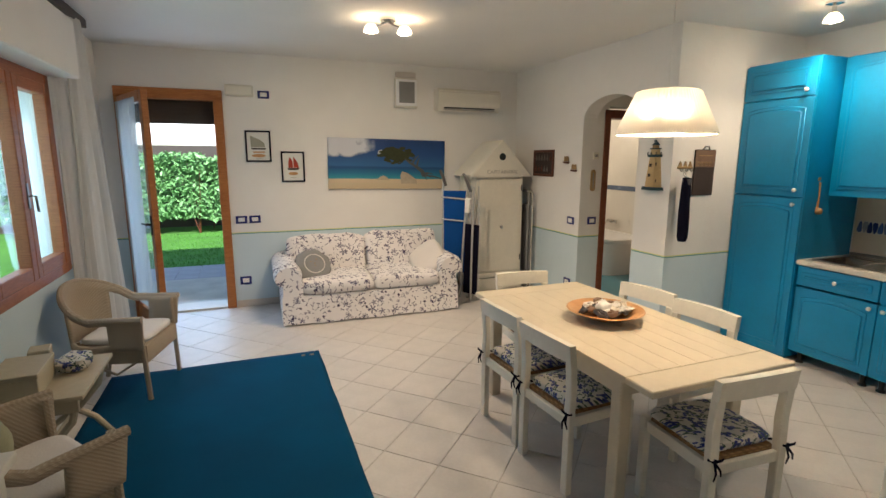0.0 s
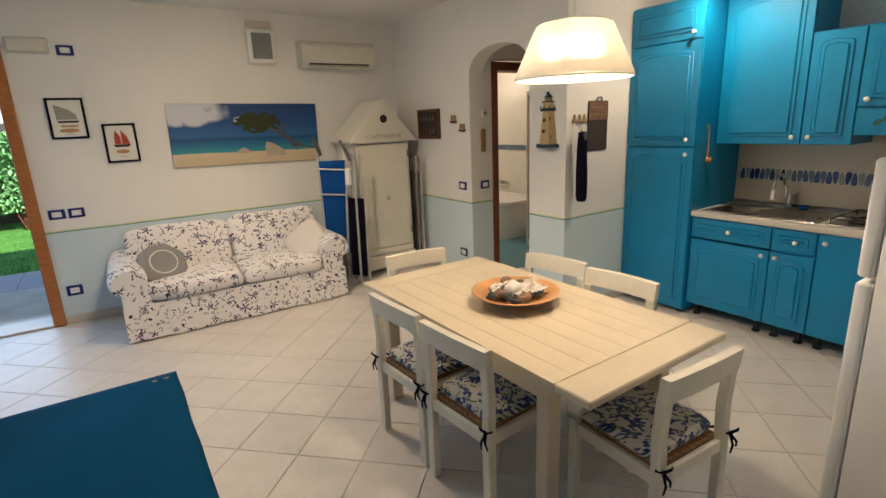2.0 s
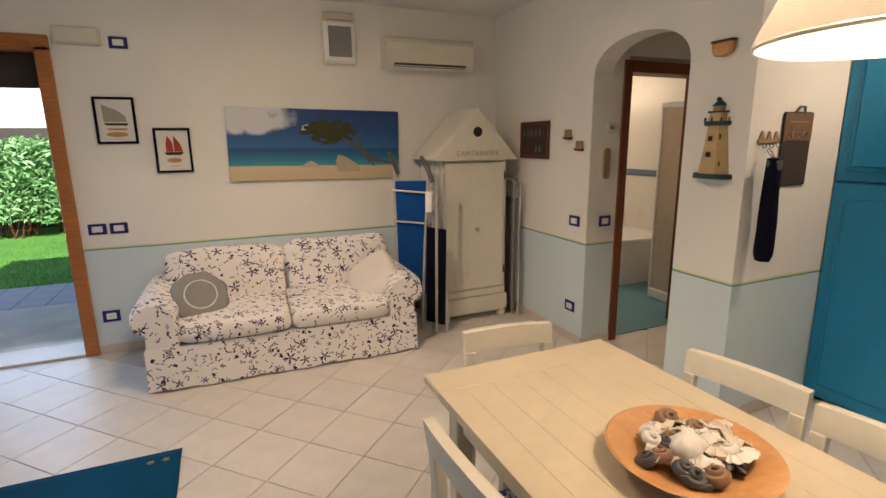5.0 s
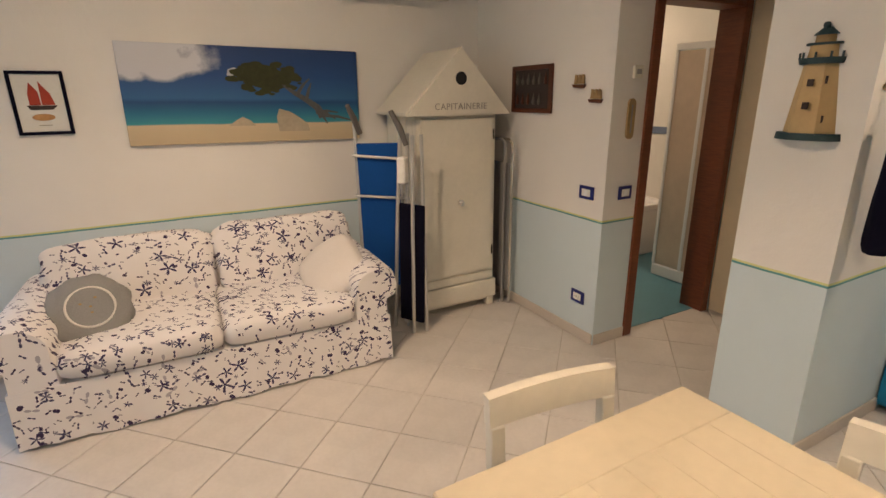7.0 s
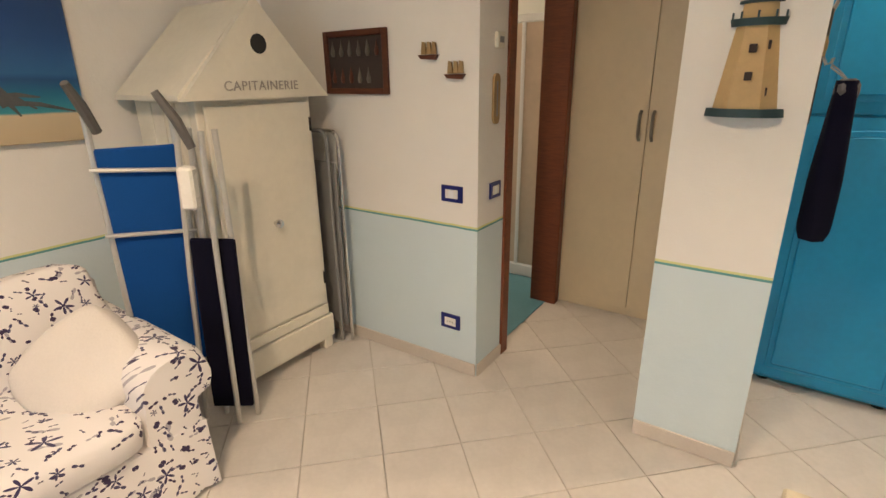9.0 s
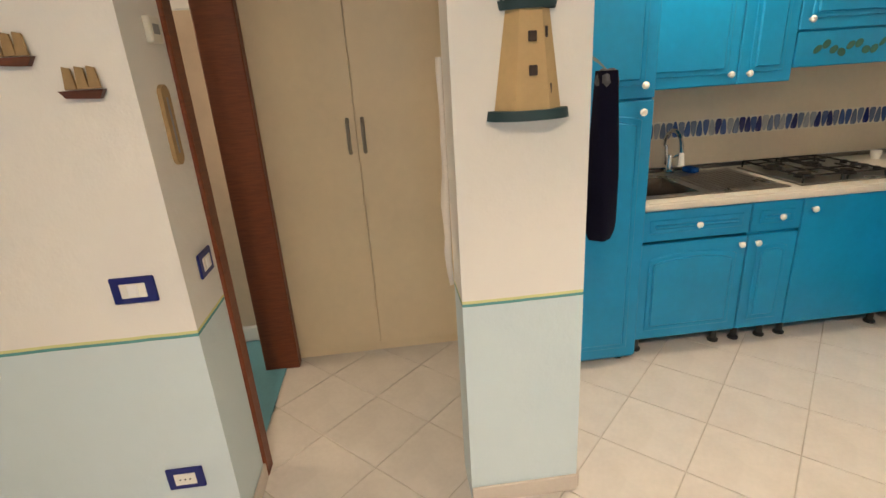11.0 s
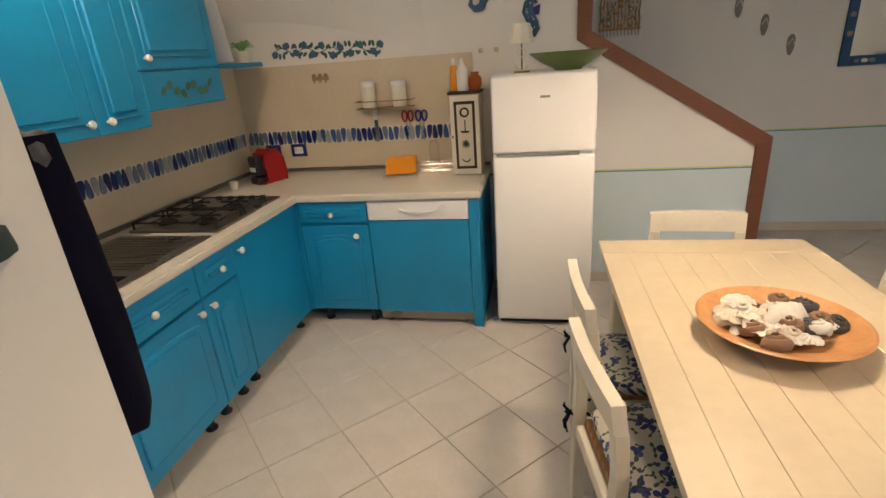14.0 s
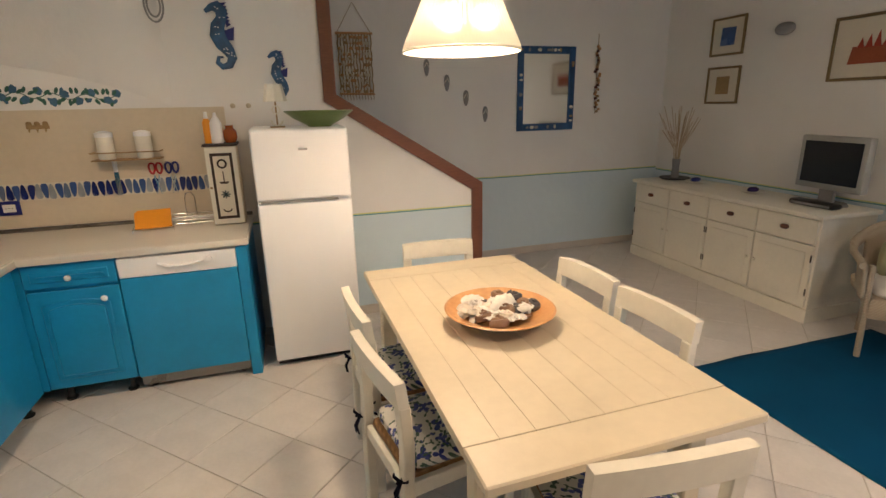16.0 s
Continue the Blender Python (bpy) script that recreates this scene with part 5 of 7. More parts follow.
M_SAIL = surface("faded_sail", (0.36, 0.35, 0.28), 0.8, vary=0.1)
M_REDSAIL = surface("red_sail", (0.42, 0.055, 0.03), 0.8, vary=0.1)
M_HULL = surface("dark_hull", (0.05, 0.035, 0.03), 0.8)
M_WHITEPAPER = surface("white_paper", (0.74, 0.74, 0.70), 0.85, vary=0.04)
oval = lambda cx, cz, a, b, n=20: [(cx + a * math.cos(2 * math.pi * i / n), cz + b * math.sin(2 * math.pi * i / n)) for i in range(n)]
f = framed("framed_boat_print", NW(0.24, 1.787), 0.262, 0.335, 0.017, M_NAVY, "dark-framed print of a boat with a grey sail", paper=M_WHITEPAPER)
flat_shape(f, "sail", [(-0.075, -0.01), (0.07, -0.01), (0.065, 0.03), (0.02, 0.07), (-0.08, 0.115)], M_SAIL)
flat_shape(f, "hull", [(-0.075, -0.018), (-0.065, -0.035), (0.07, -0.035), (0.08, -0.018)], M_HULL)
flat_shape(f, "side_view", [(-0.06, -0.055), (-0.05, -0.07), (0.06, -0.07), (0.07, -0.055)], M_BOWL)
flat_shape(f, "deck_plan", oval(0, -0.10, 0.07, 0.018), M_BOWL)
flat_shape(f, "caption", [(-0.03, -0.135), (0.03, -0.135), (0.03, -0.131), (-0.03, -0.131)], M_SAIL)
f = framed("framed_boat_print", NW(0.595, 1.565), 0.252, 0.338, 0.017, M_NAVY, "dark-framed print of a boat with two red sails", paper=M_WHITEPAPER)
flat_shape(f, "sail", [(-0.05, -0.01), (0.0, -0.01), (-0.003, 0.06), (-0.035, 0.11), (-0.05, 0.05)], M_REDSAIL)
flat_shape(f, "sail", [(0.005, -0.01), (0.065, -0.01), (0.05, 0.05), (0.006, 0.115)], M_REDSAIL)
flat_shape(f, "hull", [(-0.065, -0.012), (-0.05, -0.035), (0.05, -0.035), (0.075, -0.012)], M_HULL)
flat_shape(f, "deck_plan", oval(0, -0.075, 0.052, 0.018), M_BOWL)
flat_shape(f, "caption", [(-0.03, -0.12), (0.03, -0.12), (0.03, -0.116), (-0.03, -0.116)], M_SAIL)


def beach_canvas():
    m, nt, b = nodes_of("beach_print")
    co = nt.nodes.new("ShaderNodeTexCoord").outputs["Object"]
    s = node(nt, "ShaderNodeSeparateXYZ", ins={0: co})
    z = math_node(nt, "ADD", s.outputs[2], math_node(nt, "MULTIPLY", math_node(nt, "SUBTRACT", noise_fac(nt, 4, 3), 0.5), 0.016))
    ramp = nt.nodes.new("ShaderNodeValToRGB")
    el = ramp.color_ramp.elements
    stops = ((0.0, (0.52, 0.42, 0.27)), (0.195, (0.58, 0.48, 0.33)), (0.21, (0.035, 0.27, 0.34)), (0.32, (0.010, 0.15, 0.28)), (0.43, (0.005, 0.065, 0.20)), (0.47, (0.022, 0.12, 0.31)), (0.7, (0.009, 0.065, 0.23)), (1.0, (0.006, 0.04, 0.16)))
    while len(el) < len(stops):
        el.new(0.5)
    for e_, (p, c) in zip(el, stops):
        e_.position, e_.color = p, (*c, 1)
    nt.links.new(node(nt, "ShaderNodeMapRange", ins={0: z, 1: -0.32, 2: 0.32}).outputs[0], ramp.inputs[0])
    left = node(nt, "ShaderNodeMapRange", ins={0: s.outputs[0], 1: 0.02, 2: -0.55}).outputs[0]
    high = node(nt, "ShaderNodeMapRange", ins={0: s.outputs[2], 1: 0.03, 2: 0.17}).outputs[0]
    cl = math_node(nt, "MULTIPLY", math_node(nt, "MULTIPLY", left, high), math_node(nt, "MULTIPLY", noise_fac(nt, 5.5, 5), 2.2))
    cloud = node(nt, "ShaderNodeMapRange", ins={0: cl, 1: 0.42, 2: 0.72}).outputs[0]
    nt.links.new(mix_color(nt, cloud, ramp.outputs[0], (0.60, 0.62, 0.68)), b.inputs["Base Color"])
    b.inputs["Roughness"].default_value = 0.55
    add_bump(nt, b, noise_fac(nt, 400, 1), 0.1, 0.001)
    c = thing("beach_canvas", pose(1.697, NORTH, 1.594, 0, 0.9, 0) @ Matrix.Diagonal((0.97, 1, 0.917, 1)), "wide canvas print of a tropical beach and leaning tree", "picture")
    part("canvas", box(-0.738, 0.738, -0.032, -0.001, -0.32, 0.32, 0.003), m, c)
    dk = surface("tree_olive", (0.055, 0.062, 0.022), 0.8, vary=0.25, grain=40)
    rock = surface("pale_rock", (0.52, 0.44, 0.33), 0.8, vary=0.15, grain=30)
    gnarl = surface("grey_branch", (0.11, 0.115, 0.12), 0.8, vary=0.2)
    crown = [(0.11 + (0.185 + 0.03 * math.sin(5 * a) + 0.012 * math.sin(11 * a)) * math.cos(a), 0.12 + (0.074 + 0.014 * math.sin(4 * a + 1)) * math.sin(a)) for a in (2 * math.pi * i / 40 for i in range(40))]
    flat_shape(c, "tree_crown", crown, dk, -0.0335)
    crng = random.Random(2)
    for i in range(70):
        a, r = crng.uniform(0, 6.28), math.sqrt(crng.random())
        cx, cz, s_ = 0.11 + 0.225 * r * math.cos(a), 0.115 + 0.085 * r * math.sin(a) + 0.02 * math.sin(a), crng.uniform(0.012, 0.035)
        flat_shape(c, "foliage", [(cx + s_ * (1 + 0.4 * crng.random()) * math.cos(t), cz + s_ * 0.6 * math.sin(t)) for t in (0.7 * j for j in range(9))], dk, -0.0338 - 0.00007 * i)
    bm = tube([(0.20, -0.0335, 0.08), (0.28, -0.0335, 0.02), (0.36, -0.0335, -0.03), (0.43, -0.0335, -0.08), (0.47, -0.0335, -0.15)], [0.010, 0.017, 0.022, 0.027, 0.033], 6)
    for a, q in (((0.30, 0.01), (0.39, 0.12)), ((0.36, -0.03), (0.40, 0.09)), ((0.43, -0.1), (0.56, -0.17)), ((0.45, -0.14), (0.70, -0.185)), ((0.44, -0.12), (0.50, -0.20)), ((0.42, -0.12), (0.58, -0.12))):
        tube([(a[0], -0.0335, a[1]), ((a[0] + q[0]) / 2, -0.0335, (a[1] + q[1]) / 2 + 0.012), (q[0], -0.0335, q[1])], [0.014, 0.010, 0.004], 5, bm)
    bm.transform(Matrix.Translation((0, -0.0335, 0)) @ Matrix.Diagonal((1, 0.08, 1, 1)) @ Matrix.Translation((0, 0.0335, 0)))
    part("tree_trunk", bm, gnarl, c)
    flat_shape(c, "rock", [(0.16, -0.25), (0.37, -0.25), (0.36, -0.20), (0.30, -0.15), (0.24, -0.11), (0.17, -0.09), (0.15, -0.15)], rock, -0.0335)
    flat_shape(c, "rock", [(-0.16, -0.205), (0.01, -0.205), (-0.02, -0.17), (-0.07, -0.145), (-0.11, -0.165)], rock, -0.0335)
    flat_shape(c, "cloud_puff", [(-0.14, 0.13), (-0.05, 0.125), (-0.05, 0.16), (-0.09, 0.185), (-0.13, 0.17)], surface("cloud_print", (0.58, 0.60, 0.66), 0.6), -0.0333)


beach_canvas()


def air_unit():
    a = thing("air_conditioner", pose(2.69, NORTH, 2.225) @ Matrix.Diagonal((0.91, 1, 0.86, 1)), "ageing cream split air conditioner high on the wall", "air conditioner")
    prof = [(0.0, 0.02), (-0.13, 0.0), (-0.17, 0.06), (-0.185, 0.15), (-0.18, 0.27), (-0.15, 0.305), (0.0, 0.31)]
    bm = prism([(y, z) for y, z in prof], 0.90)
    bm.transform(Matrix(((0, 1, 0, -0.45), (1, 0, 0, -0.001), (0, 0, 1, 0), (0, 0, 0, 1))))
    part("body", bm, M_PLAST, a, "", 30)
    part("outlet", box(-0.37, 0.37, -0.168, -0.13, 0.022, 0.062, 0.004), M_BLACK, a, "dark air outlet slot")
    part("louvre", box(-0.37, 0.37, -0.175, -0.166, 0.026, 0.034, 0.002), M_PLAST, a)
    part("intake_line", box(-0.43, 0.43, -0.1875, -0.18, 0.248, 0.258, 0.002), M_SKIRT, a, "long intake slot")
    v = thing("wall_heater", pose(1.918, NORTH, 2.255) @ Matrix.Diagonal((0.86, 1, 0.94, 1)), "white wall fan unit with a grey grille", "heater")
    part("housing", box(-0.16, 0.16, -0.06, -0.001, 0.0, 0.36, 0.012, 2), M_PLAST, v)
    part("top_vent", box(-0.14, 0.14, -0.055, -0.001, 0.362, 0.43, 0.008), M_SKIRT, v, "beige top vent")
    part("front_frame", box(-0.15, 0.15, -0.078, -0.058, 0.02, 0.34, 0.01, 2), M_WHITE, v)
    g = part("grille", box(-0.11, 0.11, -0.083, -0.077, 0.055, 0.31, 0.003), M_GREYC, v, "grey grille")
    for k in range(16):
        part("slat", box(-0.108, 0.108, -0.086, -0.083, 0.06 + k * 0.0156, 0.067 + k * 0.0156), M_GREYC, g)


air_unit()


# ---- leaning things beside the hut cabinet ----
def deck_chairs():
    M_ARM = surface("charcoal_plastic", (0.11, 0.105, 0.10), 0.5, vary=0.1)
    d = thing("folded_deck_chair", pose(2.37, 5.45, 0, 5, 0, -22), "folded deck chair with blue canvas and white frame", "chair")
    for x in (-0.13, 0.15):
        part("frame_tube", tube([(x, 0, 0.012), (x, 0.02, 0.7), (x, 0.03, 1.42)], 0.012, 8), M_ALU, d)
    part("canvas", box(-0.125, 0.145, 0.012, 0.03, 0.30, 1.30, 0.006), M_DECK, d, "bright blue canvas")
    for z in (0.97, 1.23):
        part("cross_bar", tube([(-0.15, -0.004, z), (0.17, -0.004, z - 0.03)], 0.009, 8), M_ALU, d)
    part("armrest", tube([(-0.10, 0.03, 1.36), (-0.13, 0.0, 1.46), (-0.16, -0.05, 1.54)], [0.018, 0.02, 0.014], 8), M_ARM, d, "dark grey plastic armrest")
    q = thing("folded_deck_chair", pose(2.475, 5.28, 0, 3, 3, -52), "folded aluminium deck chair leaning on the cabinet", "chair")
    for x, y, lean in ((-0.10, 0.0, 0.05), (0.06, -0.03, -0.01), (0.13, 0.03, -0.05), (-0.02, 0.04, 0.0)):
        part("frame_tube", tube([(x, y, 0.012), (x + lean * 0.5, y, 0.75), (x + lean, y + 0.01, 1.36)], 0.0125, 8), M_ALU, q)
    part("canvas", box(-0.06, 0.12, -0.004, 0.02, 0.08, 0.92, 0.006), M_NAVY, q, "dark folded canvas")
    part("armrest", tube([(0.02, -0.04, 1.30), (-0.02, -0.045, 1.40), (-0.08, -0.05, 1.50)], [0.017, 0.02, 0.015], 8), M_ARM, q, "dark grey plastic armrest")
    part("hinge_block", box(-0.06, 0.0, -0.03, 0.03, 1.05, 1.22, 0.01), M_KNOB, q, "white plastic hinge block")
    f = thing("folded_metal_chair", pose(3.36, 5.46, 0, 0, 0, 88), "folded chrome tube chair leaning behind the cabinet", "chair")
    for k, (dx, y) in enumerate(((0.0, 0.0), (0.035, 0.03), (0.07, -0.01))):
        w = 0.15 - 0.02 * k
        pts = [(-w + dx, y, 0.012), (-w + dx, y, 1.20)] + [(-w + dx + 0.05 - 0.05 * math.cos(a), y, 1.22 + 0.05 * math.sin(a)) for a in (0.4, 0.8, 1.2, 1.57)] + [(w + dx - 0.05 + 0.05 * math.sin(a), y, 1.22 + 0.05 * math.cos(a)) for a in (0.0, 0.4, 0.8, 1.2)] + [(w + dx, y, 1.18), (w + dx, y, 0.012)]
        part("frame_tube", tube(pts, 0.011, 8), M_CHROME if k != 1 else M_GREYC, f)
    part("seat_panel", box(-0.12, 0.15, -0.006, 0.006, 0.10, 1.10, 0.004), M_GREYC, f, "dark grey folded panel")


deck_chairs()


# ---- arch wall and pier ----
def wall_bits():
    f = framed("shadow_box", AWP(5.203, 1.613), 0.43, 0.31, 0.03, M_DARKWOOD, "dark wooden shadow box with small nautical pieces", paper=M_HULL)
    M_DIM = surface("dim_brass", (0.17, 0.15, 0.12), 0.6, vary=0.2)
    rng = random.Random(9)
    for k in range(11):
        x, z = -0.15 + 0.06 * (k % 6), 0.06 if k < 6 else -0.07
        part("miniature", lathe([(0.008, 0), (0.013, 0.02), (0.006, 0.04 + 0.02 * rng.random()), (0.0, 0.08)], 8, None, (x, -0.016, z - 0.03)), rng.choice((M_DIM, M_DIM, M_DARKWOOD)), f)
    for y, z in ((4.739, 1.647), (4.594, 1.561)):
        s = thing("toy_ship", AWP(y, z), "tiny brown model sailing ship fixed to the wall", "ornament", "model ships on the wall")
        part("hull", prism([(-0.045, -0.03), (0.035, -0.035), (0.05, -0.012), (-0.06, -0.012)], 0.018, pose(0, -0.02, 0)), M_DARKWOOD, s)
        for x in (-0.03, 0.0, 0.028):
            part("sail", prism([(x - 0.014, -0.01), (x + 0.014, -0.01), (x + 0.01, 0.04), (x - 0.008, 0.045)], 0.008, pose(0, -0.016, 0)), M_TAN, s)
    t = thing("thermostat", pose(3.602, A1, 1.696), "small grey wall thermostat", "thermostat")
    part("case", box(-0.035, 0.035, -0.02, -0.0005, -0.035, 0.035, 0.004), M_PLAST, t)
    part("display", box(-0.02, 0.02, -0.022, -0.0195, -0.012, 0.015, 0.001), M_GREYC, t)
    t = thing("wall_thermometer", pose(3.582, A1, 1.436), "long rounded wooden wall thermometer", "thermometer")
    part("board", prism([(0.03 * math.cos(a), (0.085 if math.sin(a) > 0 else -0.085) + 0.03 * math.sin(a)) for a in (0.01 + 2 * math.pi * i / 20 for i in range(20))], 0.012, pose(0, -0.0125, 0)), M_TAN, t)
    part("scale", box(-0.006, 0.006, -0.0145, -0.0122, -0.08, 0.08, 0.001), M_GREYC, t)
    # lighthouse plaque: half an octagonal tower
    L = thing("lighthouse_plaque", AWP(3.441, 1.396), "cream and dark teal wooden lighthouse plaque on the pier", "ornament")

    def half_tower(z0, z1, r0, r1, flat=0.62, n=4):
        bm = bmesh.new()
        rows = []
        r0, r1, z0, z1 = r0 * 0.87, r1 * 0.87, z0 * 0.9, z1 * 0.9
        for r, z in ((r0, z0), (r1, z1)):
            rows.append([bm.verts.new((r * math.cos(a), -0.001 - r * flat * abs(math.sin(a)), z)) for a in (math.pi * i / n for i in range(n + 1))])
        for i in range(n):
            bm.faces.new((rows[0][i], rows[0][i + 1], rows[1][i + 1], rows[1][i]))
        for r in rows:
            bm.faces.new(r)
        bm.faces.new((rows[0][0], rows[1][0], rows[1][-1], rows[0][-1]))
        return bm
    part("base", half_tower(0.0, 0.03, 0.137, 0.132, 0.62, 10), M_TEAL, L, "dark teal base")
    part("tower", half_tower(0.03, 0.315, 0.110, 0.070, 0.62, 3), M_LHOUSE, L, "cream faceted tower", None)
    part("gallery", half_tower(0.315, 0.34, 0.088, 0.094, 0.62, 10), M_TEAL, L, "dark teal gallery")
    for i in range(5):
        a = math.pi * (i + 0.3) / 4.6
        part("baluster", box(0.076 * math.cos(a) - 0.003, 0.076 * math.cos(a) + 0.003, -0.047 * math.sin(a) - 0.008, -0.047 * math.sin(a) - 0.002, 0.305, 0.326), M_TEAL, L)
    part("upper_tower", half_tower(0.34, 0.39, 0.062, 0.056, 0.62, 6), M_LHOUSE, L)
    part("upper_ledge", half_tower(0.39, 0.40, 0.072, 0.072, 0.62, 8), M_TEAL, L)
    part("lantern", half_tower(0.40, 0.43, 0.042, 0.040, 0.62, 6), M_TAN, L, "tan lantern room")
    part("dome", half_tower(0.43, 0.46, 0.052, 0.018, 0.62, 8), M_TEAL, L)
    part("finial", puff((0, -0.012, 0.421), (0.013, 0.012, 0.013), 1, 1, 10, 6), M_TEAL, L)
    for z in (0.13, 0.215):
        w = part("window", box(-0.011, 0.011, -0.006, 0.002, -0.013, 0.013, 0.001), M_HULL, L, "small dark window")
        w.matrix_basis = pose(0.0, -0.0560 + (z - 0.13) * 0.085, z, -5, 0, 0)
    for z in (0.08, 0.225):
        w = part("window", box(-0.004, 0.004, -0.004, 0.002, -0.014, 0.014, 0.001), M_HULL, L, "narrow dark slit")
        w.matrix_basis = pose(0.061 - z * 0.08, -0.035 + z * 0.02, z, 0, 0, 58)
    hull = [(-0.062, 0.075), (-0.058, 0.03), (-0.04, 0.008), (0.0, 0.0), (0.04, 0.008), (0.058, 0.03), (0.062, 0.075)]
    w = thing("boat_plaque", AWP(3.441, 2.03), "brown carved wooden boat plaque above the lighthouse", "ornament")
    part("hull", prism(hull, 0.035, pose(0, -0.036, 0), None, 0.006), M_BOWL, w)
    part("gunwale", box(-0.066, 0.066, -0.04, -0.001, 0.075, 0.085, 0.003), M_DARKWOOD, w, "dark rim")
    # clipboard sign, key rack and cloth on the south face of the pier
    P = lambda x, z: pose(x, 3.255, z)
    c = thing("clipboard_sign", P(3.79, 1.555), "dark brown and black painted clipboard sign", "sign")
    part("board", box(-0.12, 0.12, -0.012, -0.001, -0.20, 0.19, 0.006), M_HULL, c)
    part("upper_panel", box(-0.115, 0.115, -0.015, -0.012, 0.04, 0.185, 0.002), surface("aged_brown_panel", (0.20, 0.12, 0.075), 0.6, vary=0.18, grain=40, stain=20), c, "brown painted panel")
    for k in range(4):
        part("scroll", tube([(-0.08 + 0.045 * k + 0.018 * math.cos(a), -0.016, 0.07 + 0.016 * math.sin(a)) for a in (0.5 * i for i in range(11))], 0.003, 5), M_TAN, c)
    part("faint_line", box(-0.08, 0.08, -0.0155, -0.0135, 0.135, 0.142), M_TAN, c)
    part("clip", tube([(-0.04, -0.012, 0.185), (-0.02, -0.022, 0.215), (0.02, -0.022, 0.215), (0.04, -0.012, 0.185)], 0.007, 8), M_STEEL, c, "metal clip")
    k = thing("key_rack", P(3.575, 1.595), "small brass rack with three sailing-ship hooks", "hook rack")
    part("bar", box(-0.085, 0.085, -0.010, -0.001, -0.012, 0.008, 0.003), M_TAN, k)
    for x in (-0.055, 0.0, 0.055):
        part("ship_top", prism([(x - 0.02, 0.008), (x + 0.02, 0.008), (x + 0.004, 0.05), (x - 0.004, 0.05)], 0.006, pose(0, -0.009, 0)), M_TAN, k)
        part("hook", tube([(x, -0.008, -0.01), (x, -0.02, -0.035), (x, -0.034, -0.030), (x, -0.036, -0.015)], 0.003, 6), M_STEEL, k)
    h = thing("oven_cloth", pose(3.523, 3.17, 1.51) @ Matrix.Diagonal((0.92, 0.88, 1, 1)), "dark navy oven cloth with grey top hanging from the rack", "cloth")
    bm, rows = bmesh.new(), []
    for i in range(19):
        v = i / 18
        k = min(1.0, 0.70 + 0.5 * v) * (1.0 if v < 0.93 else 1.0 - 4.0 * (v - 0.93))
        rows.append([bm.verts.new((0.050 * k * math.cos(a) + 0.003 * math.sin(4 * a + v * 5), -0.054 * k * math.sin(a) - 0.004 * math.sin(3 * a + v * 3), -0.535 * v)) for a in (2 * math.pi * j / 24 for j in range(24))])
    for a, b in zip(rows, rows[1:]):
        for j in range(24):
            bm.faces.new((a[j], a[(j + 1) % 24], b[(j + 1) % 24], b[j]))
    bm.faces.new(rows[-1])
    bm.faces.new(rows[0])
    part("body", bm, M_NAVY, h, "", 60)
    part("patch", puff((0.0, -0.002, -0.035), (0.037, 0.040, 0.042), 0.7, 0.9, 16, 8, 0.12), surface("charcoal_print", (0.14, 0.14, 0.15), 0.9, vary=0.35, grain=70, stain=30), h, "grey patterned top")
    part("loop", tube([(0.0, 0.0, 0.0), (0.012, 0.03, 0.03), (0.02, 0.058, 0.05), (0.008, 0.058, 0.04), (-0.01, 0.03, 0.02), (0, 0, 0.0)], 0.003, 6), M_GREYC, h)
    s = thing("dish_brush", pose(4.36, 2.653, 1.245), "wooden dish brush hanging on the blue tall cabinet", "brush")
    part("handle", tube([(0.0, -0.012, 0.03), (0.006, -0.014, 0.12), (0.0, -0.012, 0.24)], [0.010, 0.006, 0.007], 8), M_BOWL, s)
    part("head", puff((0.004, -0.026, 0.01), (0.028, 0.022, 0.026), 0.7, 0.7, 12, 8), M_BOWL, s)
    part("hook", lathe([(0.016, 0), (0.016, 0.006), (0, 0.007)], 14, None, (0, 0, 0)), M_TAN, s, "brass hook plate").matrix_basis = pose(0, 0, 0.265, 90, 0, 0)


wall_bits()


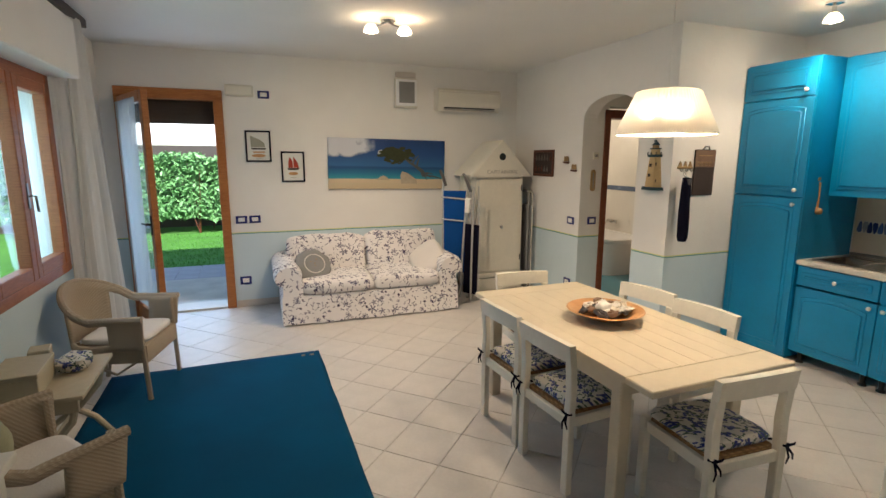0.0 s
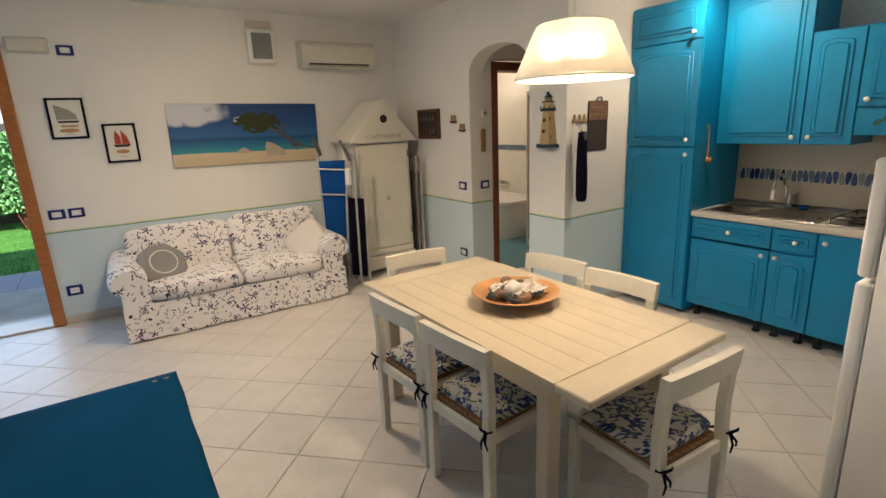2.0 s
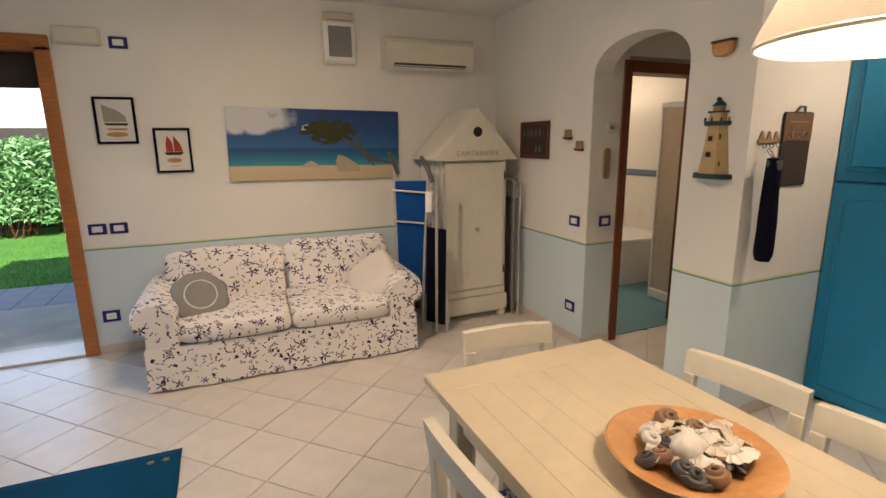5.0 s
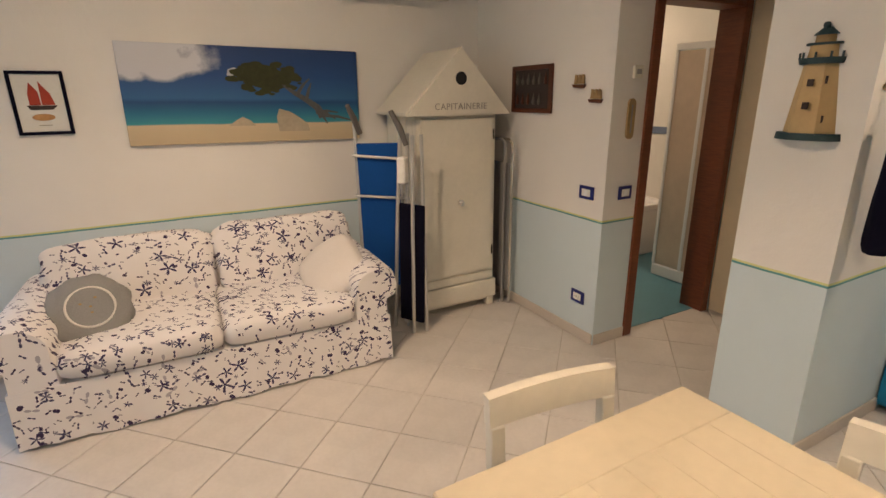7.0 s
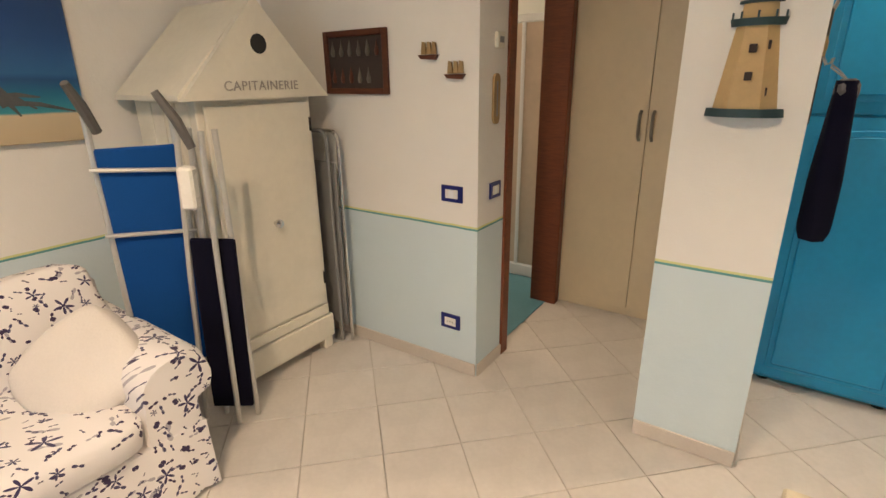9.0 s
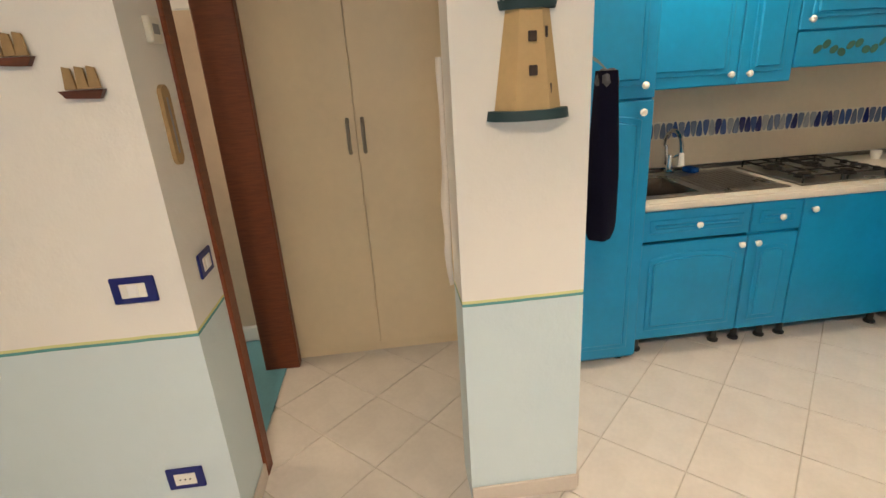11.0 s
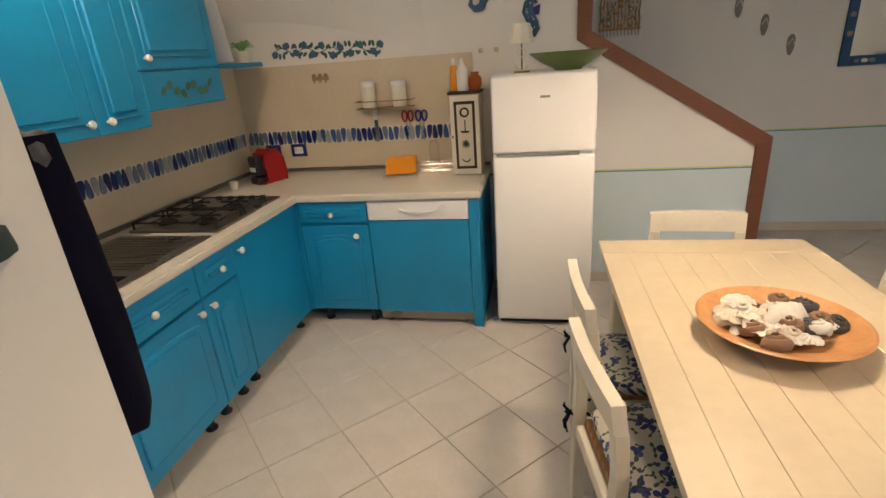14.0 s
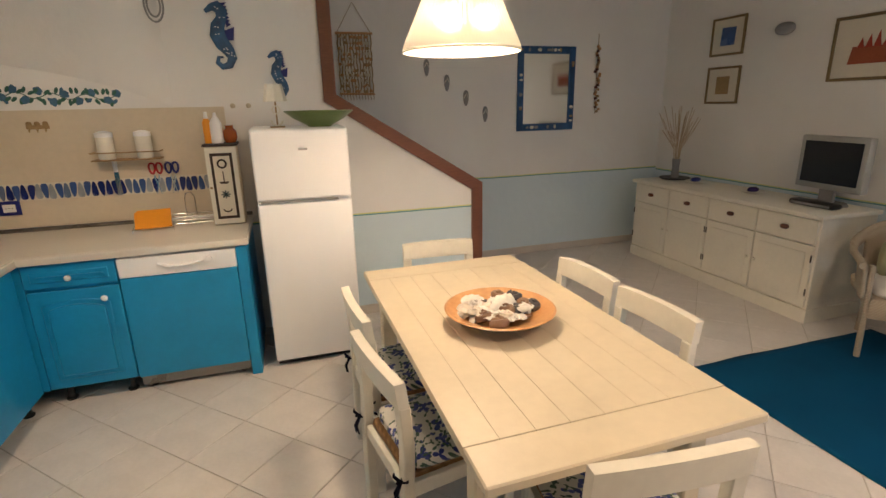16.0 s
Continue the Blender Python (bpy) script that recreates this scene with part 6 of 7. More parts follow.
# ---- passage and bathroom ----
def passage():
    w = thing("wardrobe", pose(4.605, 4.474, 0), "tall beige wardrobe with two plain doors", "wardrobe")
    part("carcass", box(0.02, 0.58, -0.985, 0.0, 0.0, 2.6, 0.003), M_WARDROBE, w)
    for y0, y1, ky in ((-0.984, -0.478, -0.51), (-0.474, -0.001, -0.435)):
        d = part("door", box(0.0, 0.019, y0, y1, 0.055, 2.58, 0.002), M_WARDROBE, w)
        part("handle", tube([(0.0, ky, 1.165), (-0.028, ky, 1.19), (-0.034, ky, 1.25), (-0.028, ky, 1.31), (0.0, ky, 1.335)], 0.010, 8), M_STEEL, d, "metal bow handle")
    part("plinth", box(0.012, 0.019, -0.985, 0.0, 0.0, 0.052), M_WARDROBE, w)
    bm = bmesh.new()
    rows = []
    for i in range(15):
        v = i / 14
        rows.append([bm.verts.new((3.66 + 0.035 * u, 3.659 + 0.022 * math.sin(0.15 + u * 0.95) * (0.65 + 0.35 * math.sin(v * 9 + u) + 0.2 * math.sin(v * 23)) * (0.35 + 0.75 * v), 1.58 - 0.78 * v - 0.02 * (u % 2) * (i == 14))) for u in range(4)])
    for a, b in zip(rows, rows[1:]):
        for j in range(3):
            bm.faces.new((a[j], a[j + 1], b[j + 1], b[j]))
    g = single("white_garment", bm, M_WCLOTH, "white cotton garment hanging on the back of the pier", "clothes", smooth=70)
    sol = g.modifiers.new("thick", "SOLIDIFY")
    sol.thickness = 0.008
    single("hanging_jacket", puff((4.75, 3.43, 1.20), (0.14, 0.062, 0.50), 0.6, 0.8, 24, 12, 0.25, 4), M_TEAL, "dark green patterned jacket hanging in the passage", "clothes")
    s = thing("shower_cabin", pose(4.87, 4.668, 0), "corner shower cabin with white frame and frosted panels", "shower")
    M_FROST = surface("frosted_panel", (0.66, 0.53, 0.42), 0.3, vary=0.08, grain=14)
    X, Y = 0.72, 0.56
    part("tray", box(0.0, X, 0.0, Y, 0.007, 0.11, 0.01), M_WHITE, s)
    part("top_frame", box(0.03, X, Y - 0.03, Y, 1.90, 1.95, 0.004), M_WHITE, s)
    part("top_frame", box(0.0, 0.03, 0.0, Y, 1.90, 1.95, 0.004), M_WHITE, s)
    for x, y in ((0, 0), (0, 0.265), (0, Y - 0.03), (0.35, Y - 0.03), (X - 0.03, Y - 0.03)):
        part("upright", box(x, x + 0.03, y, y + 0.03, 0.11, 1.90, 0.003), M_WHITE, s)
    for a in ((0.008, 0.018, 0.03, 0.265), (0.008, 0.018, 0.295, Y - 0.03), (0.03, 0.35, Y - 0.022, Y - 0.012), (0.38, X - 0.03, Y - 0.022, Y - 0.012)):
        part("panel", box(a[0], a[1], a[2], a[3], 0.115, 1.895), M_FROST, s, "frosted beige panel")
    t = thing("bathtub", pose(5.19, 6.45, 0.006), "white bathtub with chrome mixer at the bathroom wall", "bathtub")
    bm = bmesh.new()
    for (ax, ay), z, flip in (((0.40, 0.80), 0.0, 0), ((0.39, 0.83), 0.46, 0), ((0.405, 0.855), 0.48, 0), ((0.405, 0.855), 0.52, 0), ((0.34, 0.78), 0.52, 0), ((0.28, 0.70), 0.12, 0), ((0.0, 0.0), 0.10, 0)):
        for q in range(28):
            a = 2 * math.pi * q / 28
            c, d = math.cos(a), math.sin(a)
            bm.verts.new((ax * math.copysign(abs(c) ** 0.35, c), ay * math.copysign(abs(d) ** 0.35, d), z))
    bm.verts.ensure_lookup_table()
    for r in range(6):
        for q in range(28):
            bm.faces.new([bm.verts[k] for k in (r * 28 + q, r * 28 + (q + 1) % 28, r * 28 + 28 + (q + 1) % 28, r * 28 + 28 + q)])
    bmesh.ops.remove_doubles(bm, verts=bm.verts, dist=0.0004)
    part("tub", bm, M_WHITE, t, "", 40)
    part("mixer", tube([(0.36, 0.05, 0.66), (0.30, 0.05, 0.68), (0.25, 0.05, 0.66), (0.24, 0.05, 0.62)], 0.018, 8), M_CHROME, t)
    part("mixer_plate", box(0.36, 0.405, -0.06, 0.16, 0.64, 0.70, 0.01), M_CHROME, t)
    bm = box(3.63, 5.59, 7.392, 7.398, 1.18, 1.25)
    bx(bm, 5.588, 5.597, 5.24, 7.39, 1.18, 1.25)
    setting("bathroom_tile_band", bm, M_BAND[3], "grey-blue tile band on the bathroom wall", "trim")


passage()
# warm fill lamp added to brighten the bathroom; no window or fixture is built there
lamp("bathroom_daylight", "AREA", look((4.5, 7.3, 2.2), (4.4, 5.2, 0.8)), BATH_W, (1.0, 0.76, 0.50), size=0.7, size_y=0.7)


# ---- kitchen smalls ----
def kitchen_smalls():
    m = thing("coffee_machine", pose(4.575, 0.70, ZT + 0.002, 0, 0, 155), "small red and black capsule coffee machine", "coffee machine")
    prof = [(-0.10, 0.0), (0.09, 0.0), (0.10, 0.05), (0.085, 0.15), (0.05, 0.205), (-0.02, 0.215), (-0.06, 0.19), (-0.07, 0.12), (-0.055, 0.03)]
    bm = prism([(y, z) for y, z in prof], 0.11)
    bm.transform(Matrix(((0, 1, 0, -0.055), (1, 0, 0, 0), (0, 0, 1, 0), (0, 0, 0, 1))))
    bmesh.ops.bevel(bm, geom=list(bm.edges), offset=0.008, segments=2, affect="EDGES")
    part("body", bm, M_RED, m, "glossy red body")
    part("front", box(-0.045, 0.045, -0.125, -0.055, 0.06, 0.185, 0.012, 2), M_BLACK, m, "black front")
    part("drip_tray", box(-0.045, 0.045, -0.13, -0.04, 0.0, 0.045, 0.008), M_BLACK, m)
    part("tag", box(-0.03, 0.03, -0.128, -0.1245, 0.085, 0.115, 0.001), M_WHITE, m, "white label")
    single("white_cup", lathe([(0.022, 0), (0.028, 0.02), (0.030, 0.05), (0.027, 0.05), (0.024, 0.01), (0, 0.008)], 18), M_KNOB, "small white cup beside the coffee machine", "cup", pose(4.72, 0.92, ZT + 0.002))
    o = thing("cutting_board_rack", pose(3.66, 0.645, ZT + 0.002, 0, 0, 8), "orange cutting board lying on a wire rack", "cutting board")
    b = part("board", prism([(-0.10, 0), (0.08, 0), (0.10, 0.02), (0.10, 0.14), (-0.10, 0.14)], 0.012), M_ORANGE, o, "bright orange plastic board")
    b.matrix_basis = Matrix.Translation((0, -0.05, 0.105)) @ Matrix.Rotation(radians(-40), 4, "X") @ Matrix(((1, 0, 0, 0), (0, 0, 1, 0), (0, 1, 0, 0), (0, 0, 0, 1)))
    for x in (-0.11, 0.11):
        part("wire", tube([(x, 0.10, 0.003), (x, 0.10, 0.02), (x, -0.09, 0.02), (x, -0.09, 0.003)], 0.003, 6), M_CHROME, o)
    w = thing("wire_rack", pose(3.46, 0.52, ZT + 0.002), "chrome wire rack holding a white kitchen roll", "rack")
    for z in (0.004, 0.05):
        part("wire", tube([(-0.12, -0.05, z), (0.12, -0.05, z), (0.12, 0.05, z), (-0.12, 0.05, z)], 0.003, 6, None, True), M_CHROME, w)
    for x in (-0.12, -0.04, 0.04, 0.12):
        part("wire", tube([(x, -0.05, 0.004), (x, -0.05, 0.05)], 0.003, 6), M_CHROME, w)
    part("handle", tube([(-0.03, 0.0, 0.05), (-0.03, 0.0, 0.17), (-0.01, 0.0, 0.20), (0.02, 0.0, 0.19), (0.03, 0.0, 0.15), (0.03, 0.0, 0.05)], 0.003, 6), M_CHROME, w)
    r = part("kitchen_roll", tube([(-0.16, 0.0, 0.03), (0.14, 0.0, 0.03)], 0.013, 16), M_WCLOTH, w, "thin white roll")
    # decorated narrow cabinet with bottles on it
    c = thing("key_cabinet", pose(3.218, 0.70, ZT + 0.002, 0, 0, 180), "narrow white cabinet with dark nautical panel", "cabinet")
    part("body", box(-0.092, 0.092, 0.012, 0.19, 0.0, 0.49, 0.003), M_CREAM, c)
    part("top", box(-0.10, 0.10, -0.006, 0.20, 0.49, 0.505, 0.003), M_HULL, c)
    d = part("door", box(-0.09, 0.09, -0.004, 0.011, 0.005, 0.485, 0.003), M_HUT, c)
    part("panel_border", box(-0.064, 0.064, -0.0065, -0.004, 0.04, 0.45, 0.001), M_HULL, d, "dark mosaic border")
    part("panel", box(-0.048, 0.048, -0.0085, -0.0065, 0.058, 0.432, 0.001), M_PAPER, d, "grey ivory panel")
    ring = [(0.024 * math.cos(2 * math.pi * i / 20), -0.0095, 0.385 + 0.024 * math.sin(2 * math.pi * i / 20)) for i in range(20)]
    part("lifebuoy", tube(ring, 0.006, 6, None, True), M_HULL, d)
    part("ship_motif", tube([(0, -0.0095, 0.27), (0, -0.0095, 0.34)], 0.003, 5), M_HULL, d)
    part("ship_motif", prism([(-0.03, 0.275), (0.03, 0.275), (0.02, 0.262), (-0.02, 0.262)], 0.002, pose(0, -0.0105, 0)), M_HULL, d)
    for k in range(4):
        a = k * math.pi / 4
        part("wheel_spoke", tube([(-0.026 * math.cos(a), -0.0095, 0.195 - 0.026 * math.sin(a)), (0.026 * math.cos(a), -0.0095, 0.195 + 0.026 * math.sin(a))], 0.004, 5), M_TEAL, d)
    part("anchor", tube([(0.025 * math.cos(a), -0.0095, 0.11 + 0.025 * math.sin(a)) for a in (math.pi + 0.3 + 0.28 * i for i in range(10))], 0.004, 5), M_HULL, d)
    part("knob", puff((-0.078, -0.012, 0.24), (0.008, 0.008, 0.008), 1, 1, 8, 6), M_TAN, d)
    zt = ZT + 0.002 + 0.505
    b = thing("spray_bottle", pose(3.285, 0.60, zt), "slim orange and white bottle", "bottle")
    part("body", lathe([(0.022, 0), (0.024, 0.01), (0.024, 0.13), (0.012, 0.15), (0, 0.151)], 16), M_ORANGE, b)
    part("cap", lathe([(0.013, 0.15), (0.011, 0.19), (0, 0.191)], 12), M_WHITE, b, "white cap")
    b = thing("white_bottle", pose(3.232, 0.61, zt), "white plastic detergent bottle", "bottle")
    part("body", lathe([(0.034, 0), (0.036, 0.01), (0.036, 0.12), (0.018, 0.155), (0, 0.156)], 18), M_WHITE, b)
    part("cap", lathe([(0.014, 0.155), (0.008, 0.185), (0, 0.186)], 12), M_WHITE, b)
    b = thing("orange_jar", pose(3.158, 0.59, zt), "squat orange glazed jar", "jar")
    part("body", lathe([(0.03, 0), (0.042, 0.03), (0.04, 0.07), (0.022, 0.09), (0.026, 0.105), (0, 0.106)], 18), surface("orange_glaze", (0.42, 0.10, 0.02), 0.2), b)
    part("lug", tube([(0.035, 0, 0.085), (0.05, 0, 0.075), (0.042, 0, 0.05)], 0.004, 6), M_ORANGE, b)
    # shelf with jars, hooks and tools on the south tiles
    s = thing("glass_rack", pose(3.778, 0.412, 1.285), "clear plastic wall rack holding two white jars", "shelf")
    part("shelf", box(-0.19, 0.19, 0.0, 0.11, 0.0, 0.008, 0.002), M_TAN, s)
    part("rail", tube([(-0.19, 0.002, 0.05), (-0.19, 0.108, 0.05), (0.19, 0.108, 0.05), (0.19, 0.002, 0.05)], 0.004, 6), M_TAN, s)
    for x in (0.11, -0.10):
        j = thing("storage_jar", pose(3.778 + x, 0.47, 1.294), "cream storage jar with white lid on the wall rack", "jar", "jars on the rack")
        part("body", lathe([(0.042, 0), (0.046, 0.01), (0.046, 0.13), (0.043, 0.135), (0, 0.136)], 20), M_HUT, j)
        part("lid", lathe([(0.048, 0.134), (0.048, 0.16), (0.02, 0.17), (0, 0.171)], 20), M_WHITE, j, "white lid")
    b = thing("hook_strip", pose(4.234, 0.41, 1.498, 0, 0, 180), "bronze wall hooks shaped like three small ships", "hooks")
    part("bar", box(-0.06, 0.06, -0.008, -0.001, -0.012, 0.012, 0.003), M_TAN, b)
    for x in (-0.042, 0, 0.042):
        part("ornament", puff((x, -0.006, 0.018), (0.016, 0.006, 0.016), 1, 1, 10, 6), M_TAN, b)
        part("hook", tube([(x, -0.004, -0.01), (x, -0.02, -0.028), (x, -0.026, -0.014)], 0.003, 6), M_TAN, b)
    k = thing("knife", pose(3.871, 0.414, 1.18), "white-handled kitchen tool hanging on the tiles", "kitchen tool")
    part("handle", tube([(0, 0.01, 0.03), (0, 0.012, 0.12)], [0.012, 0.016], 8), M_WHITE, k)
    part("blade", box(-0.014, 0.014, 0.006, 0.010, -0.12, 0.03, 0.001), M_CHROME, k)
    for x, mt, lab in ((3.646, M_RED, "red-handled scissors hanging on the tiles"), (3.551, M_NAVYPL, "blue-handled scissors hanging on the tiles")):
        q = thing("scissors", pose(x, 0.414, 1.165), lab, "scissors")
        for sx in (-1, 1):
            part("handle", tube([(sx * 0.021 + 0.017 * math.cos(a) * (1 + 0.25 * math.sin(a)), 0.008, 0.055 + 0.034 * math.sin(a)) for a in (2 * math.pi * i / 14 for i in range(14))], 0.007, 6, None, True), mt, q)
            part("blade", prism([(sx * 0.012, 0.02), (sx * 0.018, 0.0), (-sx * 0.012, -0.11), (-sx * 0.016, -0.11)], 0.002, pose(0, 0.006 + 0.002 * sx, 0)), M_CHROME, q)
    # painted leaf border and seahorses
    M_STEN = surface("stencil_green", (0.05, 0.16, 0.12), 0.7, vary=0.2, grain=60)
    M_STENB = surface("stencil_blue", (0.08, 0.20, 0.33), 0.7, vary=0.25, grain=60)
    g = thing("leaf_border", pose(4.15, 0.402, 1.655, 0, 2.5, 180), "hand-painted border of blue flowers and green leaves", "wall painting")
    part("stem", tube([(-0.38 + 0.76 * i / 30, -0.002, 0.018 * math.sin(i * 0.9) + 0.02 - 0.04 * (i / 30) * 0) for i in range(31)], 0.0025, 4), M_STEN, g)
    rng = random.Random(21)
    for i in range(56):
        x = -0.38 + 0.76 * i / 56
        a = rng.uniform(-1.2, 1.2) + (1.57 if i % 2 else -1.57)
        cx, cz = x + 0.012 * math.cos(a), 0.02 + 0.035 * math.sin(a)
        flower = i % 5 == 0
        o = [((0.025 if flower else 0.019) * math.cos(t) * (1 + (0.2 * math.sin(5 * t) if flower else 0)), (0.022 if flower else 0.010) * math.sin(t)) for t in (2 * math.pi * j / 14 for j in range(14))]
        c_, s_ = math.cos(a), math.sin(a)
        flat_shape(g, "flower" if flower else "leaf", [(cx + px * c_ - pz * s_, cz + px * s_ + pz * c_) for px, pz in o], M_STENB if flower or rng.random() < 0.25 else M_STEN, -0.003 - 0.0004 * (i % 3), "", 0.0012)
    M_SEA = surface("seahorse_blue", (0.03, 0.12, 0.27), 0.45, vary=0.3, grain=20, stain=9)

    def seahorse(x, z, k, label, y=0.404):
        s = thing("seahorse_ornament", pose(x, y, z, 0, 0, 180), label, "ornament", "seahorses on the wall")
        pts = [(-0.065, 0.125), (-0.03, 0.15), (0.0, 0.155), (0.025, 0.13), (0.02, 0.09), (-0.005, 0.05), (-0.012, 0.0), (0.01, -0.05), (0.04, -0.09), (0.055, -0.13), (0.035, -0.17), (-0.005, -0.18), (-0.03, -0.155), (-0.022, -0.125), (0.005, -0.125)]
        rad = [0.010, 0.020, 0.034, 0.034, 0.030, 0.038, 0.045, 0.042, 0.034, 0.027, 0.022, 0.018, 0.014, 0.010, 0.006]
        pts = [(px * k, -0.010, pz * k) for px, pz in pts]
        bm = tube(pts, [r * k for r in rad], 12)
        bm.transform(Matrix.Translation((0, -0.010, 0)) @ Matrix.Diagonal((1, 0.22, 1, 1)) @ Matrix.Translation((0, 0.010, 0)))
        part("body", bm, M_SEA, s, "", 60)
        for i in range(7):
            part("crest", prism([((0.018 + 0.004 * i) * k, (0.175 - 0.016 * i) * k), ((0.058 + 0.002 * i) * k, (0.178 - 0.020 * i) * k), ((0.030 + 0.002 * i) * k, (0.150 - 0.018 * i) * k)], 0.004, pose(0, -0.012, 0)), M_NAVYPL, s)
        part("fin", prism([(0.02 * k, 0.02 * k), (0.085 * k, 0.045 * k), (0.075 * k, -0.03 * k), (0.03 * k, -0.03 * k)], 0.004, pose(0, -0.012, 0)), M_NAVYPL, s)
        for i in range(16):
            t = rng.uniform(2, 9.5)
            a, b = pts[int(t)], pts[int(t) + 1]
            u = t - int(t)
            part("dot", puff((a[0] + (b[0] - a[0]) * u + rng.uniform(-0.018, 0.018) * k, -0.021, a[2] + (b[2] - a[2]) * u), (0.004 * k, 0.0015, 0.004 * k), 1, 1, 8, 4), M_WHITE, s)
    seahorse(3.155, 2.03, 1.06, "large blue spotted wooden seahorse on the wall")
    seahorse(2.83, 1.80, 0.78, "small blue spotted wooden seahorse behind the lamp")
    for x in (3.134, 3.037):
        single("coat_peg", lathe([(0.016, 0), (0.016, 0.008), (0.006, 0.014), (0, 0.014)], 14), M_CREAM, "small round cream peg on the wall", "peg", pose(x, 0.402, 1.598, -90, 0, 0), "pegs on the wall")
    n = thing("rope_loop", pose(3.49, 0.48, 2.18, 0, 0, 180), "hanging loop of grey rope", "ornament")
    for r in (0.035, 0.05):
        part("rope", tube([(r * math.cos(a), -0.01, 1.9 * r * math.sin(a)) for a in (2 * math.pi * i / 24 for i in range(24))], 0.006, 6, None, True), M_GREYC, n)
    # on the fridge
    l = thing("small_lamp", pose(2.865, 0.875, 1.467, 0, 0, 180) @ Matrix.Scale(0.78, 4), "small unlit table lamp with anchor base on the fridge", "lamp")
    part("base", box(-0.055, 0.055, -0.035, 0.035, 0.0, 0.010, 0.003), M_TAN, l)
    part("anchor", tube([(0.04 * math.cos(a), 0, 0.055 + 0.04 * math.sin(a)) for a in (math.pi + 0.25 * i for i in range(13))], 0.008, 6), M_HUT, l)
    part("stem", tube([(0, 0, 0.01), (0, 0, 0.20)], 0.006, 8), M_TAN, l)
    part("wheel", tube([(0.028 * math.cos(a), -0.006, 0.13 + 0.028 * math.sin(a)) for a in (2 * math.pi * i / 16 for i in range(16))], 0.005, 6, None, True), M_HUT, l)
    part("shade", lathe([(0.088, 0.19), (0.06, 0.315), (0.057, 0.315), (0.085, 0.19)], 8), M_HUT, l, "pale faceted shade")
    single("green_bowl", lathe([(0.07, 0), (0.075, 0.008), (0.15, 0.048), (0.205, 0.09), (0.201, 0.094), (0.14, 0.054), (0, 0.014)], 40), M_GREENB, "wide shallow green ceramic bowl on the fridge", "bowl", pose(2.62, 0.875, 1.467))
    # corner shelf things and things on the wall units
    r = thing("paper_roll", pose(4.68, 0.80, 1.632, 0, 7, 0), "upright white kitchen paper roll", "paper roll")
    part("roll", lathe([(0.02, 0), (0.06, 0.002), (0.062, 0.40), (0.02, 0.402)], 24), M_WHITE, r)
    pl = thing("potted_plant", pose(4.64, 0.64, 1.631), "small green plant in a pale pot on the shelf", "plant")
    part("pot", lathe([(0.035, 0), (0.045, 0.07), (0.04, 0.07), (0, 0.06)], 16), M_HUT, pl)
    bm = bmesh.new()
    for i in range(26):
        a, t = rng.uniform(0, 6.28), rng.uniform(0.03, 0.09)
        tube([(0, 0, 0.06), (t * 0.6 * math.cos(a), t * 0.6 * math.sin(a), 0.10 + 0.03 * rng.random()), (t * math.cos(a), t * math.sin(a), 0.09)], [0.004, 0.008, 0.001], 5, bm)
    part("leaves", bm, M_LEAF, pl)
    d = thing("dried_flowers", pose(4.70, 1.62, 2.112), "dark dried flower bunch on top of the cabinets", "dried flowers")
    bm = bmesh.new()
    for i in range(40):
        a, t, z = rng.uniform(0, 6.28), rng.uniform(0.02, 0.14), rng.uniform(0.03, 0.2)
        tube([(0, 0, 0.002), (t * math.cos(a), t * math.sin(a), z)], 0.003, 4, bm)
        puff((t * math.cos(a), t * math.sin(a), z), (0.018, 0.018, 0.015), 1, 1, 6, 4, 0.3, i, bm)
    part("bunch", bm, M_HULL, d)
    for i in range(9):      # painted sprig on the hood front
        a = rng.uniform(-0.5, 0.5) + (0 if i % 2 else 3.14)
        cx, cz = 0.12 + 0.045 * i, 1.52 + 0.022 * math.sin(i * 1.7)
        o = [(cx + 0.024 * math.cos(t) * math.cos(a) - 0.011 * math.sin(t) * math.sin(a), cz + 0.024 * math.cos(t) * math.sin(a) + 0.02 * math.sin(t)) for t in (2 * math.pi * j / 10 for j in range(10))]
        flat_shape(hd, "painted_leaf", o, M_STEN, -0.0215 - 0.0004 * (i % 3), "green painted leaf", 0.001)


kitchen_smalls()


# ---- living corner: rug, wicker chairs, side table, sideboard ----
def rug():
    bm = bmesh.new()
    nx, ny = 34, 48
    x0, x1, y0, y1 = -0.95, 0.60, 1.93, 4.25
    gr = []
    for i in range(nx + 1):
        col = []
        for j in range(ny + 1):
            x, y = x0 + (x1 - x0) * i / nx, y0 + (y1 - y0) * j / ny
            ed = 0.006 * noise.noise(Vector((x * 3, y * 3, 1)))
            col.append(bm.verts.new((x + ed, y + ed, 0.006 + 0.009 * max(0, noise.noise(Vector((x * 2.2, y * 1.6, 5)))))))
        gr.append(col)
    for a, b in zip(gr, gr[1:]):
        for j in range(ny):
            bm.faces.new((a[j], b[j], b[j + 1], a[j + 1]))
    r = single("rug", bm, M_RUG, "plain deep teal blue cloth rug on the tiles", "rug", smooth=80)
    sol = r.modifiers.new("thick", "SOLIDIFY")
    sol.thickness, sol.offset = 0.005, -1
    for k in range(2):
        part("star_motif", prism([((0.022 if i % 2 else 0.009) * math.cos(math.pi * i / 5), (0.022 if i % 2 else 0.009) * math.sin(math.pi * i / 5)) for i in range(10)], 0.0015), M_TAN, r, "tiny pale star").matrix_basis = pose(0.46 + 0.07 * k, 4.16, 0.0125, 90, 0, 0)


rug()


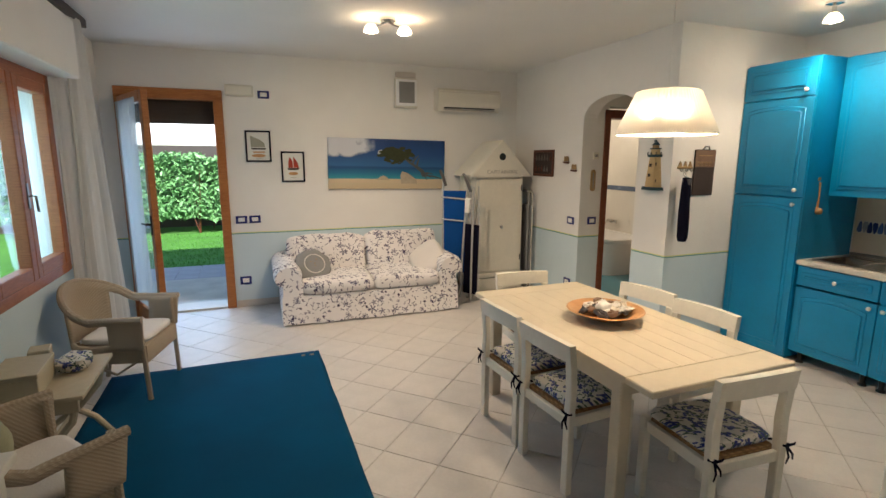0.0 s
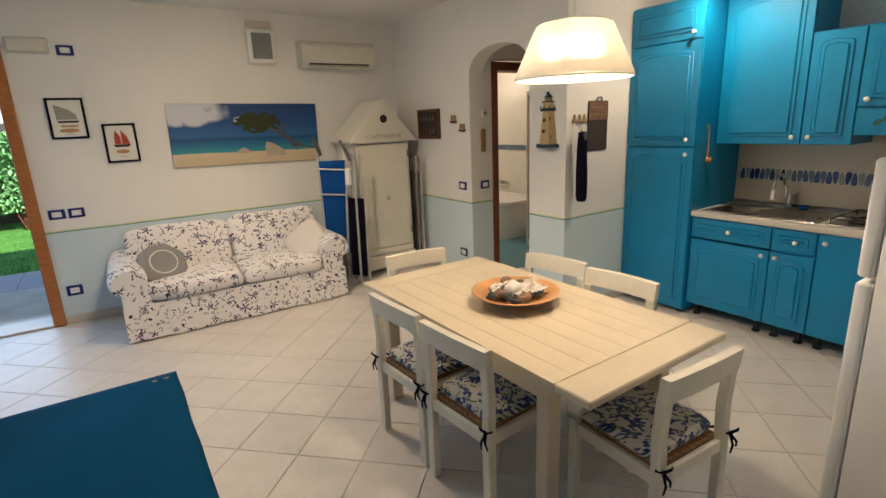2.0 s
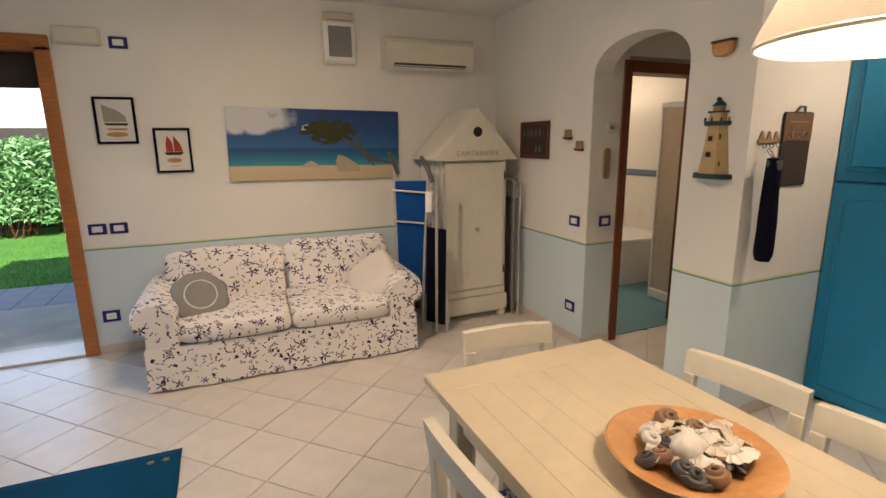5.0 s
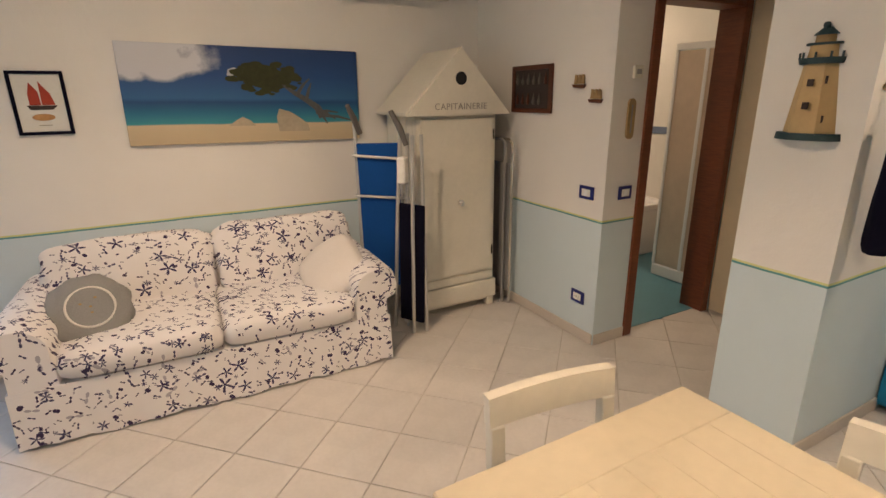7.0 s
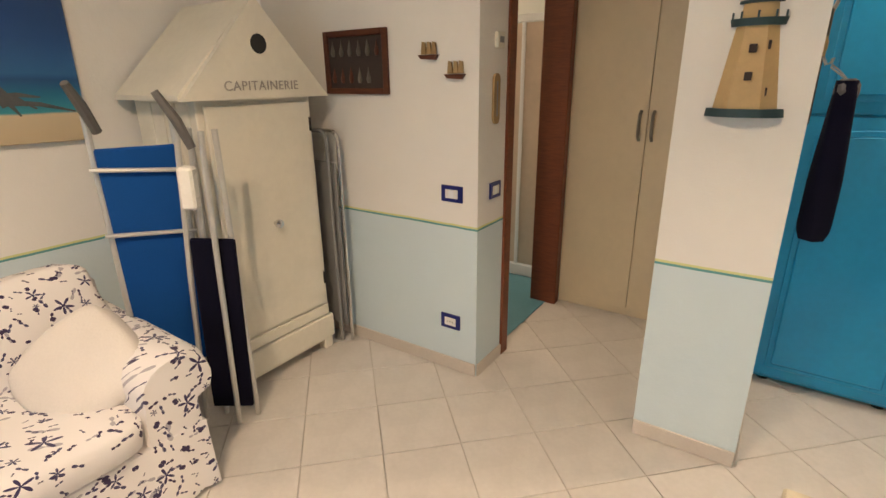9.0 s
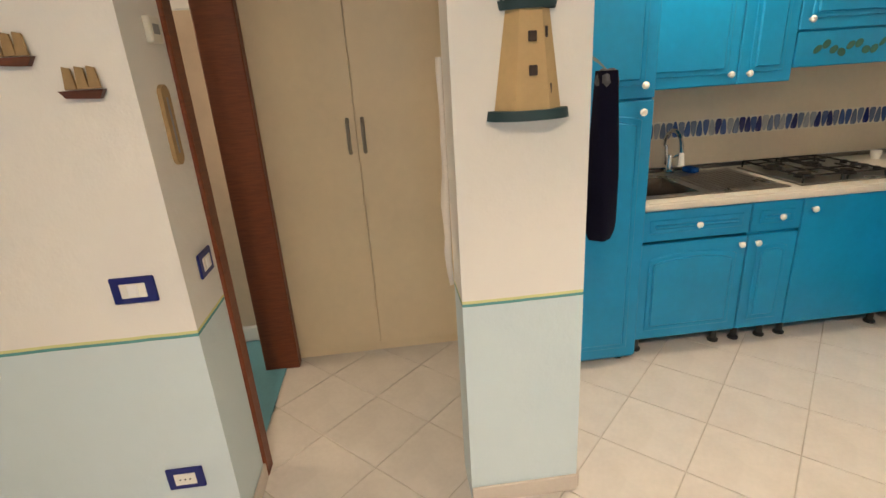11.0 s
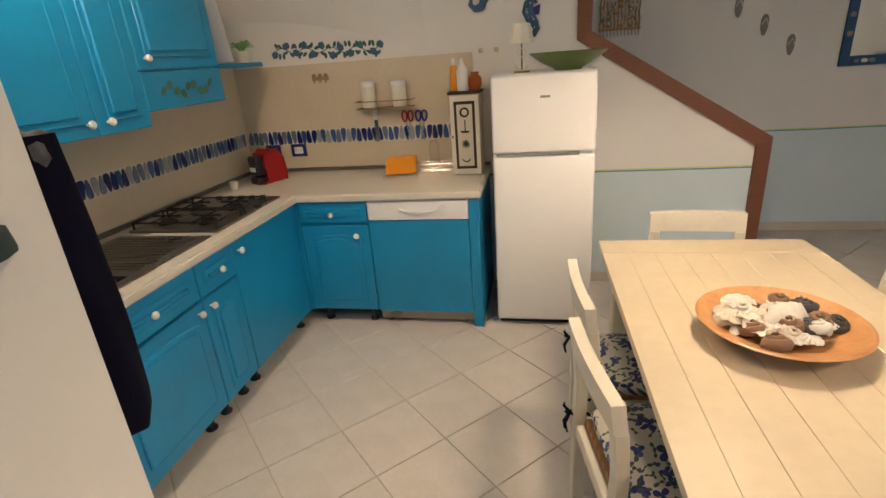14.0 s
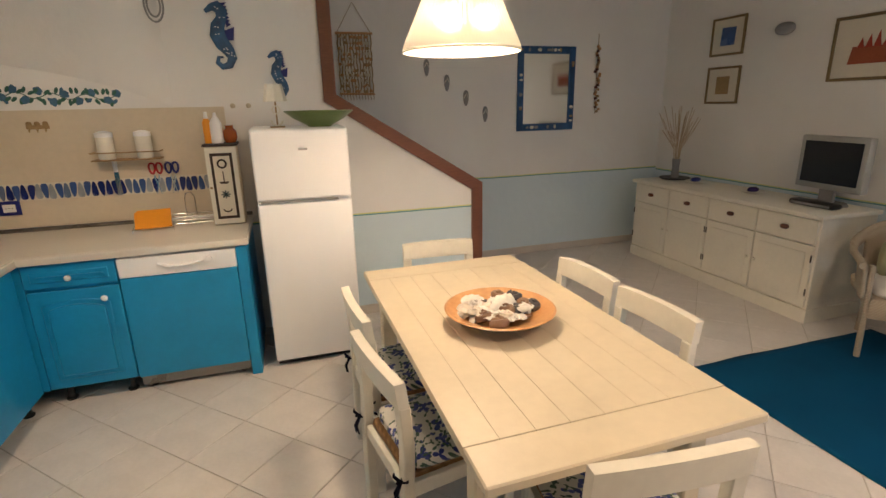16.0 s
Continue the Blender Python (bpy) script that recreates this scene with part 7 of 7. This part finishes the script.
def wicker_chair(m, label, pillow=None):
    c = thing("wicker_armchair", m, label, "armchair", "wicker armchairs")
    for sx in (-1, 1):
        part("leg", tube([(sx * 0.25, 0.24, 0), (sx * 0.255, 0.23, 0.25), (sx * 0.265, 0.22, 0.60)], 0.017, 8), M_WICKER, c)
        part("leg", tube([(sx * 0.20, -0.26, 0), (sx * 0.20, -0.22, 0.25), (sx * 0.19, -0.22, 0.42)], 0.017, 8), M_WICKER, c)
        part("brace", tube([(sx * 0.25, 0.20, 0.30), (sx * 0.21, 0.02, 0.18), (sx * 0.20, -0.20, 0.28)], 0.009, 6), M_WICKER, c)
    part("seat", box(-0.25, 0.25, -0.22, 0.25, 0.265, 0.40, 0.02, 2), M_WICKER, c, "woven seat")
    # hooped shell: back and arms in one sweep
    bm, cols = bmesh.new(), []
    n = 44
    for i in range(n + 1):
        u = -1 + 2 * i / n
        a = u * 2.15
        x, y = max(-0.31, min(0.31, 0.33 * math.sin(a))), -0.06 - 0.25 * math.cos(a)
        if abs(a) > 1.57:
            x, y = math.copysign(0.305 - 0.02 * (abs(a) - 1.57), a), -0.06 + 0.52 * (abs(a) - 1.57)
        top = 0.60 + 0.19 * max(0.0, math.cos(a)) ** 1.2
        low = 0.38
        col = []
        for k in range(7):
            v = k / 6
            flare = 1 + 0.07 * v
            col.append(bm.verts.new((x * flare, -0.02 + (y + 0.02) * flare, low + (top - low) * v)))
        cols.append(col)
    for i, (a, b) in enumerate(zip(cols, cols[1:])):
        u = abs(-1 + 2 * (i + 0.5) / n)
        for k in range(6):
            if 0.42 < u < 0.80 and 1 <= k <= 4:
                continue      # the open loops under the arms
            bm.faces.new((a[k], b[k], b[k + 1], a[k + 1]))
    sh = part("shell", bm, M_WICKER, c, "woven wraparound back", 60)
    sol = sh.modifiers.new("thick", "SOLIDIFY")
    sol.thickness = 0.022
    part("rolled_edge", tube(RIM(n), 0.022, 8), M_WICKER, c)
    if pillow:
        part("seat_pad", puff((0, 0.02, 0.425), (0.235, 0.225, 0.03), 0.5, 0.35, 28, 8, 0.05), M_WCLOTH, c, "white seat pad", 60)
    return c


def RIM(n):
    out = []
    for i in range(n + 1):
        a = (-1 + 2 * i / n) * 2.15
        x, y = 0.33 * math.sin(a), -0.06 - 0.25 * math.cos(a)
        x = max(-0.31, min(0.31, x))
        if abs(a) > 1.57:
            x, y = math.copysign(0.305 - 0.02 * (abs(a) - 1.57), a), -0.06 + 0.52 * (abs(a) - 1.57)
        out.append((x * 1.07, -0.02 + (y + 0.02) * 1.07, 0.60 + 0.19 * max(0.0, math.cos(a)) ** 1.2))
    return out


wicker_chair(pose(-0.78, 4.04, 0.0, 0, 0, -104), "pale wicker armchair with a thin white seat pad", True)
wicker_chair(pose(-0.79, 2.214, 0.0, 0, 0, -51), "pale wicker armchair with a white pad and cushion", True)
single("green_cushion", puff((0, 0, 0), (0.19, 0.07, 0.17), 0.6, 0.5, 28, 12, 0.06), surface("sage_cloth", (0.44, 0.44, 0.28), 0.9, vary=0.08, grain=120), "pale sage green cushion on the wicker armchair", "cushion", pose(-0.89, 2.13, 0.57, -22, 0, -51), smooth=60)


M_OLDCREAM = surface("yellowed_cream_paint", (0.50, 0.44, 0.31), 0.5, vary=0.08, grain=25, bump=0.12)


def side_table():
    t = thing("side_table", pose(-0.93, 3.08, 0), "small cream folding table with crossed curved legs", "table")
    part("top", box(-0.215, 0.215, -0.30, 0.30, 0.475, 0.50, 0.006, 2), M_OLDCREAM, t)
    part("apron", box(-0.19, 0.19, -0.29, -0.27, 0.41, 0.474, 0.003), M_OLDCREAM, t)
    part("apron", box(-0.19, 0.19, 0.27, 0.29, 0.41, 0.474, 0.003), M_OLDCREAM, t)
    for y in (-0.24, 0.24):
        part("leg", tube([(-0.18, y, 0.0), (-0.10, y, 0.12), (0.04, y, 0.22), (0.14, y, 0.34), (0.17, y, 0.47)], 0.018, 8), M_OLDCREAM, t)
        part("leg", tube([(0.18, y + 0.03, 0.0), (0.10, y + 0.03, 0.12), (-0.04, y + 0.03, 0.22), (-0.14, y + 0.03, 0.34), (-0.17, y + 0.03, 0.47)], 0.018, 8), M_OLDCREAM, t)
    part("stretcher", tube([(0.0, -0.24, 0.185), (0.0, 0.27, 0.185)], 0.012, 8), M_OLDCREAM, t)
    b = thing("white_box", pose(-1.01, 2.96, 0.502, 0, 0, 4), "white cardboard storage box with a lid", "box")
    part("body", box(-0.10, 0.10, -0.15, 0.15, 0, 0.10, 0.004), M_OLDCREAM, b)
    part("lid", box(-0.105, 0.105, -0.155, 0.155, 0.10, 0.125, 0.004), M_OLDCREAM, b)
    single("tissue_box", box(-0.05, 0.05, -0.06, 0.06, 0, 0.11, 0.006), M_OLDCREAM, "small cream box on the side table", "box", pose(-1.03, 3.27, 0.502, 0, 0, 12))
    p = single("blue_bag", puff((0, 0, 0), (0.075, 0.10, 0.04), 0.7, 0.6, 24, 10, 0.35, 3), M_CUSH, "small blue and grey patterned pouch", "bag", pose(-0.85, 3.18, 0.542), smooth=60)


side_table()


def sideboard():
    s = thing("sideboard", pose(-0.60, -0.24, 0, 0, 0, 90) @ Matrix.Diagonal((0.957, 1, 1.043, 1)), "long white sideboard with four drawers and four doors", "sideboard")
    W, D = 2.03, 0.56
    part("plinth", box(0.0, W, 0.01, D, 0.0, 0.10, 0.004), M_HUT, s)
    part("body", box(0.01, W - 0.01, 0.022, D, 0.10, 0.735, 0.003), M_HUT, s)
    part("top", box(-0.02, W + 0.02, -0.02, D, 0.735, 0.767, 0.008, 2), M_HUT, s)
    for k in range(4):
        x0 = 0.02 + k * (W - 0.04) / 4
        x1 = x0 + (W - 0.04) / 4
        d = part("drawer", box(x0 + 0.004, x1 - 0.004, 0.002, 0.024, 0.56, 0.728, 0.004), M_HUT, s)
        cx = (x0 + x1) / 2
        cup = puff((cx, -0.006, 0.645), (0.034, 0.020, 0.017), 0.8, 0.9, 16, 8)
        part("cup_pull", cup, M_DARKWOOD, d, "dark bronze cup pull")
        dr = part("door", box(x0 + 0.004, x1 - 0.004, 0.002, 0.024, 0.115, 0.552, 0.004), M_HUT, s)
        part("door_panel", box(x0 + 0.055, x1 - 0.055, -0.003, 0.002, 0.17, 0.50, 0.003), M_HUT, dr)
        kx = x1 - 0.035 if k % 2 == 0 else x0 + 0.035
        hx = x0 + 0.010 if k % 2 == 0 else x1 - 0.010
        part("knob", puff((kx, -0.012, 0.35), (0.012, 0.012, 0.012), 1, 1, 10, 6), M_HUT, dr)
        for z in (0.20, 0.44):
            part("hinge", box(hx - 0.005, hx + 0.005, -0.003, 0.003, z, z + 0.05, 0.001), M_IRON, dr, "dark metal hinge")
    t = thing("television", pose(-0.97, 1.43, 0.802, 0, 0, 84), "small flat television with silver frame, switched off", "television")
    part("foot", lathe([(0.0, 0.0), (0.15, 0.0), (0.14, 0.015), (0.03, 0.025), (0, 0.025)], 28), M_GREYC, t, "grey oval foot")
    part("neck", box(-0.06, 0.06, 0.0, 0.03, 0.02, 0.14, 0.006), M_GREYC, t)
    part("case", box(-0.265, 0.265, -0.01, 0.05, 0.11, 0.50, 0.012, 2), surface("silver_plastic", (0.48, 0.48, 0.46), 0.35, 0.3), t, "silver plastic case")
    part("screen", box(-0.225, 0.225, -0.0135, -0.0095, 0.155, 0.46, 0.002), surface("dark_screen", (0.006, 0.006, 0.007), 0.12, vary=0.02, bump=0), t, "black glossy screen")
    d = thing("media_player", pose(-0.85, 1.45, 0.802, 0, 0, 88), "flat black oval media box before the television", "media box")
    part("case", box(-0.17, 0.17, -0.05, 0.05, 0.0, 0.04, 0.015, 2), M_BLACK, d)
    part("front", box(-0.15, 0.15, -0.053, -0.05, 0.010, 0.026, 0.001), M_GREYC, d)
    v = thing("vase_with_grasses", pose(-0.95, -0.08, 0.802), "slim glass vase with tall dried grasses", "vase")
    part("dish", lathe([(0.0, 0.002), (0.13, 0.0), (0.15, 0.012), (0.145, 0.016), (0, 0.008)], 32), M_BLACK, v, "dark round dish")
    part("vase", lathe([(0.035, 0.012), (0.04, 0.02), (0.032, 0.12), (0.04, 0.20), (0.037, 0.20), (0.028, 0.12), (0.0, 0.02)], 20), M_GREYC, v, "grey glass vase")
    bm = bmesh.new()
    rng = random.Random(31)
    for i in range(46):
        a, r, h = rng.uniform(0, 6.28), rng.uniform(0.02, 0.24), rng.uniform(0.42, 0.72)
        tube([(0.012 * math.cos(a), 0.012 * math.sin(a), 0.06), (0.2 * r * math.cos(a), 0.2 * r * math.sin(a), 0.30), (r * math.cos(a), r * math.sin(a), h)], [0.0022, 0.002, 0.0035], 4, bm)
    part("dried_grass", bm, surface("pale_straw", (0.56, 0.43, 0.28), 0.9, vary=0.15), v, "dry straw-coloured stalks")["kind"] = "stuff"
    for y, c1 in ((0.20, M_NAVYPL), (0.84, surface("violet_glass", (0.05, 0.03, 0.14), 0.2))):
        q = thing("trinket_dish", pose(-0.95, y, 0.802), "pale dish with a small violet ornament", "dish", "dishes on the sideboard")
        part("dish", lathe([(0.0, 0.004), (0.06, 0.0), (0.10, 0.012), (0.098, 0.016), (0, 0.008)], 24), M_HUT, q)
        part("ornament", puff((0.0, 0.0, 0.026), (0.05, 0.035, 0.022), 0.8, 0.9, 16, 8, 0.2, y), c1, q)


sideboard()


def south_and_west_walls():
    m = thing("mirror", pose(0.248, SOUTH, 1.707, 0, 0, 180), "wall mirror with blue shell-studded frame", "mirror")
    M_MF = surface("mirror_blue", (0.02, 0.10, 0.26), 0.5, vary=0.25, grain=20, stain=8)
    for a in ((-0.32, -0.255, -0.405, 0.405), (0.255, 0.32, -0.405, 0.405)):
        part("frame_side", box(a[0], a[1], -0.025, -0.001, a[2], a[3], 0.004), M_MF, m)
    for z in (-0.405, 0.335):
        part("frame_rail", box(-0.255, 0.255, -0.025, -0.001, z, z + 0.07, 0.004), M_MF, m)
    part("glass", box(-0.255, 0.255, -0.012, -0.004, -0.335, 0.335), M_MIRROR, m, "silvered mirror glass", None)
    rng = random.Random(17)
    for k in range(26):
        side = k % 4
        x = rng.uniform(-0.30, 0.30) if side < 2 else rng.choice((-0.288, 0.288))
        z = rng.choice((-0.37, 0.37)) if side < 2 else rng.uniform(-0.37, 0.37)
        part("shell", puff((x, -0.028, z), (rng.uniform(0.012, 0.024), 0.008, rng.uniform(0.010, 0.02)), 0.9, 0.9, 10, 6, 0.2, k), rng.choice((M_TAN, M_HUT, M_GREYC)), m)
    g = thing("shell_garland", pose(-0.335, SOUTH, 2.235, 0, 0, 180), "hanging garland of brown shells and cones", "garland")
    part("string", tube([(0, -0.01, 0), (0, -0.012, -0.78)], 0.003, 5), M_TAN, g)
    for k in range(30):
        z = -0.12 - 0.022 * k
        part("cone", puff((rng.uniform(-0.028, 0.028), -0.02 - rng.uniform(0, 0.02), z), (0.017, 0.014, 0.014), 0.9, 0.9, 8, 5, 0.3, k), rng.choice((M_BOWL, M_TAN, M_DARKWOOD)), g)
    w = thing("macrame_hanging", pose(2.153, SOUTH, 2.194, 0, 0, 180) @ Matrix.Diagonal((0.88, 1, 1, 1)), "natural rope and shell wall hanging on sticks", "wall hanging")
    part("stick", tube([(-0.185, -0.012, 0), (0.185, -0.012, 0)], 0.010, 8), M_BOWL, w)
    part("stick", tube([(-0.18, -0.012, -0.505), (0.18, -0.012, -0.51)], 0.009, 8), M_BOWL, w)
    part("hanging_cord", tube([(-0.17, -0.012, 0.0), (0.0, -0.004, 0.25), (0.17, -0.012, 0.0)], 0.003, 5), M_TAN, w)
    for k in range(12):
        x = -0.165 + 0.03 * k
        part("strand", tube([(x + 0.006 * math.sin(j * 2.1 + k), -0.012, -0.52 * j / 12) for j in range(13)], 0.0065, 5), M_TAN, w)
        part("fringe", tube([(x, -0.012, -0.51), (x + 0.006, -0.012, -0.56)], 0.003, 4), M_TAN, w)
    for k in range(110):
        part("shell_piece", puff((rng.uniform(-0.16, 0.16), -0.018, -0.03 - 0.045 * (k % 11) - rng.uniform(0, 0.01)), (0.019, 0.007, 0.014), 0.9, 0.9, 8, 5, 0.2, k), rng.choice((M_TAN, M_PAPER, M_BOWL)), w)
    for x, z in ((1.499, 1.91), (1.302, 1.774), (1.11, 1.633), (0.909, 1.48)):
        q = thing("sandal_ornament", pose(x, SOUTH, z, 0, 0, 180), "small grey wooden sandal ornament climbing the wall", "ornament", "sandals on the wall")
        o = [(0.026 * math.cos(a) * (1 + 0.25 * math.sin(a)), 0.075 * math.sin(a)) for a in (2 * math.pi * i / 18 for i in range(18))]
        part("sole", prism(o, 0.012, pose(0, -0.013, 0)), M_GREYC, q)
        part("strap", tube([(-0.024, -0.014, 0.0), (0.0, -0.026, 0.045), (0.024, -0.014, 0.0)], 0.004, 6), M_PAPER, q)
    WP = lambda y, z: pose(WEST, y, z, 0, 0, 90)
    M_GOLD = surface("dull_gilt", (0.26, 0.18, 0.08), 0.45, 0.3, vary=0.15)
    f = framed("small_gilt_picture", WP(0.134, 2.133), 0.375, 0.335, 0.02, M_GOLD, "small gilt-framed picture of a blue sea scene")
    flat_shape(f, "blue_scene", [(-0.08, -0.08), (0.08, -0.08), (0.085, 0.075), (-0.07, 0.08)], M_BAND[1])
    f = framed("small_gilt_picture", WP(0.14, 1.70), 0.375, 0.335, 0.02, M_GOLD, "small gilt-framed sepia picture with wide mount")
    flat_shape(f, "sepia_scene", [(-0.075, -0.08), (0.075, -0.08), (0.075, 0.08), (-0.075, 0.08)], M_TAN)
    f = framed("large_gilt_picture", WP(1.44, 1.911), 0.64, 0.45, 0.022, M_GOLD, "large gilt-framed picture of red sails on a beach")
    flat_shape(f, "red_ground", [(-0.19, -0.11), (0.17, -0.11), (0.18, 0.0), (-0.17, 0.01)], surface("brick_red_print", (0.36, 0.09, 0.04), 0.8))
    for k in range(6):
        x = -0.14 + 0.055 * k
        flat_shape(f, "red_sail", [(x, 0.0), (x + 0.05, 0.0), (x + 0.03, 0.07 + 0.02 * (k % 3))], M_REDSAIL, -0.0135)
    l = thing("wall_lamp", WP(0.737, 2.118), "small unlit glass shell wall lamp", "lamp")
    part("mount", lathe([(0.035, 0), (0.03, 0.02), (0, 0.022)], 18), M_CHROME, l).matrix_basis = pose(0, 0, 0, 90, 0, 0)
    part("glass_shade", puff((0.0, -0.05, 0.0), (0.085, 0.04, 0.05), 0.9, 0.9, 20, 10), M_GREYC, l, "grey glass shade", 60)


south_and_west_walls()


# ---- floor tiles, laid diagonally ----
def floor_tiles():
    floor_ob = bpy.data.objects["floor"]
    half, side = 0.2435, 0.3444
    base = box(-side / 2 + 0.0022, side / 2 - 0.0022, -side / 2 + 0.0022, side / 2 - 0.0022, -0.006, 0.0, 0.0016)
    base.transform(Matrix.Rotation(radians(45), 4, "Z"))
    me = bpy.data.meshes.new("tile")
    base.to_mesh(me)
    base.free()
    me.materials.append(M_TILE)
    spots = []
    for i in range(-24, 24):
        for j in range(-24, 24):
            x, y = 3.186 + (i + j) * half, 2.321 + (i - j) * half
            if WEST - 0.2 < x < 5.3 and SOUTH - 0.2 < y < 6.25 and not (x > 3.8 and y > A1 + 0.2) and not (x > 4.75 and y < 3.1):
                spots.append((x, y))
    spots.sort(key=lambda p: math.hypot((p[0] - 1.7) * 0.9, p[1] - 2.9))
    rest = bmesh.new()
    for k, (x, y) in enumerate(spots):
        inside = WEST < x - half and SOUTH < y - half and x + half < 5.1 and y + half < 6.2
        if k < 300 and inside:
            ob = new("tile", me)
            ob.parent = floor_ob
            ob.location = (x, y, 0)
        else:
            bm = box(-side / 2 + 0.0022, side / 2 - 0.0022, -side / 2 + 0.0022, side / 2 - 0.0022, -0.006, 0.0)
            bm.transform(Matrix.Translation((x, y, 0)) @ Matrix.Rotation(radians(45), 4, "Z"))
            tmp = bpy.data.meshes.new("tmp")
            bm.to_mesh(tmp)
            bm.free()
            rest.from_mesh(tmp)
            bpy.data.meshes.remove(tmp)
    for co, no in (((WEST - 0.2, 0, 0), (-1, 0, 0)), ((0, SOUTH - 0.1, 0), (0, -1, 0)), ((5.25, 0, 0), (1, 0, 0)), ((0, 6.27, 0), (0, 1, 0))):
        bmesh.ops.bisect_plane(rest, geom=rest.verts[:] + rest.edges[:] + rest.faces[:], plane_co=co, plane_no=no, clear_outer=True)
    if rest.verts:
        ob = part("far_tiles", rest, M_TILE, floor_ob, "", None)
        ob["kind"] = "stuff"


floor_tiles()


def patio_slabs():
    bm = box(-0.147, 0.147, -0.147, 0.147, 0, 0.012, 0.004)
    me = bpy.data.meshes.new("slab")
    bm.to_mesh(me)
    bm.free()
    me.materials.append(M_PATIO)
    for i in range(14):
        for j in range(8):
            ob = new("slab", me)
            ob.parent = patio
            ob.location = (-2.9 + i * 0.3, 6.5 + j * 0.3, -0.06)


patio_slabs()
